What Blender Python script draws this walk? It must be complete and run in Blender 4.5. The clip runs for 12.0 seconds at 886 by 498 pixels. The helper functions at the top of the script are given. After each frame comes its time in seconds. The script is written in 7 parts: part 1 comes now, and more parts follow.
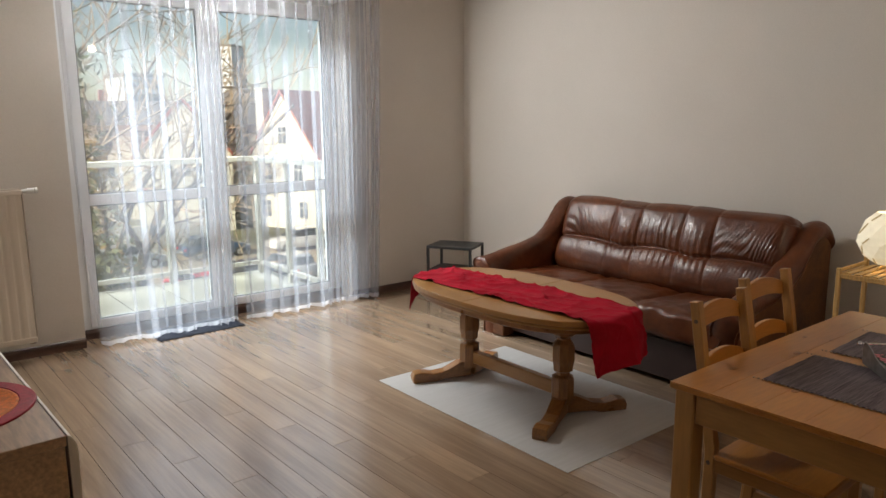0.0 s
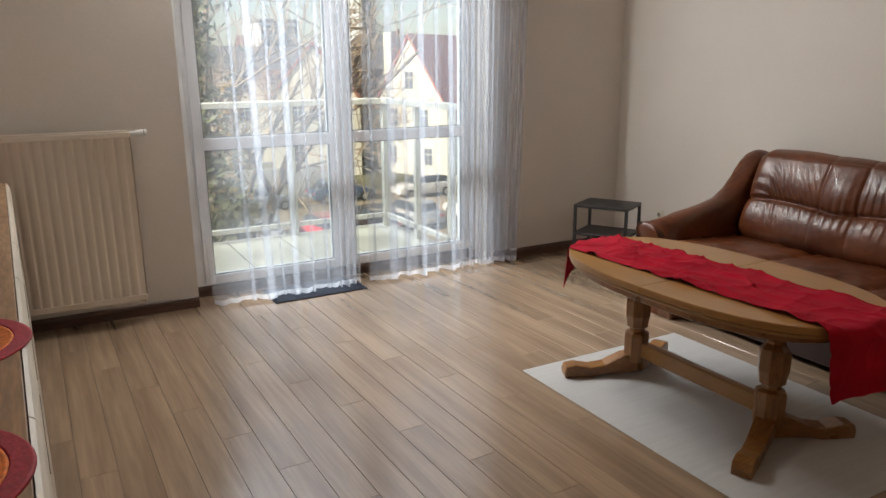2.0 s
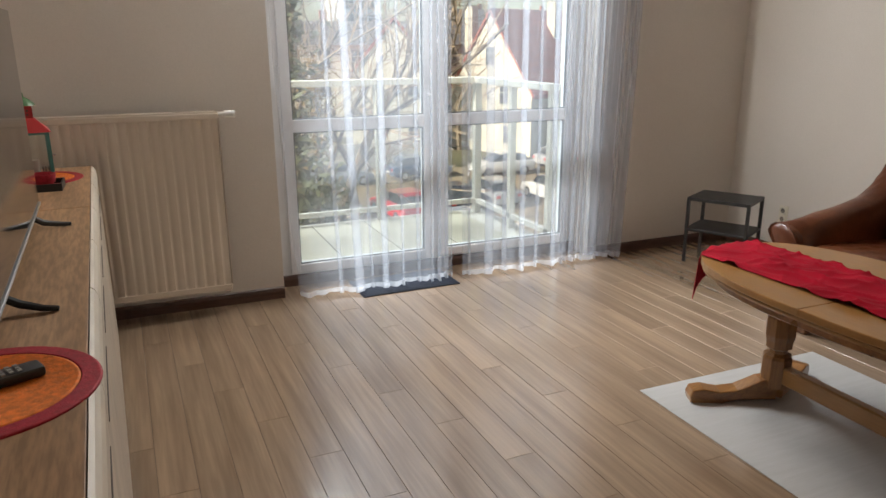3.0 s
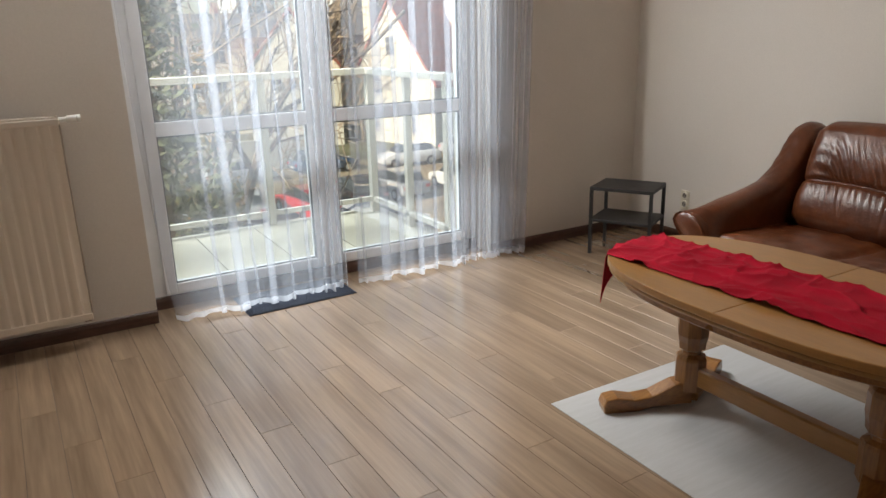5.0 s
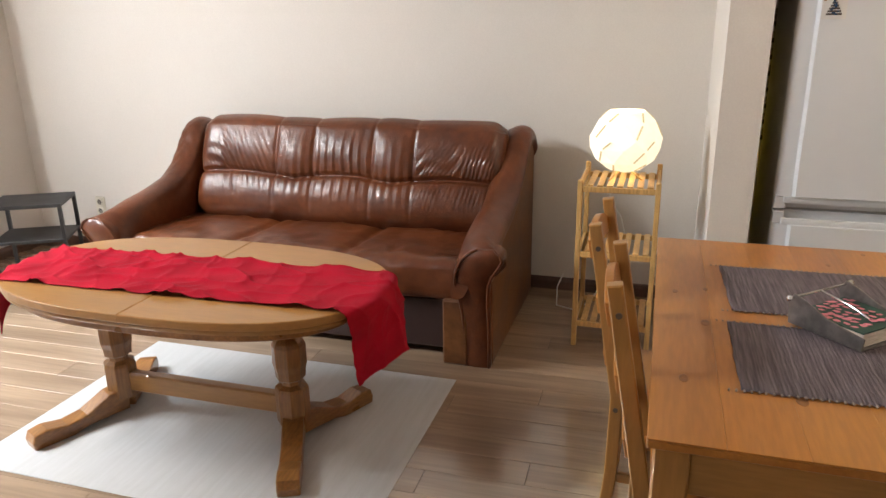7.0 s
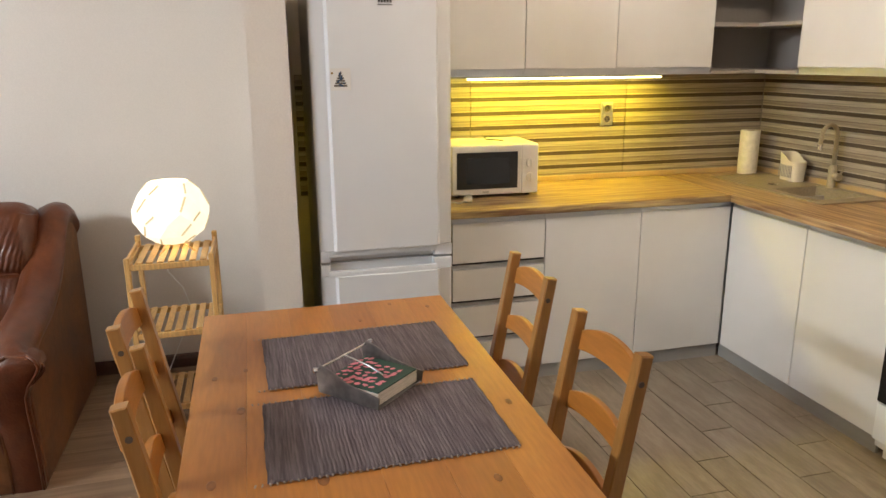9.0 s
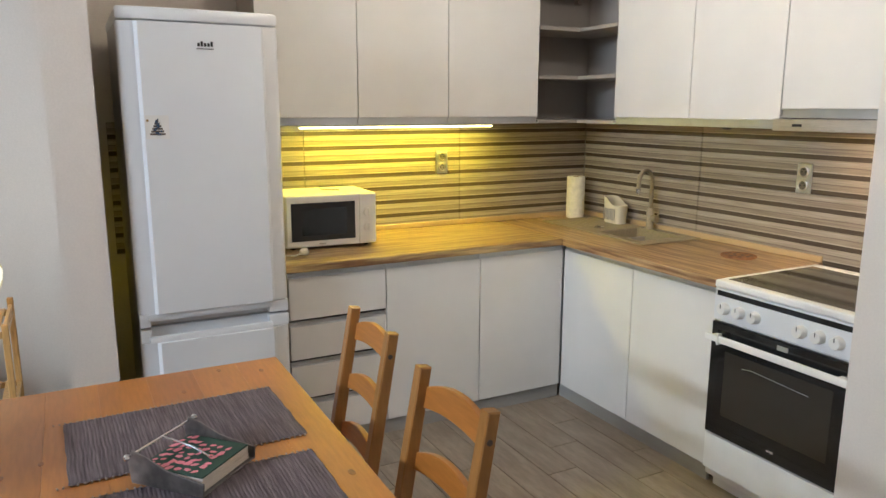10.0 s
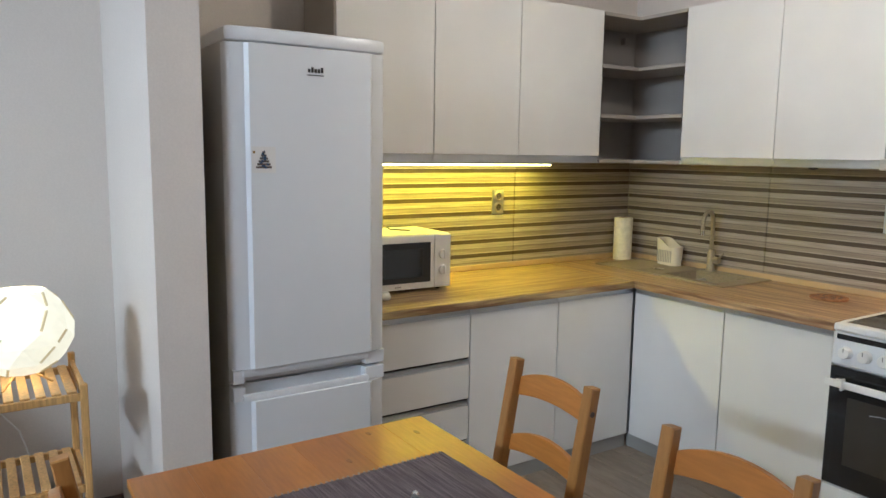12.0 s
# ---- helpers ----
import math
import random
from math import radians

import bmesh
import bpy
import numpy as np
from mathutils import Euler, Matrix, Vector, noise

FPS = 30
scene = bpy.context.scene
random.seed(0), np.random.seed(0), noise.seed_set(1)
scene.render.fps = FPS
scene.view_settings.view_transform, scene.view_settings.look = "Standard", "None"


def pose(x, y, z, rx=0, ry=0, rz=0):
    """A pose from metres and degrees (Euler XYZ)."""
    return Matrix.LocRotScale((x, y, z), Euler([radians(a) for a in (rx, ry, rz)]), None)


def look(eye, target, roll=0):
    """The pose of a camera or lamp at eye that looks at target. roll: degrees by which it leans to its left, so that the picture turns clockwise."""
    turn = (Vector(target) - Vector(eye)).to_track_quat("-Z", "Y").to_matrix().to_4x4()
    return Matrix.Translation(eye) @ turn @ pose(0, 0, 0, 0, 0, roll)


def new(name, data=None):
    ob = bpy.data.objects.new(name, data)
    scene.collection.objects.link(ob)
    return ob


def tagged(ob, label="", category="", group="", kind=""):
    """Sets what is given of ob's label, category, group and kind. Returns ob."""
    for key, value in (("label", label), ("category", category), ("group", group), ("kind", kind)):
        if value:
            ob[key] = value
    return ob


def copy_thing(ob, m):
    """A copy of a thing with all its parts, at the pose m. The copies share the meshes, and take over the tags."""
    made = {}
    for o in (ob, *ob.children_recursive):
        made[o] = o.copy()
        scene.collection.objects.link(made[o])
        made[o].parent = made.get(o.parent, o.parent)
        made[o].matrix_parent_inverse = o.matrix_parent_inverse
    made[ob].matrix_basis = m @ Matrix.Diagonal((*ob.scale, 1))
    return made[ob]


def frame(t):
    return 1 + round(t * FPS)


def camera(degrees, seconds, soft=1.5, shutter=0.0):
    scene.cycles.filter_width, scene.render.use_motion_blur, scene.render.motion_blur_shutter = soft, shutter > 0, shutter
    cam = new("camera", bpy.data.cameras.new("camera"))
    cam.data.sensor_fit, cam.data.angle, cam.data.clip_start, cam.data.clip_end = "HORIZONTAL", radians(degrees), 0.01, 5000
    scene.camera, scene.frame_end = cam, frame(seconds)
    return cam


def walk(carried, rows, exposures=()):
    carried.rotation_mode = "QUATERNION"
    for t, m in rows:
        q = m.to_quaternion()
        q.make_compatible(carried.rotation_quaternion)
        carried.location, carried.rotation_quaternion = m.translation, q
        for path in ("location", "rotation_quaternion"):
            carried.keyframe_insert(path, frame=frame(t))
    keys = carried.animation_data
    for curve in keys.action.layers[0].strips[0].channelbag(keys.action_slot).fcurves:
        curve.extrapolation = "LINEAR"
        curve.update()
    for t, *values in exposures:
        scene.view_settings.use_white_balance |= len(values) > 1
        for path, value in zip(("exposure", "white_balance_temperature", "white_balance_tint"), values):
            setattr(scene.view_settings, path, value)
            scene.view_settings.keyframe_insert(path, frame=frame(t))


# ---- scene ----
cam = camera(63.3, 12.0)
PATH = [
    (0, (0.029, 0.06, 1.509), (1.26, 1.597, 1.157), -0.4),
    (0.5, (0.223, 0.232, 1.476), (1.317, 1.864, 1.104), -0.7),
    (1, (0.313, 0.369, 1.46), (1.362, 2.022, 1.049), -0.7),
    (1.5, (0.35, 0.566, 1.436), (1.353, 2.236, 0.983), -0.5),
    (2, (0.345, 0.783, 1.442), (1.281, 2.481, 0.951), -0.4),
    (2.5, (0.337, 0.974, 1.44), (1.18, 2.711, 0.918), -0.3),
    (2.7, (0.348, 1.065, 1.448), (1.15, 2.818, 0.912), -0.2),
    (4.3, (0.529, 1.4, 1.458), (1.154, 3.21, 0.879), -1.1),
    (4.5, (0.547, 1.421, 1.466), (1.235, 3.207, 0.884), -1.2),
    (5, (0.611, 1.436, 1.438), (1.569, 3.093, 0.858), -1.5),
    (5.5, (0.646, 1.419, 1.429), (1.907, 2.858, 0.849), -1.4),
    (6, (0.681, 1.387, 1.434), (2.191, 2.558, 0.842), -1.3),
    (6.5, (0.69, 1.306, 1.416), (2.39, 2.174, 0.818), -1.0),
    (7, (0.689, 1.245, 1.435), (2.511, 1.801, 0.828), -0.8),
    (7.1, (0.685, 1.22, 1.438), (2.525, 1.722, 0.834), -0.8),
    (7.5, (0.673, 1.207, 1.464), (2.561, 1.46, 0.855), -0.8),
    (7.7, (0.69, 1.187, 1.462), (2.591, 1.336, 0.857), -0.9),
    (9.3, (0.787, 1.015, 1.547), (2.627, 0.39, 1.076), -0.2),
    (9.5, (0.804, 1.003, 1.531), (2.621, 0.293, 1.092), -0.1),
    (10, (0.86, 0.987, 1.532), (2.601, 0.081, 1.146), 0.1),
    (10.5, (0.921, 1.005, 1.542), (2.592, -0.039, 1.2), 0.1),
    (11, (1.022, 1.11, 1.587), (2.649, -0.013, 1.282), 0.1),
    (11.5, (1.176, 1.288, 1.587), (2.791, 0.143, 1.302), 0.4),
    (12, (1.375, 1.478, 1.492), (3.036, 0.396, 1.226), 0.8),
]
walk(cam, [(t, look(eye, target, roll)) for t, eye, target, roll in PATH],
     exposures=[(0, 1.56, 7300, 10), (0.5, 1.44, 7350, 11), (5.5, 1.38, 7300, 10), (6.0, 1.58, 7150, 9), (6.5, 2.26, 7350, 11), (7.0, 2.60, 6950, 10), (7.5, 2.66, 7250, 12), (9.3, 2.70, 6550, 8), (10.5, 2.48, 5650, 5), (12, 2.34, 5600, 5)])

# ---- light ----
world = bpy.data.worlds.new("world")
scene.world = world
world.use_nodes = True
_n, _l = world.node_tree.nodes, world.node_tree.links
_sky = _n.new("ShaderNodeTexSky")
_sky.sky_type, _sky.sun_disc = "NISHITA", False
SUN_TO = Vector((-0.80, -0.12, 0.50)).normalized()
_sky.sun_elevation = math.asin(SUN_TO.z)
_sky.sun_rotation = math.atan2(SUN_TO.x, SUN_TO.y)
_n["Background"].inputs[1].default_value = 0.048
_l.new(_sky.outputs[0], _n["Background"].inputs[0])


def light(name, kind, m, energy, color=(1, 1, 1), **more):
    data = bpy.data.lights.new(name, kind)
    data.energy, data.color = energy, color
    for key, value in more.items():
        setattr(data, key, value)
    ob = new(name, data)
    ob.matrix_world = m
    return ob


light("sun", "SUN", look(SUN_TO * 30, (0, 0, 0)), 3.2, (1, 0.94, 0.84), angle=radians(0.6))
# unseen area lamp high outdoors, added in place of sky light through the window
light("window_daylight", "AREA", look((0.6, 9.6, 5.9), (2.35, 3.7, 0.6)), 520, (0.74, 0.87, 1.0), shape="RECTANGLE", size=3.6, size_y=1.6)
# unseen strip lamp above the curtain, room side, added to brighten the room
light("upper_window_daylight", "AREA", look((1.95, 5.12, 2.57), (2.0, 4.1, 2.02)), 25, (0.85, 0.92, 1.0), shape="RECTANGLE", size=1.6, size_y=0.12)
light("ceiling_spot_light", "POINT", pose(2.75, -0.45, 2.55), 5.2, (1, 0.83, 0.66), shadow_soft_size=0.05)
light("lamp_bulb_light", "POINT", pose(3.915, 1.385, 0.93), 0.27, (1, 0.84, 0.60), shadow_soft_size=0.03)
light("strip_light", "AREA", look((4.30, -0.56, 1.428), (4.31, -0.56, 1.0)), 1.75, (1, 0.76, 0.03), shape="RECTANGLE", size=1.08, size_y=0.012)
light("hood_light", "AREA", look((2.45, -1.68, 1.44), (2.45, -1.70, 1.0)), 0.45, (1, 0.66, 0.34), shape="RECTANGLE", size=0.3, size_y=0.04)

# ---- materials ----


def mat(name, color, rough=0.6, metal=0.0, dark=None, scale=6.0, stretch=(1, 1, 1), bump=0.0, bump_scale=None, random_tint=0.0,
        detail=5.0, contrast=(0.35, 0.65), coat=0.0, sheen=0.0, fine=None, rough_var=0.08, emission=None, strength=0.0, transmission=0.0):
    """A surface with broad stains, fine grain and relief. Sizes in metres of the object."""
    m = bpy.data.materials.new(name)
    m.use_nodes = True
    n, l = m.node_tree.nodes, m.node_tree.links
    b = n["Principled BSDF"]
    tc, mp = n.new("ShaderNodeTexCoord"), n.new("ShaderNodeMapping")
    mp.inputs["Scale"].default_value = stretch
    info = n.new("ShaderNodeObjectInfo")
    shift = n.new("ShaderNodeVectorMath")
    shift.operation = "MULTIPLY_ADD"
    comb = n.new("ShaderNodeCombineXYZ")
    for i in range(3):
        l.new(info.outputs["Random"], comb.inputs[i])
    l.new(comb.outputs[0], shift.inputs[0])
    shift.inputs[1].default_value = (7.3, 11.1, 5.7) if random_tint else (0, 0, 0)
    l.new(tc.outputs["Object"], shift.inputs[2])
    l.new(shift.outputs[0], mp.inputs[0])
    tex = n.new("ShaderNodeTexNoise")
    tex.inputs["Scale"].default_value, tex.inputs["Detail"].default_value = scale, detail
    l.new(mp.outputs[0], tex.inputs["Vector"])
    ramp = n.new("ShaderNodeValToRGB")
    dark = dark or tuple(c * 0.86 for c in color)
    ramp.color_ramp.elements[0].position, ramp.color_ramp.elements[1].position = contrast
    ramp.color_ramp.elements[0].color, ramp.color_ramp.elements[1].color = (*dark, 1), (*color, 1)
    l.new(tex.outputs[0], ramp.inputs[0])
    out = ramp.outputs[0]
    if fine:
        t2 = n.new("ShaderNodeTexNoise")
        t2.inputs["Scale"].default_value, t2.inputs["Detail"].default_value = fine[0], 3
        l.new(mp.outputs[0], t2.inputs["Vector"])
        r2 = n.new("ShaderNodeMapRange")
        r2.inputs[1].default_value, r2.inputs[2].default_value = 0.35, 0.65
        r2.inputs[3].default_value, r2.inputs[4].default_value = 1 - fine[1], 1 + fine[1] * 0.5
        l.new(t2.outputs[0], r2.inputs[0])
        mx = n.new("ShaderNodeVectorMath")
        mx.operation = "SCALE"
        l.new(out, mx.inputs[0])
        l.new(r2.outputs[0], mx.inputs["Scale"])
        out = mx.outputs[0]
    if random_tint:
        r3 = n.new("ShaderNodeMapRange")
        r3.inputs[3].default_value, r3.inputs[4].default_value = 1 - random_tint, 1 + random_tint
        l.new(info.outputs["Random"], r3.inputs[0])
        m3 = n.new("ShaderNodeVectorMath")
        m3.operation = "SCALE"
        l.new(out, m3.inputs[0])
        l.new(r3.outputs[0], m3.inputs["Scale"])
        out = m3.outputs[0]
    l.new(out, b.inputs["Base Color"])
    rr = n.new("ShaderNodeMapRange")
    rr.inputs[3].default_value, rr.inputs[4].default_value = max(0.02, rough - rough_var), min(1, rough + rough_var)
    l.new(tex.outputs[0], rr.inputs[0])
    l.new(rr.outputs[0], b.inputs["Roughness"])
    b.inputs["Metallic"].default_value = metal
    b.inputs["Coat Weight"].default_value = coat
    b.inputs["Coat Roughness"].default_value = 0.08
    b.inputs["Sheen Weight"].default_value = sheen
    b.inputs["Transmission Weight"].default_value = transmission
    if bump:
        bt = n.new("ShaderNodeTexNoise")
        bt.inputs["Scale"].default_value, bt.inputs["Detail"].default_value = bump_scale or scale * 8, 4
        l.new(mp.outputs[0], bt.inputs["Vector"])
        bp = n.new("ShaderNodeBump")
        bp.inputs["Strength"].default_value, bp.inputs["Distance"].default_value = min(1, bump), 0.002
        l.new(bt.outputs[0], bp.inputs["Height"])
        l.new(bp.outputs[0], b.inputs["Normal"])
    if emission:
        b.inputs["Emission Color"].default_value = (*emission, 1)
        b.inputs["Emission Strength"].default_value = strength
    return m


def stripes(name, bands, period, rough, axis="Z"):
    """Horizontal printed bands of a wall tile: (start, colour) within one period."""
    m = mat(name, (1, 1, 1), rough, dark=(0.74, 0.72, 0.70), scale=2.2, stretch=(1, 1, 40), fine=(7, 0.20), bump=0.1, bump_scale=20)
    n, l = m.node_tree.nodes, m.node_tree.links
    geo, sep = n.new("ShaderNodeNewGeometry"), n.new("ShaderNodeSeparateXYZ")
    l.new(geo.outputs["Position"], sep.inputs[0])
    a = n.new("ShaderNodeMath")
    a.operation = "MULTIPLY_ADD"
    a.inputs[1].default_value, a.inputs[2].default_value = 1 / period, -STRIPE_ZERO / period + 40
    l.new(sep.outputs[axis], a.inputs[0])
    f = n.new("ShaderNodeMath")
    f.operation = "FRACT"
    l.new(a.outputs[0], f.inputs[0])
    r = n.new("ShaderNodeValToRGB")
    r.color_ramp.interpolation = "CONSTANT"
    while len(r.color_ramp.elements) < len(bands):
        r.color_ramp.elements.new(0.5)
    for e, (p, c) in zip(r.color_ramp.elements, bands):
        e.position, e.color = p, (*c, 1)
    l.new(f.outputs[0], r.inputs[0])
    b = n["Principled BSDF"]
    mx = n.new("ShaderNodeVectorMath")
    mx.operation = "MULTIPLY"
    l.new(b.inputs["Base Color"].links[0].from_socket, mx.inputs[0])
    l.new(r.outputs[0], mx.inputs[1])
    l.new(mx.outputs[0], b.inputs["Base Color"])
    return m


def sheer(name, color, clear):
    m = bpy.data.materials.new(name)
    m.use_nodes = True
    n, l = m.node_tree.nodes, m.node_tree.links
    n.remove(n["Principled BSDF"])
    out = n["Material Output"]
    d, t, c = n.new("ShaderNodeBsdfDiffuse"), n.new("ShaderNodeBsdfTranslucent"), n.new("ShaderNodeBsdfTransparent")
    d.inputs[0].default_value = t.inputs[0].default_value = (*color, 1)
    a, b = n.new("ShaderNodeMixShader"), n.new("ShaderNodeMixShader")
    a.inputs[0].default_value = 0.86
    l.new(d.outputs[0], a.inputs[1])
    l.new(t.outputs[0], a.inputs[2])
    tc, mp, w = n.new("ShaderNodeTexCoord"), n.new("ShaderNodeMapping"), n.new("ShaderNodeTexNoise")
    mp.inputs["Scale"].default_value = (60, 60, 3)
    w.inputs["Scale"].default_value = 1.0
    l.new(tc.outputs["Object"], mp.inputs[0])
    l.new(mp.outputs[0], w.inputs["Vector"])
    r = n.new("ShaderNodeMapRange")
    r.inputs[1].default_value, r.inputs[2].default_value = 0.3, 0.7
    r.inputs[3].default_value, r.inputs[4].default_value = clear - 0.015, clear + 0.015
    l.new(w.outputs[0], r.inputs[0])
    l.new(r.outputs[0], b.inputs[0])
    l.new(a.outputs[0], b.inputs[1])
    l.new(c.outputs[0], b.inputs[2])
    l.new(b.outputs[0], out.inputs[0])
    return m


def glass(name, tint=(0.96, 0.98, 0.98)):
    m = bpy.data.materials.new(name)
    m.use_nodes = True
    n, l = m.node_tree.nodes, m.node_tree.links
    n.remove(n["Principled BSDF"])
    g, c, mx, fr = n.new("ShaderNodeBsdfGlossy"), n.new("ShaderNodeBsdfTransparent"), n.new("ShaderNodeMixShader"), n.new("ShaderNodeFresnel")
    g.inputs["Roughness"].default_value = 0.01
    c.inputs[0].default_value = (*tint, 1)
    l.new(fr.outputs[0], mx.inputs[0])
    l.new(c.outputs[0], mx.inputs[1])
    l.new(g.outputs[0], mx.inputs[2])
    l.new(mx.outputs[0], n["Material Output"].inputs[0])
    return m


def wood(name, light_c, dark_c, along="x", rough=0.4, tint=0.08, coat=0.0, scale=2.0, grain=0.22):
    s = {"x": (0.12, 1, 1), "y": (1, 0.12, 1), "z": (1, 1, 0.12)}[along]
    s = tuple(v * 8 for v in s)
    return mat(name, light_c, rough, dark=dark_c, scale=scale, stretch=s, fine=(14, grain), bump=0.12, bump_scale=16,
               random_tint=tint, coat=coat, contrast=(0.3, 0.7), detail=6)


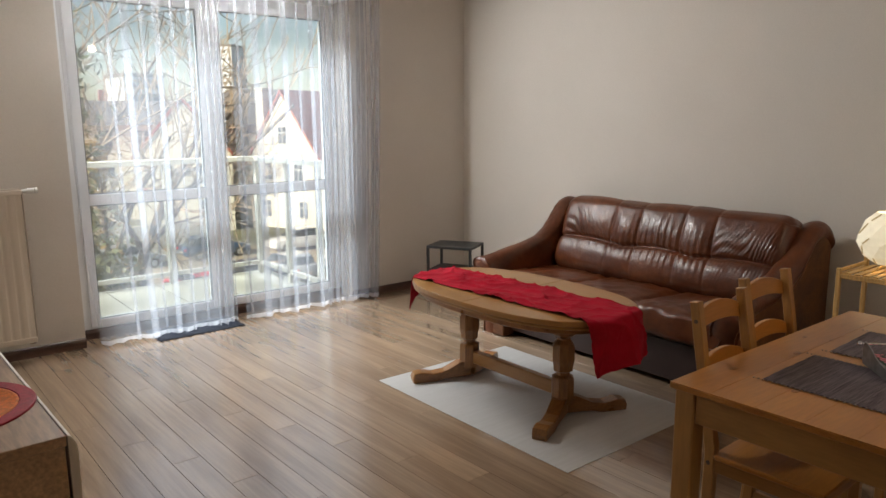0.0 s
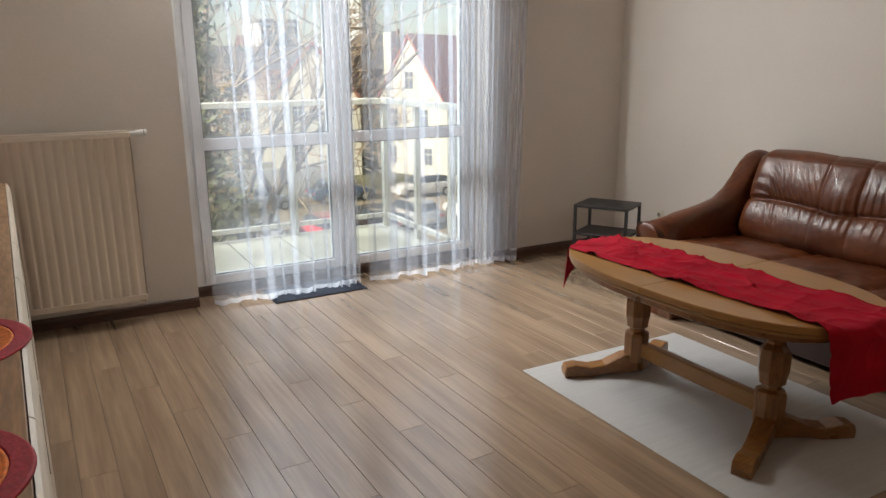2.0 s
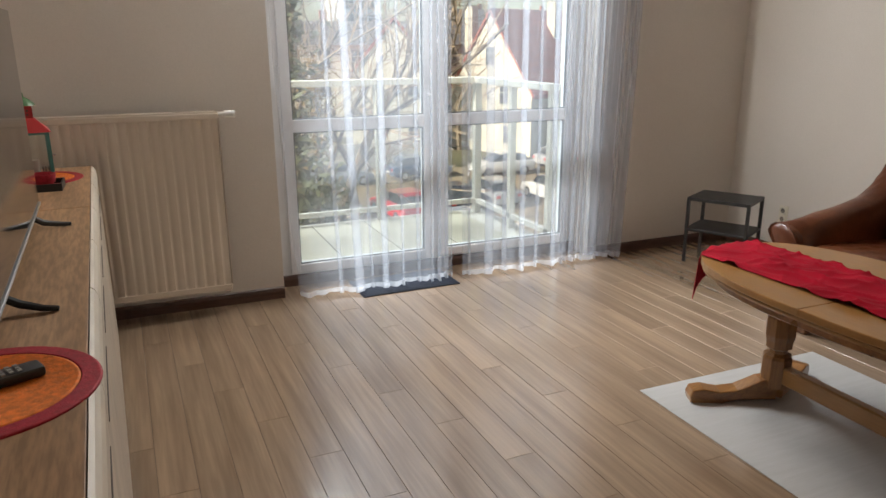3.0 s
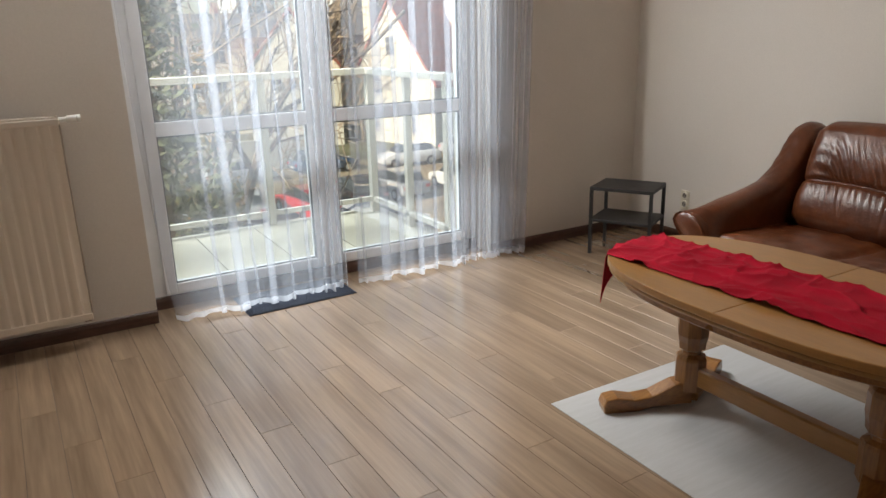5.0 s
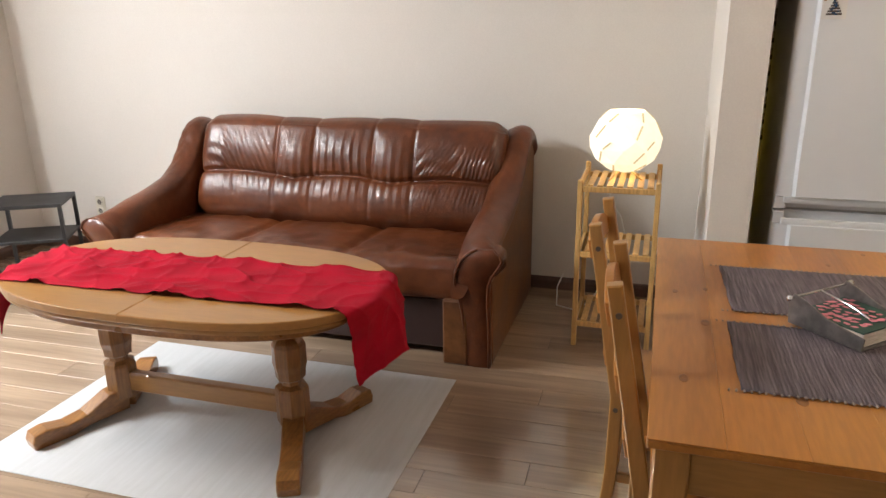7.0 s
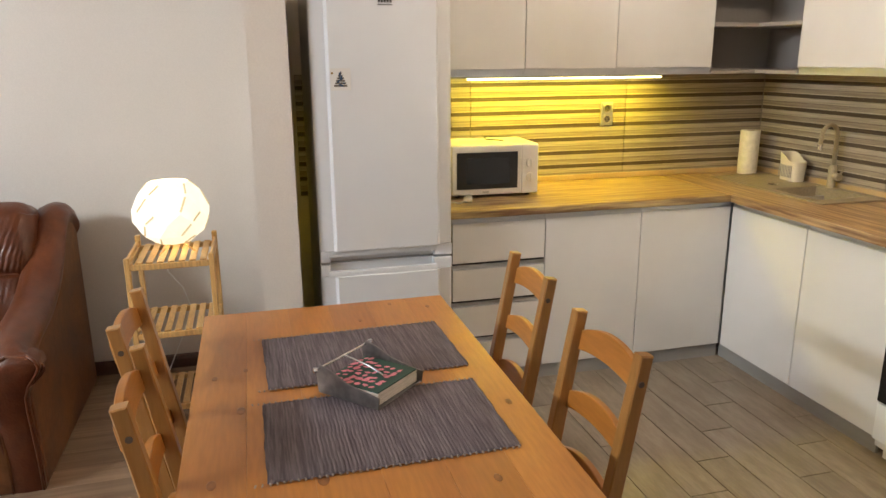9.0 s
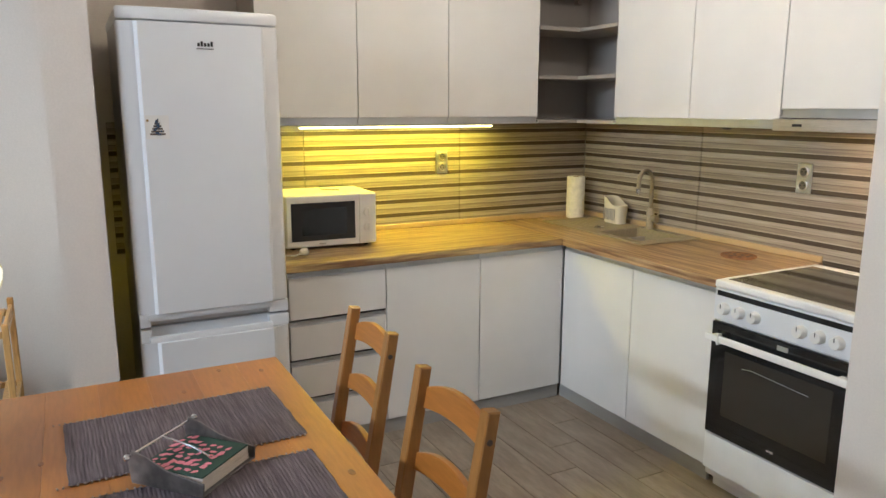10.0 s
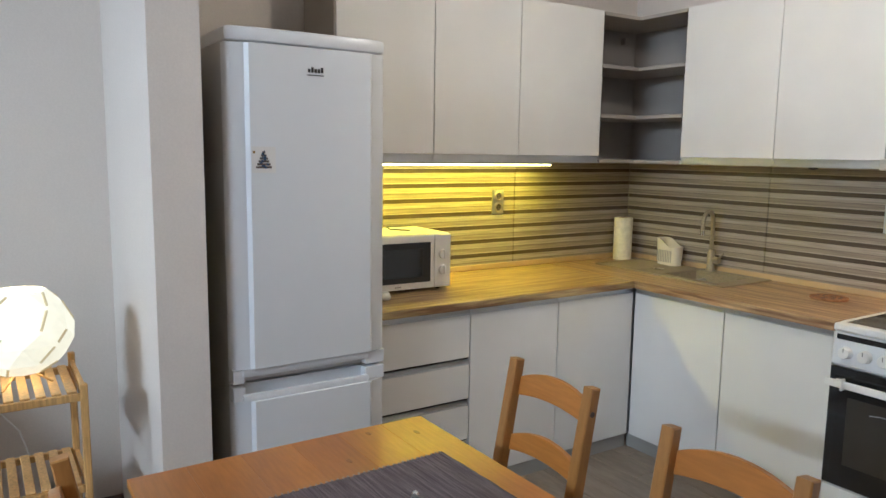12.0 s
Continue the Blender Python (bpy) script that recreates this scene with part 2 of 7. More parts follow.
STRIPE_ZERO = 0.865
M = dict(
    wall=mat("wall_paint", (0.69, 0.635, 0.58), 0.85, dark=(0.66, 0.605, 0.55), scale=1.2, bump=0.25, bump_scale=120, fine=(150, 0.03)),
    ceiling=mat("ceiling_paint", (0.80, 0.78, 0.75), 0.9, scale=1.0, bump=0.2, bump_scale=120),
    plank=mat("laminate_oak", (0.375, 0.255, 0.168), 0.16, dark=(0.245, 0.162, 0.105), scale=1.7, stretch=(9, 0.45, 9), fine=(8, 0.11), bump=0.10, bump_scale=12, random_tint=0.09, contrast=(0.28, 0.72), detail=7, rough_var=0.05, coat=0.55),
    joint=mat("joint_dark", (0.10, 0.075, 0.055), 0.8),
    ktile=mat("kitchen_tile", (0.315, 0.26, 0.20), 0.35, dark=(0.22, 0.175, 0.135), scale=2.2, stretch=(2, 10, 1), fine=(12, 0.10), random_tint=0.12, bump=0.1, bump_scale=20),
    base=wood("baseboard_brown", (0.10, 0.045, 0.028), (0.06, 0.026, 0.017), "x", 0.35, 0.05),
    pvc=mat("window_plastic", (0.89, 0.90, 0.92), 0.3, scale=3),
    gasket=mat("gasket", (0.03, 0.03, 0.03), 0.6),
    glass=glass("pane_glass"),
    sheer=sheer("voile", (0.77, 0.80, 0.87), 0.73),
    hem=sheer("voile_hem", (0.90, 0.91, 0.96), 0.42),
    mat_blue=mat("rubber_mat", (0.035, 0.045, 0.075), 0.8, scale=30, fine=(120, 0.4), bump=0.5, bump_scale=200),
    radiator=mat("radiator_enamel", (0.74, 0.655, 0.565), 0.38, dark=(0.71, 0.625, 0.535), scale=2),
    chrome=mat("chrome", (0.75, 0.75, 0.76), 0.15, 1.0, scale=10),
    steel=mat("brushed_steel", (0.70, 0.67, 0.63), 0.32, 1.0, scale=4, stretch=(1, 20, 20), fine=(30, 0.12)),
    alu=mat("aluminium", (0.58, 0.60, 0.62), 0.36, 1.0, scale=4),
    leather=mat("brown_leather", (0.165, 0.046, 0.015), 0.33, dark=(0.068, 0.017, 0.006), scale=3.2, fine=(26, 0.16), bump=0.55, bump_scale=110, coat=0.10, contrast=(0.25, 0.75), rough_var=0.1),
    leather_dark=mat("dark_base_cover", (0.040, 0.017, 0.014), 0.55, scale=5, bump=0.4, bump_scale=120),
    leather_tan=mat("worn_side_leather", (0.21, 0.085, 0.030), 0.42, dark=(0.11, 0.042, 0.020), scale=4, bump=0.5, bump_scale=110, fine=(30, 0.18)),
    oak=wood("honey_oak", (0.37, 0.180, 0.052), (0.31, 0.142, 0.038), "y", 0.32, 0.04, 0.15, 1.6, 0.08),
    oak_z=wood("honey_oak_post", (0.33, 0.145, 0.042), (0.20, 0.078, 0.020), "z", 0.30, 0.05, 0.25, 1.6),
    oak_x=wood("honey_oak_foot", (0.33, 0.145, 0.042), (0.20, 0.078, 0.020), "x", 0.30, 0.05, 0.25, 1.6),
    pine=wood("varnished_pine", (0.47, 0.192, 0.038), (0.34, 0.122, 0.021), "x", 0.34, 0.05, 0.05, 0.9, 0.10),
    pine_z=wood("varnished_pine_post", (0.43, 0.215, 0.064), (0.31, 0.140, 0.036), "z", 0.33, 0.06, 0.15, 0.9, 0.10),
    pine_y=wood("varnished_pine_rail", (0.43, 0.215, 0.064), (0.31, 0.140, 0.036), "y", 0.33, 0.06, 0.15, 0.9, 0.10),
    knot=mat("pine_knot", (0.27, 0.100, 0.026), 0.35, dark=(0.17, 0.062, 0.018), scale=60),
    bamboo=wood("bamboo", (0.68, 0.42, 0.16), (0.56, 0.32, 0.11), "z", 0.4, 0.06, 0.0, 1.5),
    red=mat("red_cloth", (0.44, 0.004, 0.022), 1.0, dark=(0.33, 0.003, 0.016), scale=8, fine=(300, 0.12), bump=0.4, bump_scale=350),
    rug=mat("white_plastic_mat", (0.48, 0.465, 0.455), 0.42, dark=(0.44, 0.425, 0.41), scale=3, stretch=(1, 14, 1), fine=(20, 0.04)),
    black=mat("black_metal", (0.020, 0.020, 0.022), 0.45, scale=8),
    black_plastic=mat("black_plastic", (0.018, 0.018, 0.02), 0.35, scale=8),
    screen=mat("black_glass", (0.010, 0.011, 0.012), 0.06, scale=3, coat=0.5),
    grey_cloth=mat("woven_grey", (0.180, 0.144, 0.156), 0.9, dark=(0.112, 0.090, 0.099), scale=4, stretch=(1.2, 26, 1), fine=(9, 0.28), bump=0.9, bump_scale=30),
    fringe=mat("fringe_thread", (0.35, 0.28, 0.24), 0.9, scale=60),
    holder=mat("pewter", (0.22, 0.20, 0.19), 0.35, 0.8, scale=12, fine=(60, 0.2)),
    napkin=mat("napkin_paper", (0.70, 0.62, 0.55), 0.8, scale=20),
    napkin_green=mat("printed_green", (0.018, 0.058, 0.042), 0.7, scale=20),
    napkin_pink=mat("printed_pink", (0.75, 0.23, 0.29), 0.7, scale=30),
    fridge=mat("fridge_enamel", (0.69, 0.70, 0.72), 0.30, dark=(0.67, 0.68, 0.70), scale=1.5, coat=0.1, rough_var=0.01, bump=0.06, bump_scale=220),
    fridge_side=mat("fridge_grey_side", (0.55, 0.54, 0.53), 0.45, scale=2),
    gloss=mat("gloss_front", (0.80, 0.78, 0.75), 0.10, scale=1, coat=0.8, rough_var=0.02),
    carcass=mat("grey_beige_carcass", (0.40, 0.36, 0.315), 0.5, dark=(0.36, 0.32, 0.275), scale=3, stretch=(1, 1, 0.3)),
    carcass_back=mat("grey_shelf_back", (0.42, 0.385, 0.35), 0.55, scale=3, stretch=(1, 1, 0.3)),
    plinth=mat("grey_plinth", (0.34, 0.33, 0.31), 0.4, scale=2, stretch=(1, 1, 8)),
    worktop=mat("zebrano_worktop", (0.52, 0.385, 0.17), 0.32, dark=(0.20, 0.10, 0.045), scale=3.0, stretch=(26, 1.1, 20), fine=(10, 0.25), contrast=(0.38, 0.62)),
    worktop_x=mat("zebrano_worktop_cross", (0.56, 0.38, 0.20), 0.32, dark=(0.20, 0.10, 0.045), scale=3.0, stretch=(1.1, 26, 20), fine=(10, 0.25), contrast=(0.38, 0.62)),
    lip=mat("worktop_lip", (0.55, 0.38, 0.20), 0.4, scale=4),
    splash=stripes("striped_tile", [(0.0, (0.105, 0.080, 0.062)), (0.27, (0.50, 0.44, 0.365)), (0.34, (0.35, 0.30, 0.245)), (0.60, (0.255, 0.215, 0.175)), (0.66, (0.46, 0.405, 0.335))], 0.075, 0.22),
    grout=mat("grout", (0.30, 0.27, 0.23), 0.8),
    sink=mat("sand_granite", (0.34, 0.28, 0.19), 0.5, dark=(0.26, 0.21, 0.14), scale=160, detail=2),
    white_plastic=mat("white_plastic", (0.80, 0.79, 0.76), 0.35, scale=4),
    cream=mat("cream_plastic", (0.74, 0.68, 0.56), 0.4, scale=4),
    paper=mat("paper_towel", (0.80, 0.76, 0.68), 0.9, scale=40, bump=0.5, bump_scale=160),
    cork=mat("cork", (0.36, 0.18, 0.08), 0.8, dark=(0.20, 0.09, 0.04), scale=60),
    led=mat("led_diffuser", (0.9, 0.8, 0.4), 0.5, emission=(1.0, 0.86, 0.30), strength=3.0),
    hood_bulb=mat("hood_bulb", (0.9, 0.8, 0.6), 0.5, emission=(1.0, 0.78, 0.5), strength=3.0),
    shade=mat("paper_shade", (0.90, 0.86, 0.74), 0.8, emission=(1.0, 0.90, 0.66), strength=0.15, fine=(30, 0.04)),
    shade_strip=mat("paper_shade_seam", (0.62, 0.52, 0.32), 0.8, emission=(1.0, 0.78, 0.42), strength=0.05),
    side_top=wood("ash_laminate", (0.48, 0.28, 0.15), (0.30, 0.165, 0.082), "y", 0.45, 0.05, 0.0, 1.0, 0.28),
    side_front=wood("pale_ash_front", (0.60, 0.50, 0.40), (0.44, 0.35, 0.265), "z", 0.45, 0.06, 0.0, 1.0, 0.14),
    side_edge=mat("pale_front_edge", (0.72, 0.63, 0.52), 0.4, scale=6),
    slot=mat("handle_slot", (0.10, 0.075, 0.06), 0.7),
    orange=mat("orange_straw", (0.92, 0.22, 0.025), 0.75, scale=20, fine=(80, 0.2), bump=0.6, bump_scale=150),
    magenta=mat("crimson_straw", (0.42, 0.016, 0.032), 0.75, scale=20, fine=(80, 0.2), bump=0.6, bump_scale=150),
    teal=mat("teal_tin", (0.09, 0.30, 0.27), 0.45, scale=12),
    red_tin=mat("red_tin", (0.48, 0.028, 0.03), 0.4, scale=12),
    green_tin=mat("green_tin", (0.08, 0.20, 0.08), 0.45, scale=12),
    # outside
    concrete=mat("balcony_concrete", (0.46, 0.43, 0.37), 0.85, scale=2, fine=(60, 0.1)),
    paving=mat("pale_paving", (0.34, 0.31, 0.235), 0.8, dark=(0.29, 0.26, 0.195), scale=3, fine=(60, 0.08), random_tint=0.05),
    rail=mat("white_balcony_rail", (0.56, 0.53, 0.46), 0.5, scale=4),
    asphalt=mat("asphalt", (0.13, 0.12, 0.11), 0.9, dark=(0.09, 0.085, 0.08), scale=0.6, fine=(20, 0.2)),
    lot=mat("gravel_lot", (0.34, 0.27, 0.18), 0.95, dark=(0.24, 0.19, 0.13), scale=0.35, fine=(8, 0.2)),
    grass=mat("winter_grass", (0.13, 0.125, 0.055), 0.95, dark=(0.09, 0.08, 0.045), scale=0.3, fine=(6, 0.3)),
    plaster=mat("cream_render", (0.66, 0.61, 0.50), 0.85, scale=0.4, fine=(6, 0.06)),
    plaster_grey=mat("grey_render", (0.40, 0.41, 0.42), 0.85, scale=0.3, fine=(6, 0.06)),
    tower=mat("tower_cladding", (0.52, 0.55, 0.58), 0.6, scale=0.1),
    roof_red=mat("red_roof_tile", (0.34, 0.070, 0.036), 0.8, dark=(0.24, 0.05, 0.03), scale=0.8, stretch=(1, 1, 6), fine=(12, 0.2)),
    roof_dark=mat("dark_roof", (0.12, 0.11, 0.11), 0.8, scale=0.8),
    brick=mat("chimney_brick", (0.30, 0.11, 0.07), 0.85, scale=4),
    far_glass=mat("far_window_glass", (0.045, 0.055, 0.065), 0.15, scale=1),
    bark=mat("bark", (0.26, 0.20, 0.145), 0.9, dark=(0.15, 0.11, 0.08), scale=4, stretch=(1, 1, 0.3), bump=0.6, bump_scale=12),
    twig=mat("twig", (0.29, 0.22, 0.155), 0.9, scale=6),
    needle=mat("evergreen_leaf", (0.12, 0.12, 0.05), 0.8, dark=(0.08, 0.09, 0.035), scale=2, random_tint=0.2),
    yellow_leaf=mat("yellowed_leaf", (0.36, 0.22, 0.045), 0.8, dark=(0.2, 0.12, 0.03), scale=2),
    tyre=mat("tyre", (0.02, 0.02, 0.02), 0.8),
)
for _k, _v in (("red", 0.22), ("leather", 0.38), ("leather_tan", 0.3), ("grey_cloth", 0.2), ("plank", 0.9)):
    M[_k].node_tree.nodes["Principled BSDF"].inputs["Specular IOR Level"].default_value = _v
M["plank"].node_tree.nodes["Principled BSDF"].inputs["IOR"].default_value = 1.68
CARPAINT = {k: mat("car_" + k, c, 0.25, 0.0, scale=1, coat=0.7) for k, c in dict(red=(0.55, 0.02, 0.03), silver=(0.42, 0.44, 0.46), white=(0.75, 0.75, 0.74), blue=(0.05, 0.09, 0.16), black=(0.03, 0.03, 0.035)).items()}

# ---- mesh helpers ----


def bx(x0, x1, y0, y1, z0, z1, bevel=0.0, seg=1):
    bm = bmesh.new()
    bmesh.ops.create_cube(bm, size=1)
    for v in bm.verts:
        v.co = Vector(((x0 + x1) / 2 + v.co.x * (x1 - x0), (y0 + y1) / 2 + v.co.y * (y1 - y0), (z0 + z1) / 2 + v.co.z * (z1 - z0)))
    if bevel:
        bmesh.ops.bevel(bm, geom=bm.edges[:], offset=bevel, segments=seg, affect="EDGES", profile=0.5)
    return bm


def cyl(p, q, r, r2=None, seg=16):
    """A rod from p to q."""
    p, q = Vector(p), Vector(q)
    bm = bmesh.new()
    bmesh.ops.create_cone(bm, cap_ends=True, segments=seg, radius1=r, radius2=r if r2 is None else r2, depth=(q - p).length)
    bmesh.ops.transform(bm, matrix=Matrix.Translation((p + q) / 2) @ (q - p).to_track_quat("Z", "Y").to_matrix().to_4x4(), verts=bm.verts)
    return bm


def merged(*parts):
    bm = bmesh.new()
    for p in parts:
        me = bpy.data.meshes.new("t")
        p.to_mesh(me)
        bm.from_mesh(me)
        p.free()
        bpy.data.meshes.remove(me)
    return bm


def moved(bm, m):
    bmesh.ops.transform(bm, matrix=m, verts=bm.verts)
    return bm


def lathe(profile, seg=24, square=False):
    """A turned shape about z from (radius, height) pairs."""
    bm = bmesh.new()
    seg = 4 if square else seg
    rings = []
    for r, z in profile:
        rings.append([bm.verts.new((r * math.cos(2 * math.pi * (i + 0.5) / seg), r * math.sin(2 * math.pi * (i + 0.5) / seg), z)) for i in range(seg)])
    for a, b in zip(rings, rings[1:]):
        for i in range(seg):
            bm.faces.new((a[i], a[(i + 1) % seg], b[(i + 1) % seg], b[i]))
    bm.faces.new(rings[0][::-1])
    bm.faces.new(rings[-1])
    return bm


def tube(points, r, seg=8, radii=None):
    """A bent rod along points, one radius or one for each point."""
    bm = bmesh.new()
    pts = [Vector(p) for p in points]
    rings, side = [], None
    for i, p in enumerate(pts):
        d = (pts[min(i + 1, len(pts) - 1)] - pts[max(i - 1, 0)]).normalized()
        if side is None:
            side = d.orthogonal().normalized()
        side = (side - d * side.dot(d)).normalized()
        up = d.cross(side)
        rr = radii[i] if radii else r
        rings.append([bm.verts.new(p + rr * (math.cos(2 * math.pi * k / seg) * side + math.sin(2 * math.pi * k / seg) * up)) for k in range(seg)])
    for a, b in zip(rings, rings[1:]):
        for k in range(seg):
            bm.faces.new((a[k], a[(k + 1) % seg], b[(k + 1) % seg], b[k]))
    bm.faces.new(rings[0][::-1])
    bm.faces.new(rings[-1])
    return bm


def prism(outline, depth, m=None, bevel=0.0, seg=1):
    """An outline in x and y, made solid from z = 0 to depth, then placed by m."""
    bm = bmesh.new()
    a = [bm.verts.new((x, y, 0)) for x, y in outline]
    b = [bm.verts.new((x, y, depth)) for x, y in outline]
    n = len(a)
    for i in range(n):
        bm.faces.new((a[i], a[(i + 1) % n], b[(i + 1) % n], b[i]))
    bm.faces.new(a[::-1])
    bm.faces.new(b)
    bmesh.ops.recalc_face_normals(bm, faces=bm.faces)
    if bevel:
        caps = [e for e in bm.edges if abs(e.verts[0].co.z - e.verts[1].co.z) < 1e-6]
        bmesh.ops.bevel(bm, geom=caps, offset=bevel, segments=seg, affect="EDGES", profile=0.5)
    return moved(bm, m) if m else bm


XZ = Matrix(((1, 0, 0, 0), (0, 0, -1, 0), (0, 1, 0, 0), (0, 0, 0, 1)))  # outline's y becomes z, depth goes to -y
YZ = Matrix(((0, 0, 1, 0), (1, 0, 0, 0), (0, 1, 0, 0), (0, 0, 0, 1)))  # outline (y, z), depth goes to +x


def cushion(size, r, n, fn=None):
    """A soft box about its centre: size, corner radius, grid counts, and a shift of each point by fn(u, v, w, point)."""
    sx, sy, sz = (s / 2 for s in size)
    bm = bmesh.new()
    seen = {}
    dims, cnt = (sx, sy, sz), n

    def vert(p):
        key = tuple(round(c, 5) for c in p)
        if key not in seen:
            q = Vector(p)
            inner = Vector([max(-(d - r), min(d - r, c)) for c, d in zip(q, dims)])
            off = q - inner
            q2 = inner + off.normalized() * r if off.length > 1e-9 else q
            if fn:
                q2 = q2 + Vector(fn(p[0] / sx, p[1] / sy, p[2] / sz, q2))
            seen[key] = bm.verts.new(q2)
        return seen[key]

    for ax in range(3):
        a, b = (ax + 1) % 3, (ax + 2) % 3
        for s in (-1, 1):
            for i in range(cnt[a]):
                for j in range(cnt[b]):
                    quad = []
                    for di, dj in ((0, 0), (1, 0), (1, 1), (0, 1)):
                        p = [0, 0, 0]
                        p[ax] = s * dims[ax]
                        p[a] = -dims[a] + 2 * dims[a] * (i + di) / cnt[a]
                        p[b] = -dims[b] + 2 * dims[b] * (j + dj) / cnt[b]
                        quad.append(vert(p))
                    bm.faces.new(quad if s > 0 else quad[::-1])
    return bm


def sheet(nu, nv, f, thick=0.0):
    """A cloth of nu x nv squares, f(u, v) giving its points."""
    bm = bmesh.new()
    g = [[bm.verts.new(f(i / nu, j / nv)) for j in range(nv + 1)] for i in range(nu + 1)]
    for i in range(nu):
        for j in range(nv):
            bm.faces.new((g[i][j], g[i + 1][j], g[i + 1][j + 1], g[i][j + 1]))
    if thick:
        bmesh.ops.recalc_face_normals(bm, faces=bm.faces)
        bmesh.ops.solidify(bm, geom=bm.faces[:], thickness=thick)
    return bm


def part(name, bm, material, parent=None, label="", smooth=False, kind="", at=None):
    me = bpy.data.meshes.new(name)
    bm.to_mesh(me)
    bm.free()
    if smooth:
        for p in me.polygons:
            p.use_smooth = True
        if smooth != "all":
            me.set_sharp_from_angle(angle=radians(40))
    me.materials.append(material)
    ob = new(name, me)
    ob.parent = parent
    if at is not None:
        ob.matrix_basis = at
    return tagged(ob, label=label, kind=kind)


def thing(name, label, category, at=None, group=""):
    ob = new(name)
    ob.empty_display_size = 0.1
    if at is not None:
        ob.matrix_basis = at
    return tagged(ob, label, category, group)


def solid(name, bm, material, label="", category="", kind="", group="", smooth=False, at=None):
    return tagged(part(name, bm, material, None, "", smooth, kind, at), label, category, group)


# ---- the room ----
XE, YN, YS, XW, H = 4.465, 5.27, -1.89, -0.27, 2.65  # sofa wall, window wall, kitchen wall, sideboard wall, ceiling
WX0, WX1, WY = 1.075, 3.20, 5.46  # window opening and its inner plane
solid("wall_east", bx(XE, XE + 0.2, YS - 0.2, YN + 0.4, 0, H), M["wall"], kind="structure")
solid("wall_north", merged(bx(XW - 0.2, WX0, YN, YN + 0.4, 0, H), bx(WX1, XE, YN, YN + 0.4, 0, H), bx(WX0, WX1, YN, YN + 0.4, 2.46, H)), M["wall"], kind="structure")
solid("wall_west", bx(XW - 0.2, XW, 1.3, YN, 0, H), M["wall"], kind="structure")
solid("wall_west_return", bx(-1.5, XW - 0.2, 1.3, 1.45, 0, H), M["wall"], kind="structure")
solid("wall_hall", bx(-1.7, -1.5, -2.1, 1.45, 0, H), M["wall"], kind="structure")
solid("wall_south", bx(2.165, XE, YS - 0.2, YS, 0, H), M["wall"], kind="structure")
solid("wall_south_block", bx(-1.5, 2.165, YS - 0.2, -1.12, 0, H), M["wall"], kind="structure")
solid("wall_pier", bx(3.635, XE, 0.885, 1.038, 0, H), M["wall"], kind="structure")
solid("ceiling", bx(-1.7, XE + 0.2, YS - 0.2, YN + 0.4, H, H + 0.2), M["ceiling"], kind="structure")
floor = solid("floor", bx(-1.7, XE + 0.2, YS - 0.2, YN + 0.4, -0.25, -0.012), M["joint"], kind="structure")
YB = 0.22  # where planks end and kitchen tiles begin


def baseboard(name, p, q, n):
    """From p to q, its face turned to n."""
    p, q, n = Vector((*p, 0)), Vector((*q, 0)), Vector((*n, 0))
    d = (q - p).normalized()
    m = Matrix((( n.x, 0, d.x, p.x), (n.y, 0, d.y, p.y), (0, 1, 0, 0), (0, 0, 0, 1)))
    solid(name, prism([(0, 0), (0.018, 0), (0.018, 0.045), (0.012, 0.062), (0.004, 0.068), (0, 0.068)], (q - p).length, m), M["base"], kind="structure")


baseboard("baseboard", (XW, YN), (WX0, YN), (0, -1))
baseboard("baseboard", (WX1, YN), (XE, YN), (0, -1))
baseboard("baseboard", (XE, 1.036), (XE, YN - 0.018), (-1, 0))
baseboard("baseboard", (XW, 1.45), (XW, YN - 0.018), (1, 0))
baseboard("baseboard", (-1.5, -1.12), (2.19, -1.12), (0, 1))
baseboard("baseboard", (WX0 + 0.005, WY - 0.001), (WX1 - 0.005, WY - 0.001), (0, -1))


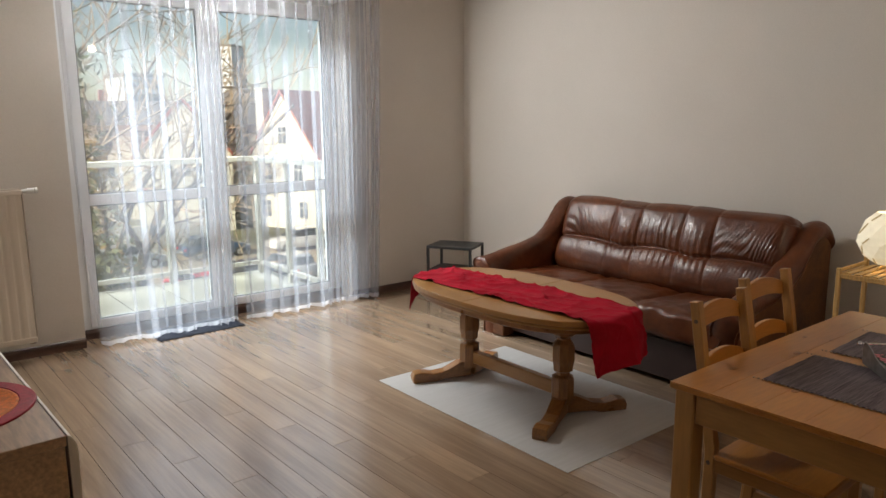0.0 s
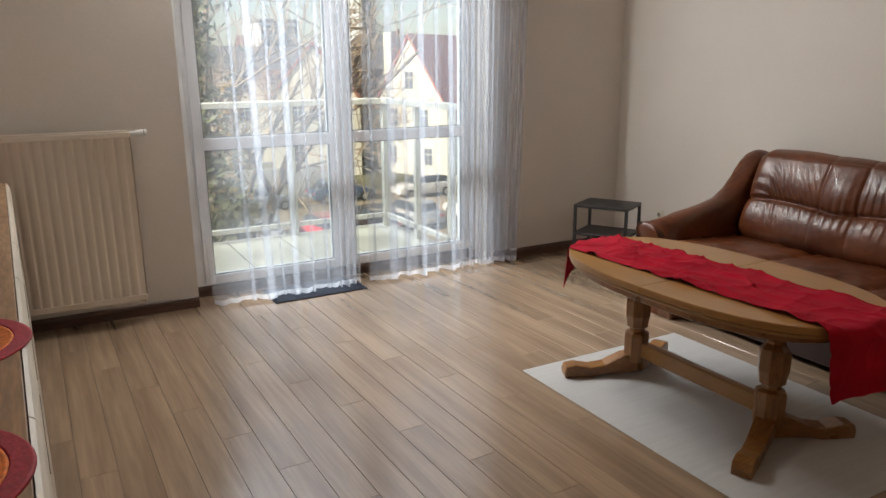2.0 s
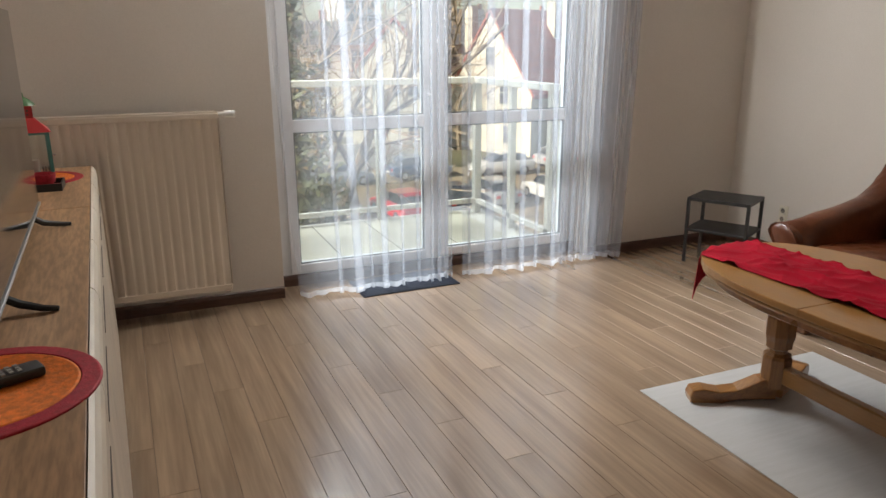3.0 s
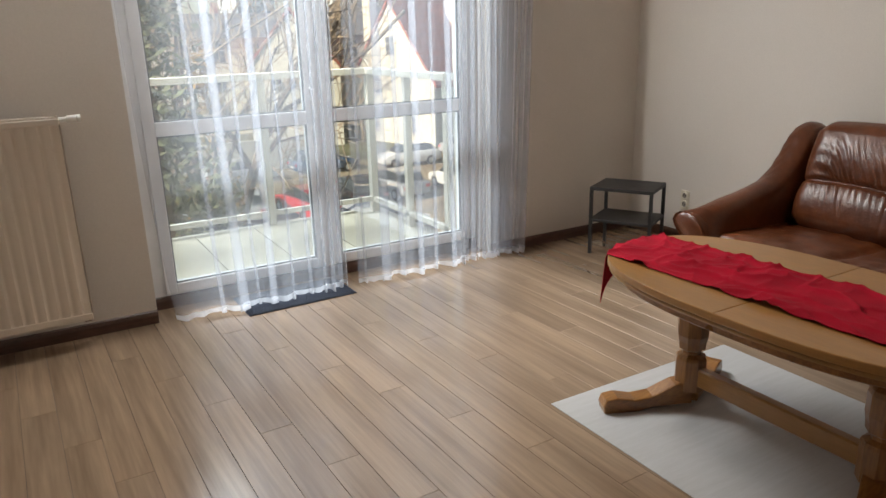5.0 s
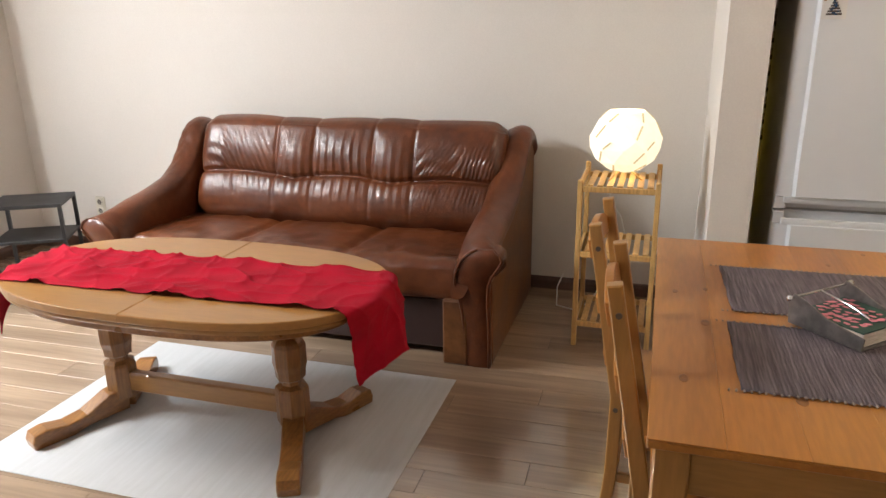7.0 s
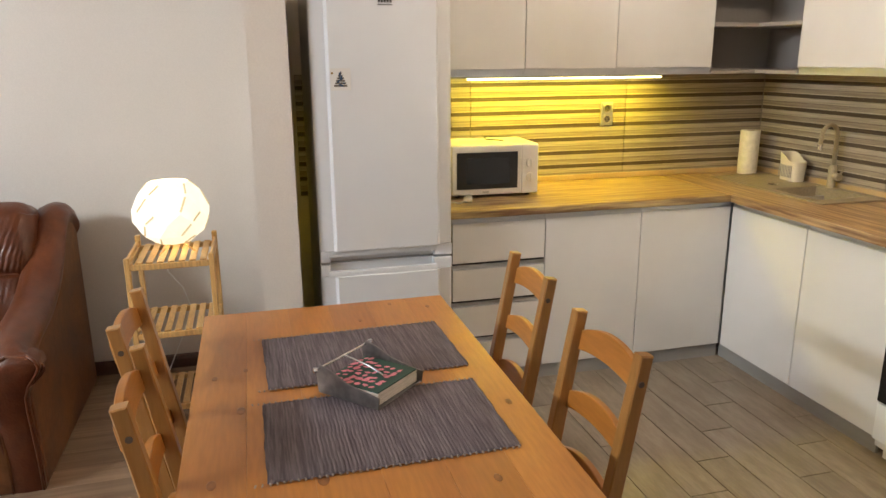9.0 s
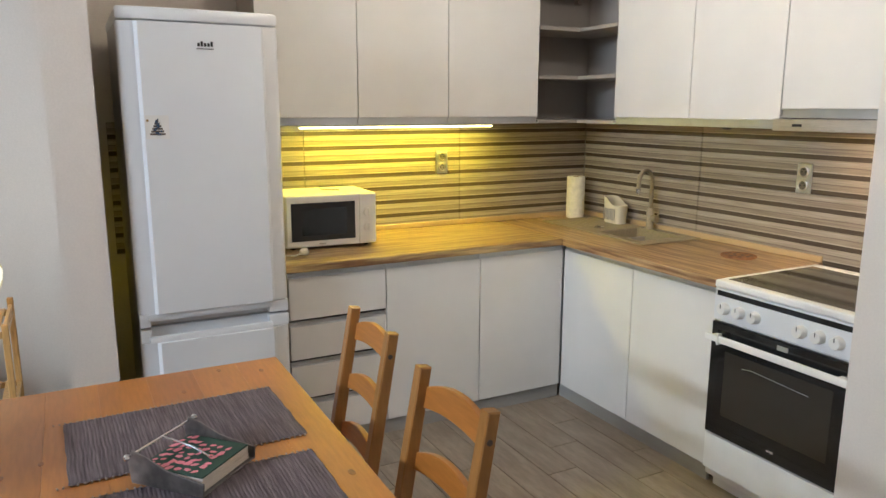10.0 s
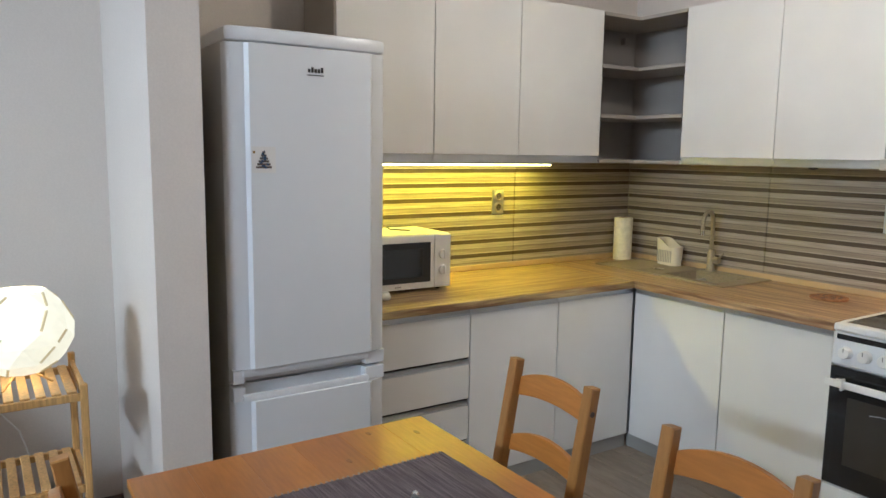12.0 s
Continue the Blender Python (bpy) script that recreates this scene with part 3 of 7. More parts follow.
# ---- window ----
def window(name):
    w = tagged(new(name), kind="structure")
    y0, y1 = WY, WY + 0.07
    F, top, XL = 0.055, 2.44, 1.155
    part("window_frame", merged(bx(WX0, XL, y0, y1, 0.03, top), bx(WX1 - F, WX1, y0, y1, 0.03, top), bx(XL, WX1 - F, y0, y1, top - F, top),
                                bx(XL, WX1 - F, y0, y1, 0.03, 0.075), bx(2.105, 2.145, y0, y1, 0.075, top - F)), M["pvc"], w)
    for x0, x1, hinge in ((XL, 2.105, "a"), (2.145, WX1 - F, "b")):
        s = 0.062
        yl0, yl1 = y0 - 0.018, y1 - 0.02
        part("window_leaf", merged(bx(x0, x0 + s, yl0, yl1, 0.078, top - F, 0.004), bx(x1 - s, x1, yl0, yl1, 0.078, top - F, 0.004), bx(x0 + s, x1 - s, yl0, yl1, 0.078, 0.135, 0.004),
                                   bx(x0 + s, x1 - s, yl0, yl1, top - F - s, top - F, 0.004), bx(x0 + s, x1 - s, yl0, yl1, 0.945, 1.02, 0.004)), M["pvc"], w)
        for z0, z1 in ((0.135, 0.945), (1.02, top - F - s)):
            p = part("pane", bx(x0 + s, x1 - s, yl0 + 0.03, yl0 + 0.045, z0, z1), M["glass"], w)
            p.visible_shadow = False
            g = 0.007
            part("gasket", merged(bx(x0 + s, x0 + s + g, yl0 + 0.012, yl0 + 0.028, z0, z1), bx(x1 - s - g, x1 - s, yl0 + 0.012, yl0 + 0.028, z0, z1),
                                  bx(x0 + s + g, x1 - s - g, yl0 + 0.012, yl0 + 0.028, z0, z0 + g), bx(x0 + s + g, x1 - s - g, yl0 + 0.012, yl0 + 0.028, z1 - g, z1)), M["gasket"], w)
    hnd = part("window_handle", merged(bx(2.06, 2.09, y0 - 0.03, y0 - 0.018, 1.08, 1.15, 0.004), bx(2.066, 2.084, y0 - 0.06, y0 - 0.03, 1.125, 1.143, 0.003), bx(2.063, 2.087, y0 - 0.072, y0 - 0.058, 1.02, 1.143, 0.005)), M["pvc"], w)


window("window_1")
solid("window_sill_step", bx(WX0 - 0.0, WX1, WY + 0.0, YN + 0.4, -0.012, 0.03), M["concrete"], kind="structure")


def curtain(x0, x1, bands, dense, seed, lean, label):
    """A voile sheet from rail to floor: flat stretches with folded-over pleats at bands (place, width), gathered closely past dense."""
    c = thing("sheer_curtain", label, "curtain", at=pose(0, 0, 0), group="sheer curtains")
    rnd = random.Random(seed)
    pts = []  # along the cloth: x at the rail, depth of the fold, looseness towards the floor
    x = x0
    for at_x, w in bands:
        while x < at_x - 0.015:
            pts.append((x, 0.006 * math.sin(x * 41 + seed), 0.4))
            x += 0.014
        for t in range(5):
            pts.append((at_x + w * t / 4, -0.004 - 0.004 * t, 1.0))
        for t in range(1, 5):
            pts.append((at_x + w * (1 - t / 4 * 0.92), -0.022 - 0.004 * math.sin(t), 1.0))
        for t in range(1, 5):
            pts.append((at_x + w * (0.08 + t / 4), -0.010 + 0.003 * t, 1.0))
        x = at_x + w * 1.08 + 0.012
    a = 0.0
    while x < x1:
        if x < dense:
            pts.append((x, 0.006 * math.sin(x * 41 + seed), 0.4))
            x += 0.014
        else:
            a += 0.62
            pts.append((x + 0.016 * math.sin(a + 0.8 * math.sin(a * 0.31)), 0.020 * math.cos(a + 0.5 * math.sin(a * 0.23)), 0.7))
            x += 0.0042
    n = len(pts) - 1
    sway = [rnd.uniform(-1, 1) for _ in range(5)]

    def f(z):
        def g(u, v):
            zz = z[0] + (z[1] - z[0]) * v
            px, py, loose = pts[min(n, int(round(u * n)))]
            low = max(0.0, 1 - zz / 2.5)
            wave = math.sin(px * 23 + seed) * 0.6 + math.sin(px * 61 + 2 * seed) * 0.4
            y = 5.185 - 0.020 * low + py * (1 + 0.7 * low) + 0.022 * low * wave
            x = px + 0.010 * low * loose * math.sin(px * 19 + sway[0] * 3 + 1.4 * zz) + lean[0] * low ** 3 * (1 - u) ** 3 + lean[1] * low ** 1.5 * u ** 3
            if u > 0.97 and lean[1] < 0:
                y += 0.05 * (u - 0.97) / 0.03
            return (x, y, zz + (0.006 * wave if v == 0 else 0))
        return g
    part("curtain_cloth", sheet(n, 14, f((0.050, 2.55))), M["sheer"], c, smooth="all")
    part("curtain_hem", sheet(n, 1, f((0.022, 0.050))), M["hem"], c, smooth="all")
    return c


curtain(1.070, 2.125, [(1.34, 0.022), (1.43, 0.058), (1.56, 0.02), (1.64, 0.042), (1.76, 0.016), (1.87, 0.026)], 1.965, 3, (0.085, 0.0),
        "sheer white voile curtain with loose folded pleats before the balcony window")
curtain(2.185, 3.50, [(2.22, 0.018), (2.33, 0.055), (2.45, 0.03), (2.57, 0.048), (2.70, 0.020), (2.80, 0.045)], 2.90, 8, (0.0, -0.10),
        "sheer white voile curtain, bunched densely beside the balcony window")
rail = thing("curtain_rail", "white ceiling-height curtain rail over the balcony window", "curtain rail")
part("rail_track", bx(0.95, 3.55, 5.165, 5.215, 2.55, 2.575, 0.003), M["white_plastic"], rail)
for x in (1.0, 2.2, 3.5):
    part("rail_bracket", bx(x, x + 0.03, 5.18, 5.20, 2.575, H), M["white_plastic"], rail)


# ---- radiator, sockets ----
def radiator():
    r = thing("radiator", "cream enamelled panel radiator with vertical ribs, hung on the window wall", "radiator", at=pose(-0.235, 5.10, 0.143))
    W, Hh, n = 1.0, 0.97, 19
    prof = []
    m0, pitch = 0.025, (1.0 - 0.05) / 19
    for i in range(n):
        x = m0 + i * pitch
        prof += [(x + pitch * 0.06, 0.0), (x + pitch * 0.62, 0.0), (x + pitch * 0.72, 0.008), (x + pitch * 0.94, 0.008)]
    bm = bmesh.new()
    zs = (0.035, 0.05, 0.92, 0.935)
    rows = []
    for k, z in enumerate(zs):
        rows.append([bm.verts.new((x, y if k in (1, 2) else 0.0, z)) for x, y in [(0.004, 0.0)] + prof + [(W - 0.004, 0.0)]])
    for a, b in zip(rows, rows[1:]):
        for i in range(len(a) - 1):
            bm.faces.new((a[i], a[i + 1], b[i + 1], b[i]))
    part("front_panel", merged(bm, bx(0, W, -0.002, 0.012, 0.0, 0.035, 0.003), bx(0, W, -0.002, 0.012, 0.935, 0.965, 0.003)), M["radiator"], r, smooth=True)
    part("side_cover", bx(W, W + 0.004, 0, 0.085, 0.02, 0.96), M["radiator"], r)
    part("side_cover", bx(-0.004, 0, 0, 0.085, 0.02, 0.96), M["radiator"], r)
    part("top_grille", merged(bx(0, W, 0.0, 0.006, 0.965, 0.972), bx(0, W, 0.078, 0.085, 0.965, 0.972), *[bx(0.005 + i * 0.0125, 0.012 + i * 0.0125, 0.006, 0.078, 0.966, 0.971) for i in range(79)]), M["radiator"], r)
    part("back_panel", bx(0.01, W - 0.01, 0.07, 0.085, 0.03, 0.95), M["radiator"], r)
    for x in (0.14, 0.82):
        for z in (0.2, 0.8):
            part("wall_bracket", bx(x, x + 0.04, 0.085, 0.17, z, z + 0.05), M["white_plastic"], r)
    part("valve", merged(cyl((W, 0.045, 0.955), (W + 0.035, 0.045, 0.955), 0.012), cyl((W + 0.035, 0.045, 0.955), (W + 0.075, 0.045, 0.955), 0.018), cyl((W + 0.078, 0.045, 0.955), (W + 0.092, 0.045, 0.955), 0.019)), M["white_plastic"], r, smooth=True)
    part("drain_plug", merged(cyl((W - 0.04, 0.045, -0.012), (W - 0.005, 0.045, -0.012), 0.008), cyl((W - 0.03, 0.045, -0.012), (W - 0.03, 0.045, 0.03), 0.009)), M["chrome"], r, smooth=True)
    return r


radiator()


def socket(at, label):
    """A plate with two round outlets, one over the other, facing local -y."""
    s = thing("wall_socket", label, "electrical socket", at=at)
    part("plate", bx(-0.036, 0.036, -0.010, 0, -0.065, 0.065, 0.003), M["alu"] if "steel" in label else M["cream"], s)
    for z in (-0.03, 0.03):
        part("recess", cyl((0, -0.0102, z), (0, -0.0124, z), 0.0185, seg=20), M["holder"] if "steel" in label else M["grout"], s)
        part("outlet", merged(moved(lathe([(0.026, 0), (0.026, 0.006), (0.021, 0.008), (0.0185, 0.007), (0.0185, 0.002)], 20), pose(0, -0.010, z, 90))), M["steel"] if "steel" in label else M["cream"], s, smooth=True)
        part("pin_holes", merged(cyl((-0.009, -0.0124, z), (-0.009, -0.0135, z), 0.0035, seg=8), cyl((0.009, -0.0124, z), (0.009, -0.0135, z), 0.0035, seg=8), cyl((0, -0.012, z + 0.010), (0, -0.019, z + 0.010), 0.0025, seg=8)), M["black_plastic"], s)
    return s


socket(pose(XE, 4.76, 0.29, 0, 0, -90), "cream double wall socket low on the wall behind the leather sofa")
socket(pose(XE - 0.012, -0.87, 1.235, 0, 0, -90), "steel-framed double socket on the striped tiles under the wall cabinets")
socket(pose(2.925, YS + 0.012, 1.23, 0, 0, 180), "steel-framed double socket on the striped tiles beside the cooker hood")


# ---- sofa ----
def bump1(x, c, w):
    return math.exp(-((x - c) / w) ** 2)


def sofa():
    s = thing("leather_sofa", "worn brown leather sofa with flared arms and a wrinkled tufted backrest", "sofa", at=pose(3.40, 1.86, 0))
    L = 1.98  # along y
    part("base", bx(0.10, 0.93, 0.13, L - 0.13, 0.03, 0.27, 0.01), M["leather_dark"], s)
    for y in (0.115, L - 0.225):
        part("front_post", bx(0.015, 0.13, y, y + 0.11, 0.0, 0.30, 0.008), M["leather_tan"], s)
    part("back_frame", bx(0.86, 1.03, 0.03, L - 0.03, 0.04, 0.80, 0.03, 2), M["leather_tan"], s)

    def seat_fn(u, v, w, q):
        y = q.y
        z = 0.0
        if w > 0:
            z -= 0.020 * (bump1(v, -0.33, 0.030) + bump1(v, 0.33, 0.030))
            z += 0.014 * math.cos(v * math.pi * 1.5) ** 2 * (1 - u * u)
            z += 0.006 * noise.noise(Vector((u * 5, v * 11, 1.2))) + 0.0045 * math.sin(24 * v + 9 * noise.noise(Vector((u * 2, v * 4, 5)))) * (0.4 + 0.6 * abs(u))
        x = 0.012 * noise.noise(Vector((v * 7, w * 2, 4.0))) if u < 0 else 0
        return (x, 0, z)

    part("seat", cushion((0.66, L - 0.24, 0.19), 0.065, (26, 90, 8), seat_fn), M["leather"], s, smooth="all", at=pose(0.36, L / 2, 0.355, 0, 3, 0))

    half = 0.845
    seams = (-half, -0.395, -0.175, 0.150, 0.368, half)  # gathered, plain, gathered, plain, gathered panels

    def back_fn(u, v, w, q):
        # u: thickness (front is -1), v: along, w: height
        if u > 0:
            return (0, 0, 0)
        y = v * half
        k = max(i for i in range(5) if y >= seams[i] - 1e-6)
        a, b = seams[k], seams[k + 1]
        c, h = (a + b) / 2, (b - a) / 2
        t = (y - c) / h
        plain = k in (1, 3)
        seam = -0.13 + 0.045 * math.sin(math.pi * (1 + t) / 2) * (0 if plain else 1) - 0.05 * (1 - abs(t)) * (1 if plain else 0)
        up = w > seam
        x = 0.015 * bump1(w, seam, 0.035)
        span = (1 - seam) if up else (1 + seam)
        m = (w - seam) / span if up else (seam - w) / span
        x -= (0.022 if up else 0.027) * math.sin(math.pi * min(1, max(0, m)) ** 0.8)
        edge = 1 - abs(t)
        x -= (0.016 if plain else 0.007) * (1 - t * t) * (1 if up else 0.45) * math.sin(math.pi * min(1, m + 0.12) ** 0.7)
        if 0 < k and t < 0 or k < 4 and t >= 0:
            x += 0.006 * math.exp(-(edge * h / 0.009) ** 2) * (1 - 0.5 * m) * (1 if up else 0.5)
        if not plain:
            fan = {0: 0.85, 2: 0.0, 4: -0.85}[k]
            s2 = y + (w - seam) * 0.285 * fan * (0.35 if not up else 0.8) + 0.012 * noise.noise(Vector((y * 7, w * 1.6, 2.0)))
            wide = 0.85 + 0.3 * noise.noise(Vector((y * 4, 3.0, k)))
            ridge = math.sin(s2 * 2 * math.pi / 0.040 * wide) + 0.5 * math.sin(s2 * 2 * math.pi / 0.023 + 2.0)
            strong = 0.45 + 0.9 * abs(noise.noise(Vector((y * 8.0, 2.0 if up else 7.0, 1.5))))
            reach = (0.42 if up else 0.50) + 0.30 * noise.noise(Vector((y * 11, 1.0 if up else 5.0, 6)))
            gather = math.exp(-(m / max(0.15, reach)) ** 2) * min(1, edge * 5)
            x += (0.0044 if up else 0.0020) * strong * ridge * gather * min(1, m * 9 + 0.3)
        else:
            x += 0.0028 * math.sin(y * 2 * math.pi / 0.045 + 2 * m) * math.exp(-m * 4)
        x += 0.004 * noise.noise(Vector((v * 4.5, w * 1.8, 0.3))) + 0.0012 * noise.noise(Vector((v * 18, w * 6, 3.3)))
        droop = 0.008 * noise.noise(Vector((v * 2.2, 0, 9))) - 0.006 * (1 - edge) ** 3 if w > 0.8 else 0
        return (x, 0, droop)

    part("backrest", cushion((0.24, 2 * half, 0.58), 0.085, (8, 300, 84), back_fn), M["leather"], s, smooth="all", at=pose(0.725, L / 2 - 0.045, 0.668, 0, 20, 0))
    # arms: one padded roll that sweeps from the flared front tip up to the wing beside the backrest
    crest = [Vector(p) for p in ((-0.012, 0, 0.545), (0.015, 0, 0.562), (0.06, 0, 0.578), (0.15, 0, 0.598), (0.27, 0, 0.618), (0.40, 0, 0.640), (0.52, 0, 0.676), (0.62, 0, 0.735), (0.70, 0, 0.812), (0.77, 0, 0.888), (0.85, 0, 0.926), (0.93, 0, 0.915), (1.0, 0, 0.85))]

    def spline(pts, t, closed=False):
        n = len(pts)
        f = t * (n if closed else n - 1)
        i = min(int(f), n - 1 if closed else n - 2)
        g = f - i
        at_i = (lambda j: pts[j % n]) if closed else (lambda j: pts[max(0, min(n - 1, j))])
        p0, p1, p2, p3 = at_i(i - 1), at_i(i), at_i(i + 1), at_i(i + 2)
        return 0.5 * ((2 * p1) + (p2 - p0) * g + (2 * p0 - 5 * p1 + 4 * p2 - p3) * g * g + (3 * p1 - p0 - 3 * p2 + p3) * g ** 3)

    for side in (-1, 1):
        a = part("arm", moved(prism([(0.045, 0.0), (0.14, 0.0), (1.0, 0.0), (1.0, 0.80), (0.86, 0.86), (0.76, 0.78), (0.65, 0.64), (0.50, 0.57), (0.25, 0.54), (0.03, 0.50), (0.0, 0.46), (-0.005, 0.44), (0.02, 0.37), (0.04, 0.27), (0.045, 0.14)], 0.115, XZ, 0.012, 2),
                              pose(0, (0.125 if side < 0 else L - 0.01), 0)), M["leather_tan"], s)
        inner = 0.178 if side < 0 else L - 0.178

        def section(u):
            c = spline(crest, u)
            z0 = 0.33
            front = bump1(u, 0.0, 0.16)
            rear = min(1, max(0, (u - 0.55) / 0.25))
            wd = 1 - 0.10 * rear + 0.06 * front
            sh = 0.050 * front + 0.035 * rear
            drop = 0.012 * front
            raw = ((0.0, z0), (0.010 * front, z0 + 0.45 * (c.z - z0)), (0.014 + 0.9 * sh, c.z - 0.062), (0.045 + 1.1 * sh, c.z - 0.016), (0.092 + 1.2 * sh, c.z), (0.140 + 1.1 * sh, c.z - 0.014 - drop),
                   (0.172 + 0.9 * sh, c.z - 0.046 - drop), (0.174 + 0.6 * sh, c.z - 0.085), (0.150 + 0.3 * sh, c.z - 0.118), (0.10, c.z - 0.115), (0.05, z0))
            return c, [Vector((0, w * wd, z)) for w, z in raw]

        def f(u, v):
            c, sec = section(u)
            p = spline(sec, v % 1.0, True)
            top = math.exp(-((v - 0.38) / 0.16) ** 2)
            wr = 0.0045 * math.sin(95 * u + 2.5 * math.sin(5 * v * 6.28)) * bump1(u, 0.66, 0.12) * top + 0.004 * noise.noise(Vector((u * 9, v * 7, side))) + 0.002 * noise.noise(Vector((u * 30, v * 16, side)))
            return (c.x + (0.02 * top if u < 0.02 else 0), inner + side * p.y + side * wr * 0.5, p.z + wr * (1 if top > 0.1 else 0.3))

        bm = sheet(60, 44, f)
        bmesh.ops.remove_doubles(bm, verts=bm.verts, dist=0.0005)
        bmesh.ops.holes_fill(bm, edges=bm.edges, sides=60)
        bmesh.ops.recalc_face_normals(bm, faces=bm.faces)
        part("arm_pad", bm, M["leather"], a, smooth=True)
        # gathered edge round the front of the roll
        pts, rad = [], []
        for i in range(64):
            x, y, z = f(0.0, 0.13 + 0.44 * i / 63)
            pts.append((x - 0.004, y, z))
            rad.append(0.0060 + 0.0018 * math.sin(i * 1.9))
        part("gathered_edge", tube(pts, 0, 7, rad), M["leather"], a, "gathered leather edge rubbed pale", smooth=True)
        # the front face: one curved panel from the floor up into the flare
        rows = [(0.0, 0.022, 0.050, 0.165), (0.14, 0.022, 0.046, 0.163), (0.25, 0.016, 0.036, 0.160), (0.33, 0.004, 0.022, 0.160), (0.39, -0.010, 0.012, 0.166), (0.435, -0.022, 0.018, 0.184), (0.475, -0.028, 0.034, 0.212), (0.505, -0.030, 0.050, 0.226), (0.532, -0.026, 0.080, 0.216), (0.548, -0.018, 0.112, 0.192)]
        bm = bmesh.new()
        ring = []
        for z, x, a0, a1 in rows:
            ys = [inner + side * (a0 + (a1 - a0) * t) for t in (0.0, 0.08, 0.5, 0.92, 1.0)]
            xs = [x + 0.008, x, x - 0.006, x, x + 0.008]
            ring.append([bm.verts.new((0.060, ys[0], z))] + [bm.verts.new((px, py, z)) for px, py in zip(xs, ys)] + [bm.verts.new((0.060, ys[-1], z))])
        for ra, rb in zip(ring, ring[1:]):
            for q in range(6):
                bm.faces.new((ra[q], ra[q + 1], rb[q + 1], rb[q]))
        bm.faces.new(ring[-1])
        bm.faces.new(ring[0][::-1])
        bmesh.ops.recalc_face_normals(bm, faces=bm.faces)
        part("arm_front", bm, M["leather"], a, smooth=True)
        part("piping", tube([(x - 0.001, inner + side * (a0 + 0.006), z) for z, x, a0, a1 in rows], 0.0055, 6), M["leather"], a, smooth="all")
        part("piping", tube([(x - 0.001, inner + side * (a1 - 0.006), z) for z, x, a0, a1 in rows], 0.0055, 6), M["leather"], a, smooth="all")
    return s


def moved_m(p):
    return Matrix.Translation(p) @ XZ


sofa()


# ---- coffee table, its cloth and the mat under it ----
def racetrack(hx, hy, r, n=14):
    out = []
    for cx, cy, a0 in ((hx - r, hy - r, 0), (-(hx - r), hy - r, 90), (-(hx - r), -(hy - r), 180), (hx - r, -(hy - r), 270)):
        for i in range(n + 1):
            a = radians(a0 + 90 * i / n)
            out.append((cx + r * math.cos(a), cy + r * math.sin(a)))
    return out


def oval(hx, hy, n=56, p=2.6):
    return [(hx * abs(math.cos(a)) ** (2 / p) * (1 if math.cos(a) >= 0 else -1), hy * abs(math.sin(a)) ** (2 / p) * (1 if math.sin(a) >= 0 else -1)) for a in (2 * math.pi * i / n for i in range(n))]


CT = (2.712, 2.780)
CTZ = 0.60


def coffee_table():
    t = thing("coffee_table", "honey-oak coffee table with an oval top on two turned legs", "coffee table", at=pose(CT[0], CT[1], 0))
    hx, hy = 0.388, 0.700
    full = oval(hx, hy)
    for s in (-1, 1):
        half = [(x, y) for x, y in full if y * s > 0.012]
        half.sort(key=lambda q: math.atan2(q[1], q[0]) if s > 0 else math.atan2(-q[1], q[0]))
        pts = [(hx, s * 0.0006)] + half + [(-hx, s * 0.0006)]
        if s < 0:
            pts = pts[::-1]
        part("tabletop", prism(pts, 0.028, pose(0, 0, CTZ - 0.028), 0.004, 2), M["oak"], t)
    part("apron_moulding", prism(oval(hx - 0.006, hy - 0.006), 0.016, pose(0, 0, CTZ - 0.046), 0.006, 2), M["oak"], t)
    part("apron", merged(prism(oval(hx - 0.03, hy - 0.06), 0.03, pose(0, 0, CTZ - 0.077), 0.004)), M["oak_x"], t)
    part("apron_rail", merged(*[prism([(-0.22, 0), (0.22, 0), (0.18, -0.03), (-0.18, -0.03)], 0.03, Matrix.Translation((0, s * 0.34 + 0.015, CTZ - 0.077)) @ XZ) for s in (-1, 1)],
                              bx(-0.20, -0.18, -0.33, 0.33, CTZ - 0.105, CTZ - 0.077), bx(0.18, 0.20, -0.33, 0.33, CTZ - 0.105, CTZ - 0.077)), M["oak_x"], t)
    for s in (-1, 1):
        y = 0.383 if s > 0 else -0.350
        prof = [(0.060, 0.075), (0.060, 0.20), (0.056, 0.212), (0.036, 0.222), (0.036, 0.236), (0.052, 0.246), (0.054, 0.275), (0.060, 0.30), (0.060, 0.37), (0.054, 0.385), (0.036, 0.408), (0.036, 0.418), (0.058, 0.438), (0.060, 0.525)]
        leg = part("leg", moved(lathe(prof, 8), pose(0, y, 0)), M["oak_z"], t)
        for sx in (-1, 1):
            ang = math.atan2(s * 0.145, sx * 0.325)
            foot = prism([(0.0, 0.02), (0.0, 0.115), (0.07, 0.105), (0.16, 0.062), (0.23, 0.052), (0.30, 0.066), (0.345, 0.058), (0.355, 0.03), (0.35, 0.0), (0.22, 0.0), (0.16, 0.016), (0.06, 0.02)], 0.075, Matrix.Translation((0, 0.0375, 0)) @ XZ, 0.006, 2)
            part("foot", moved(foot, pose(0, y, 0, 0, 0, math.degrees(ang))), M["oak_x"], leg)
    part("stretcher", bx(-0.022, 0.022, -0.30, 0.333, 0.10, 0.175, 0.006), M["oak"], t)
    return t


coffee_table()


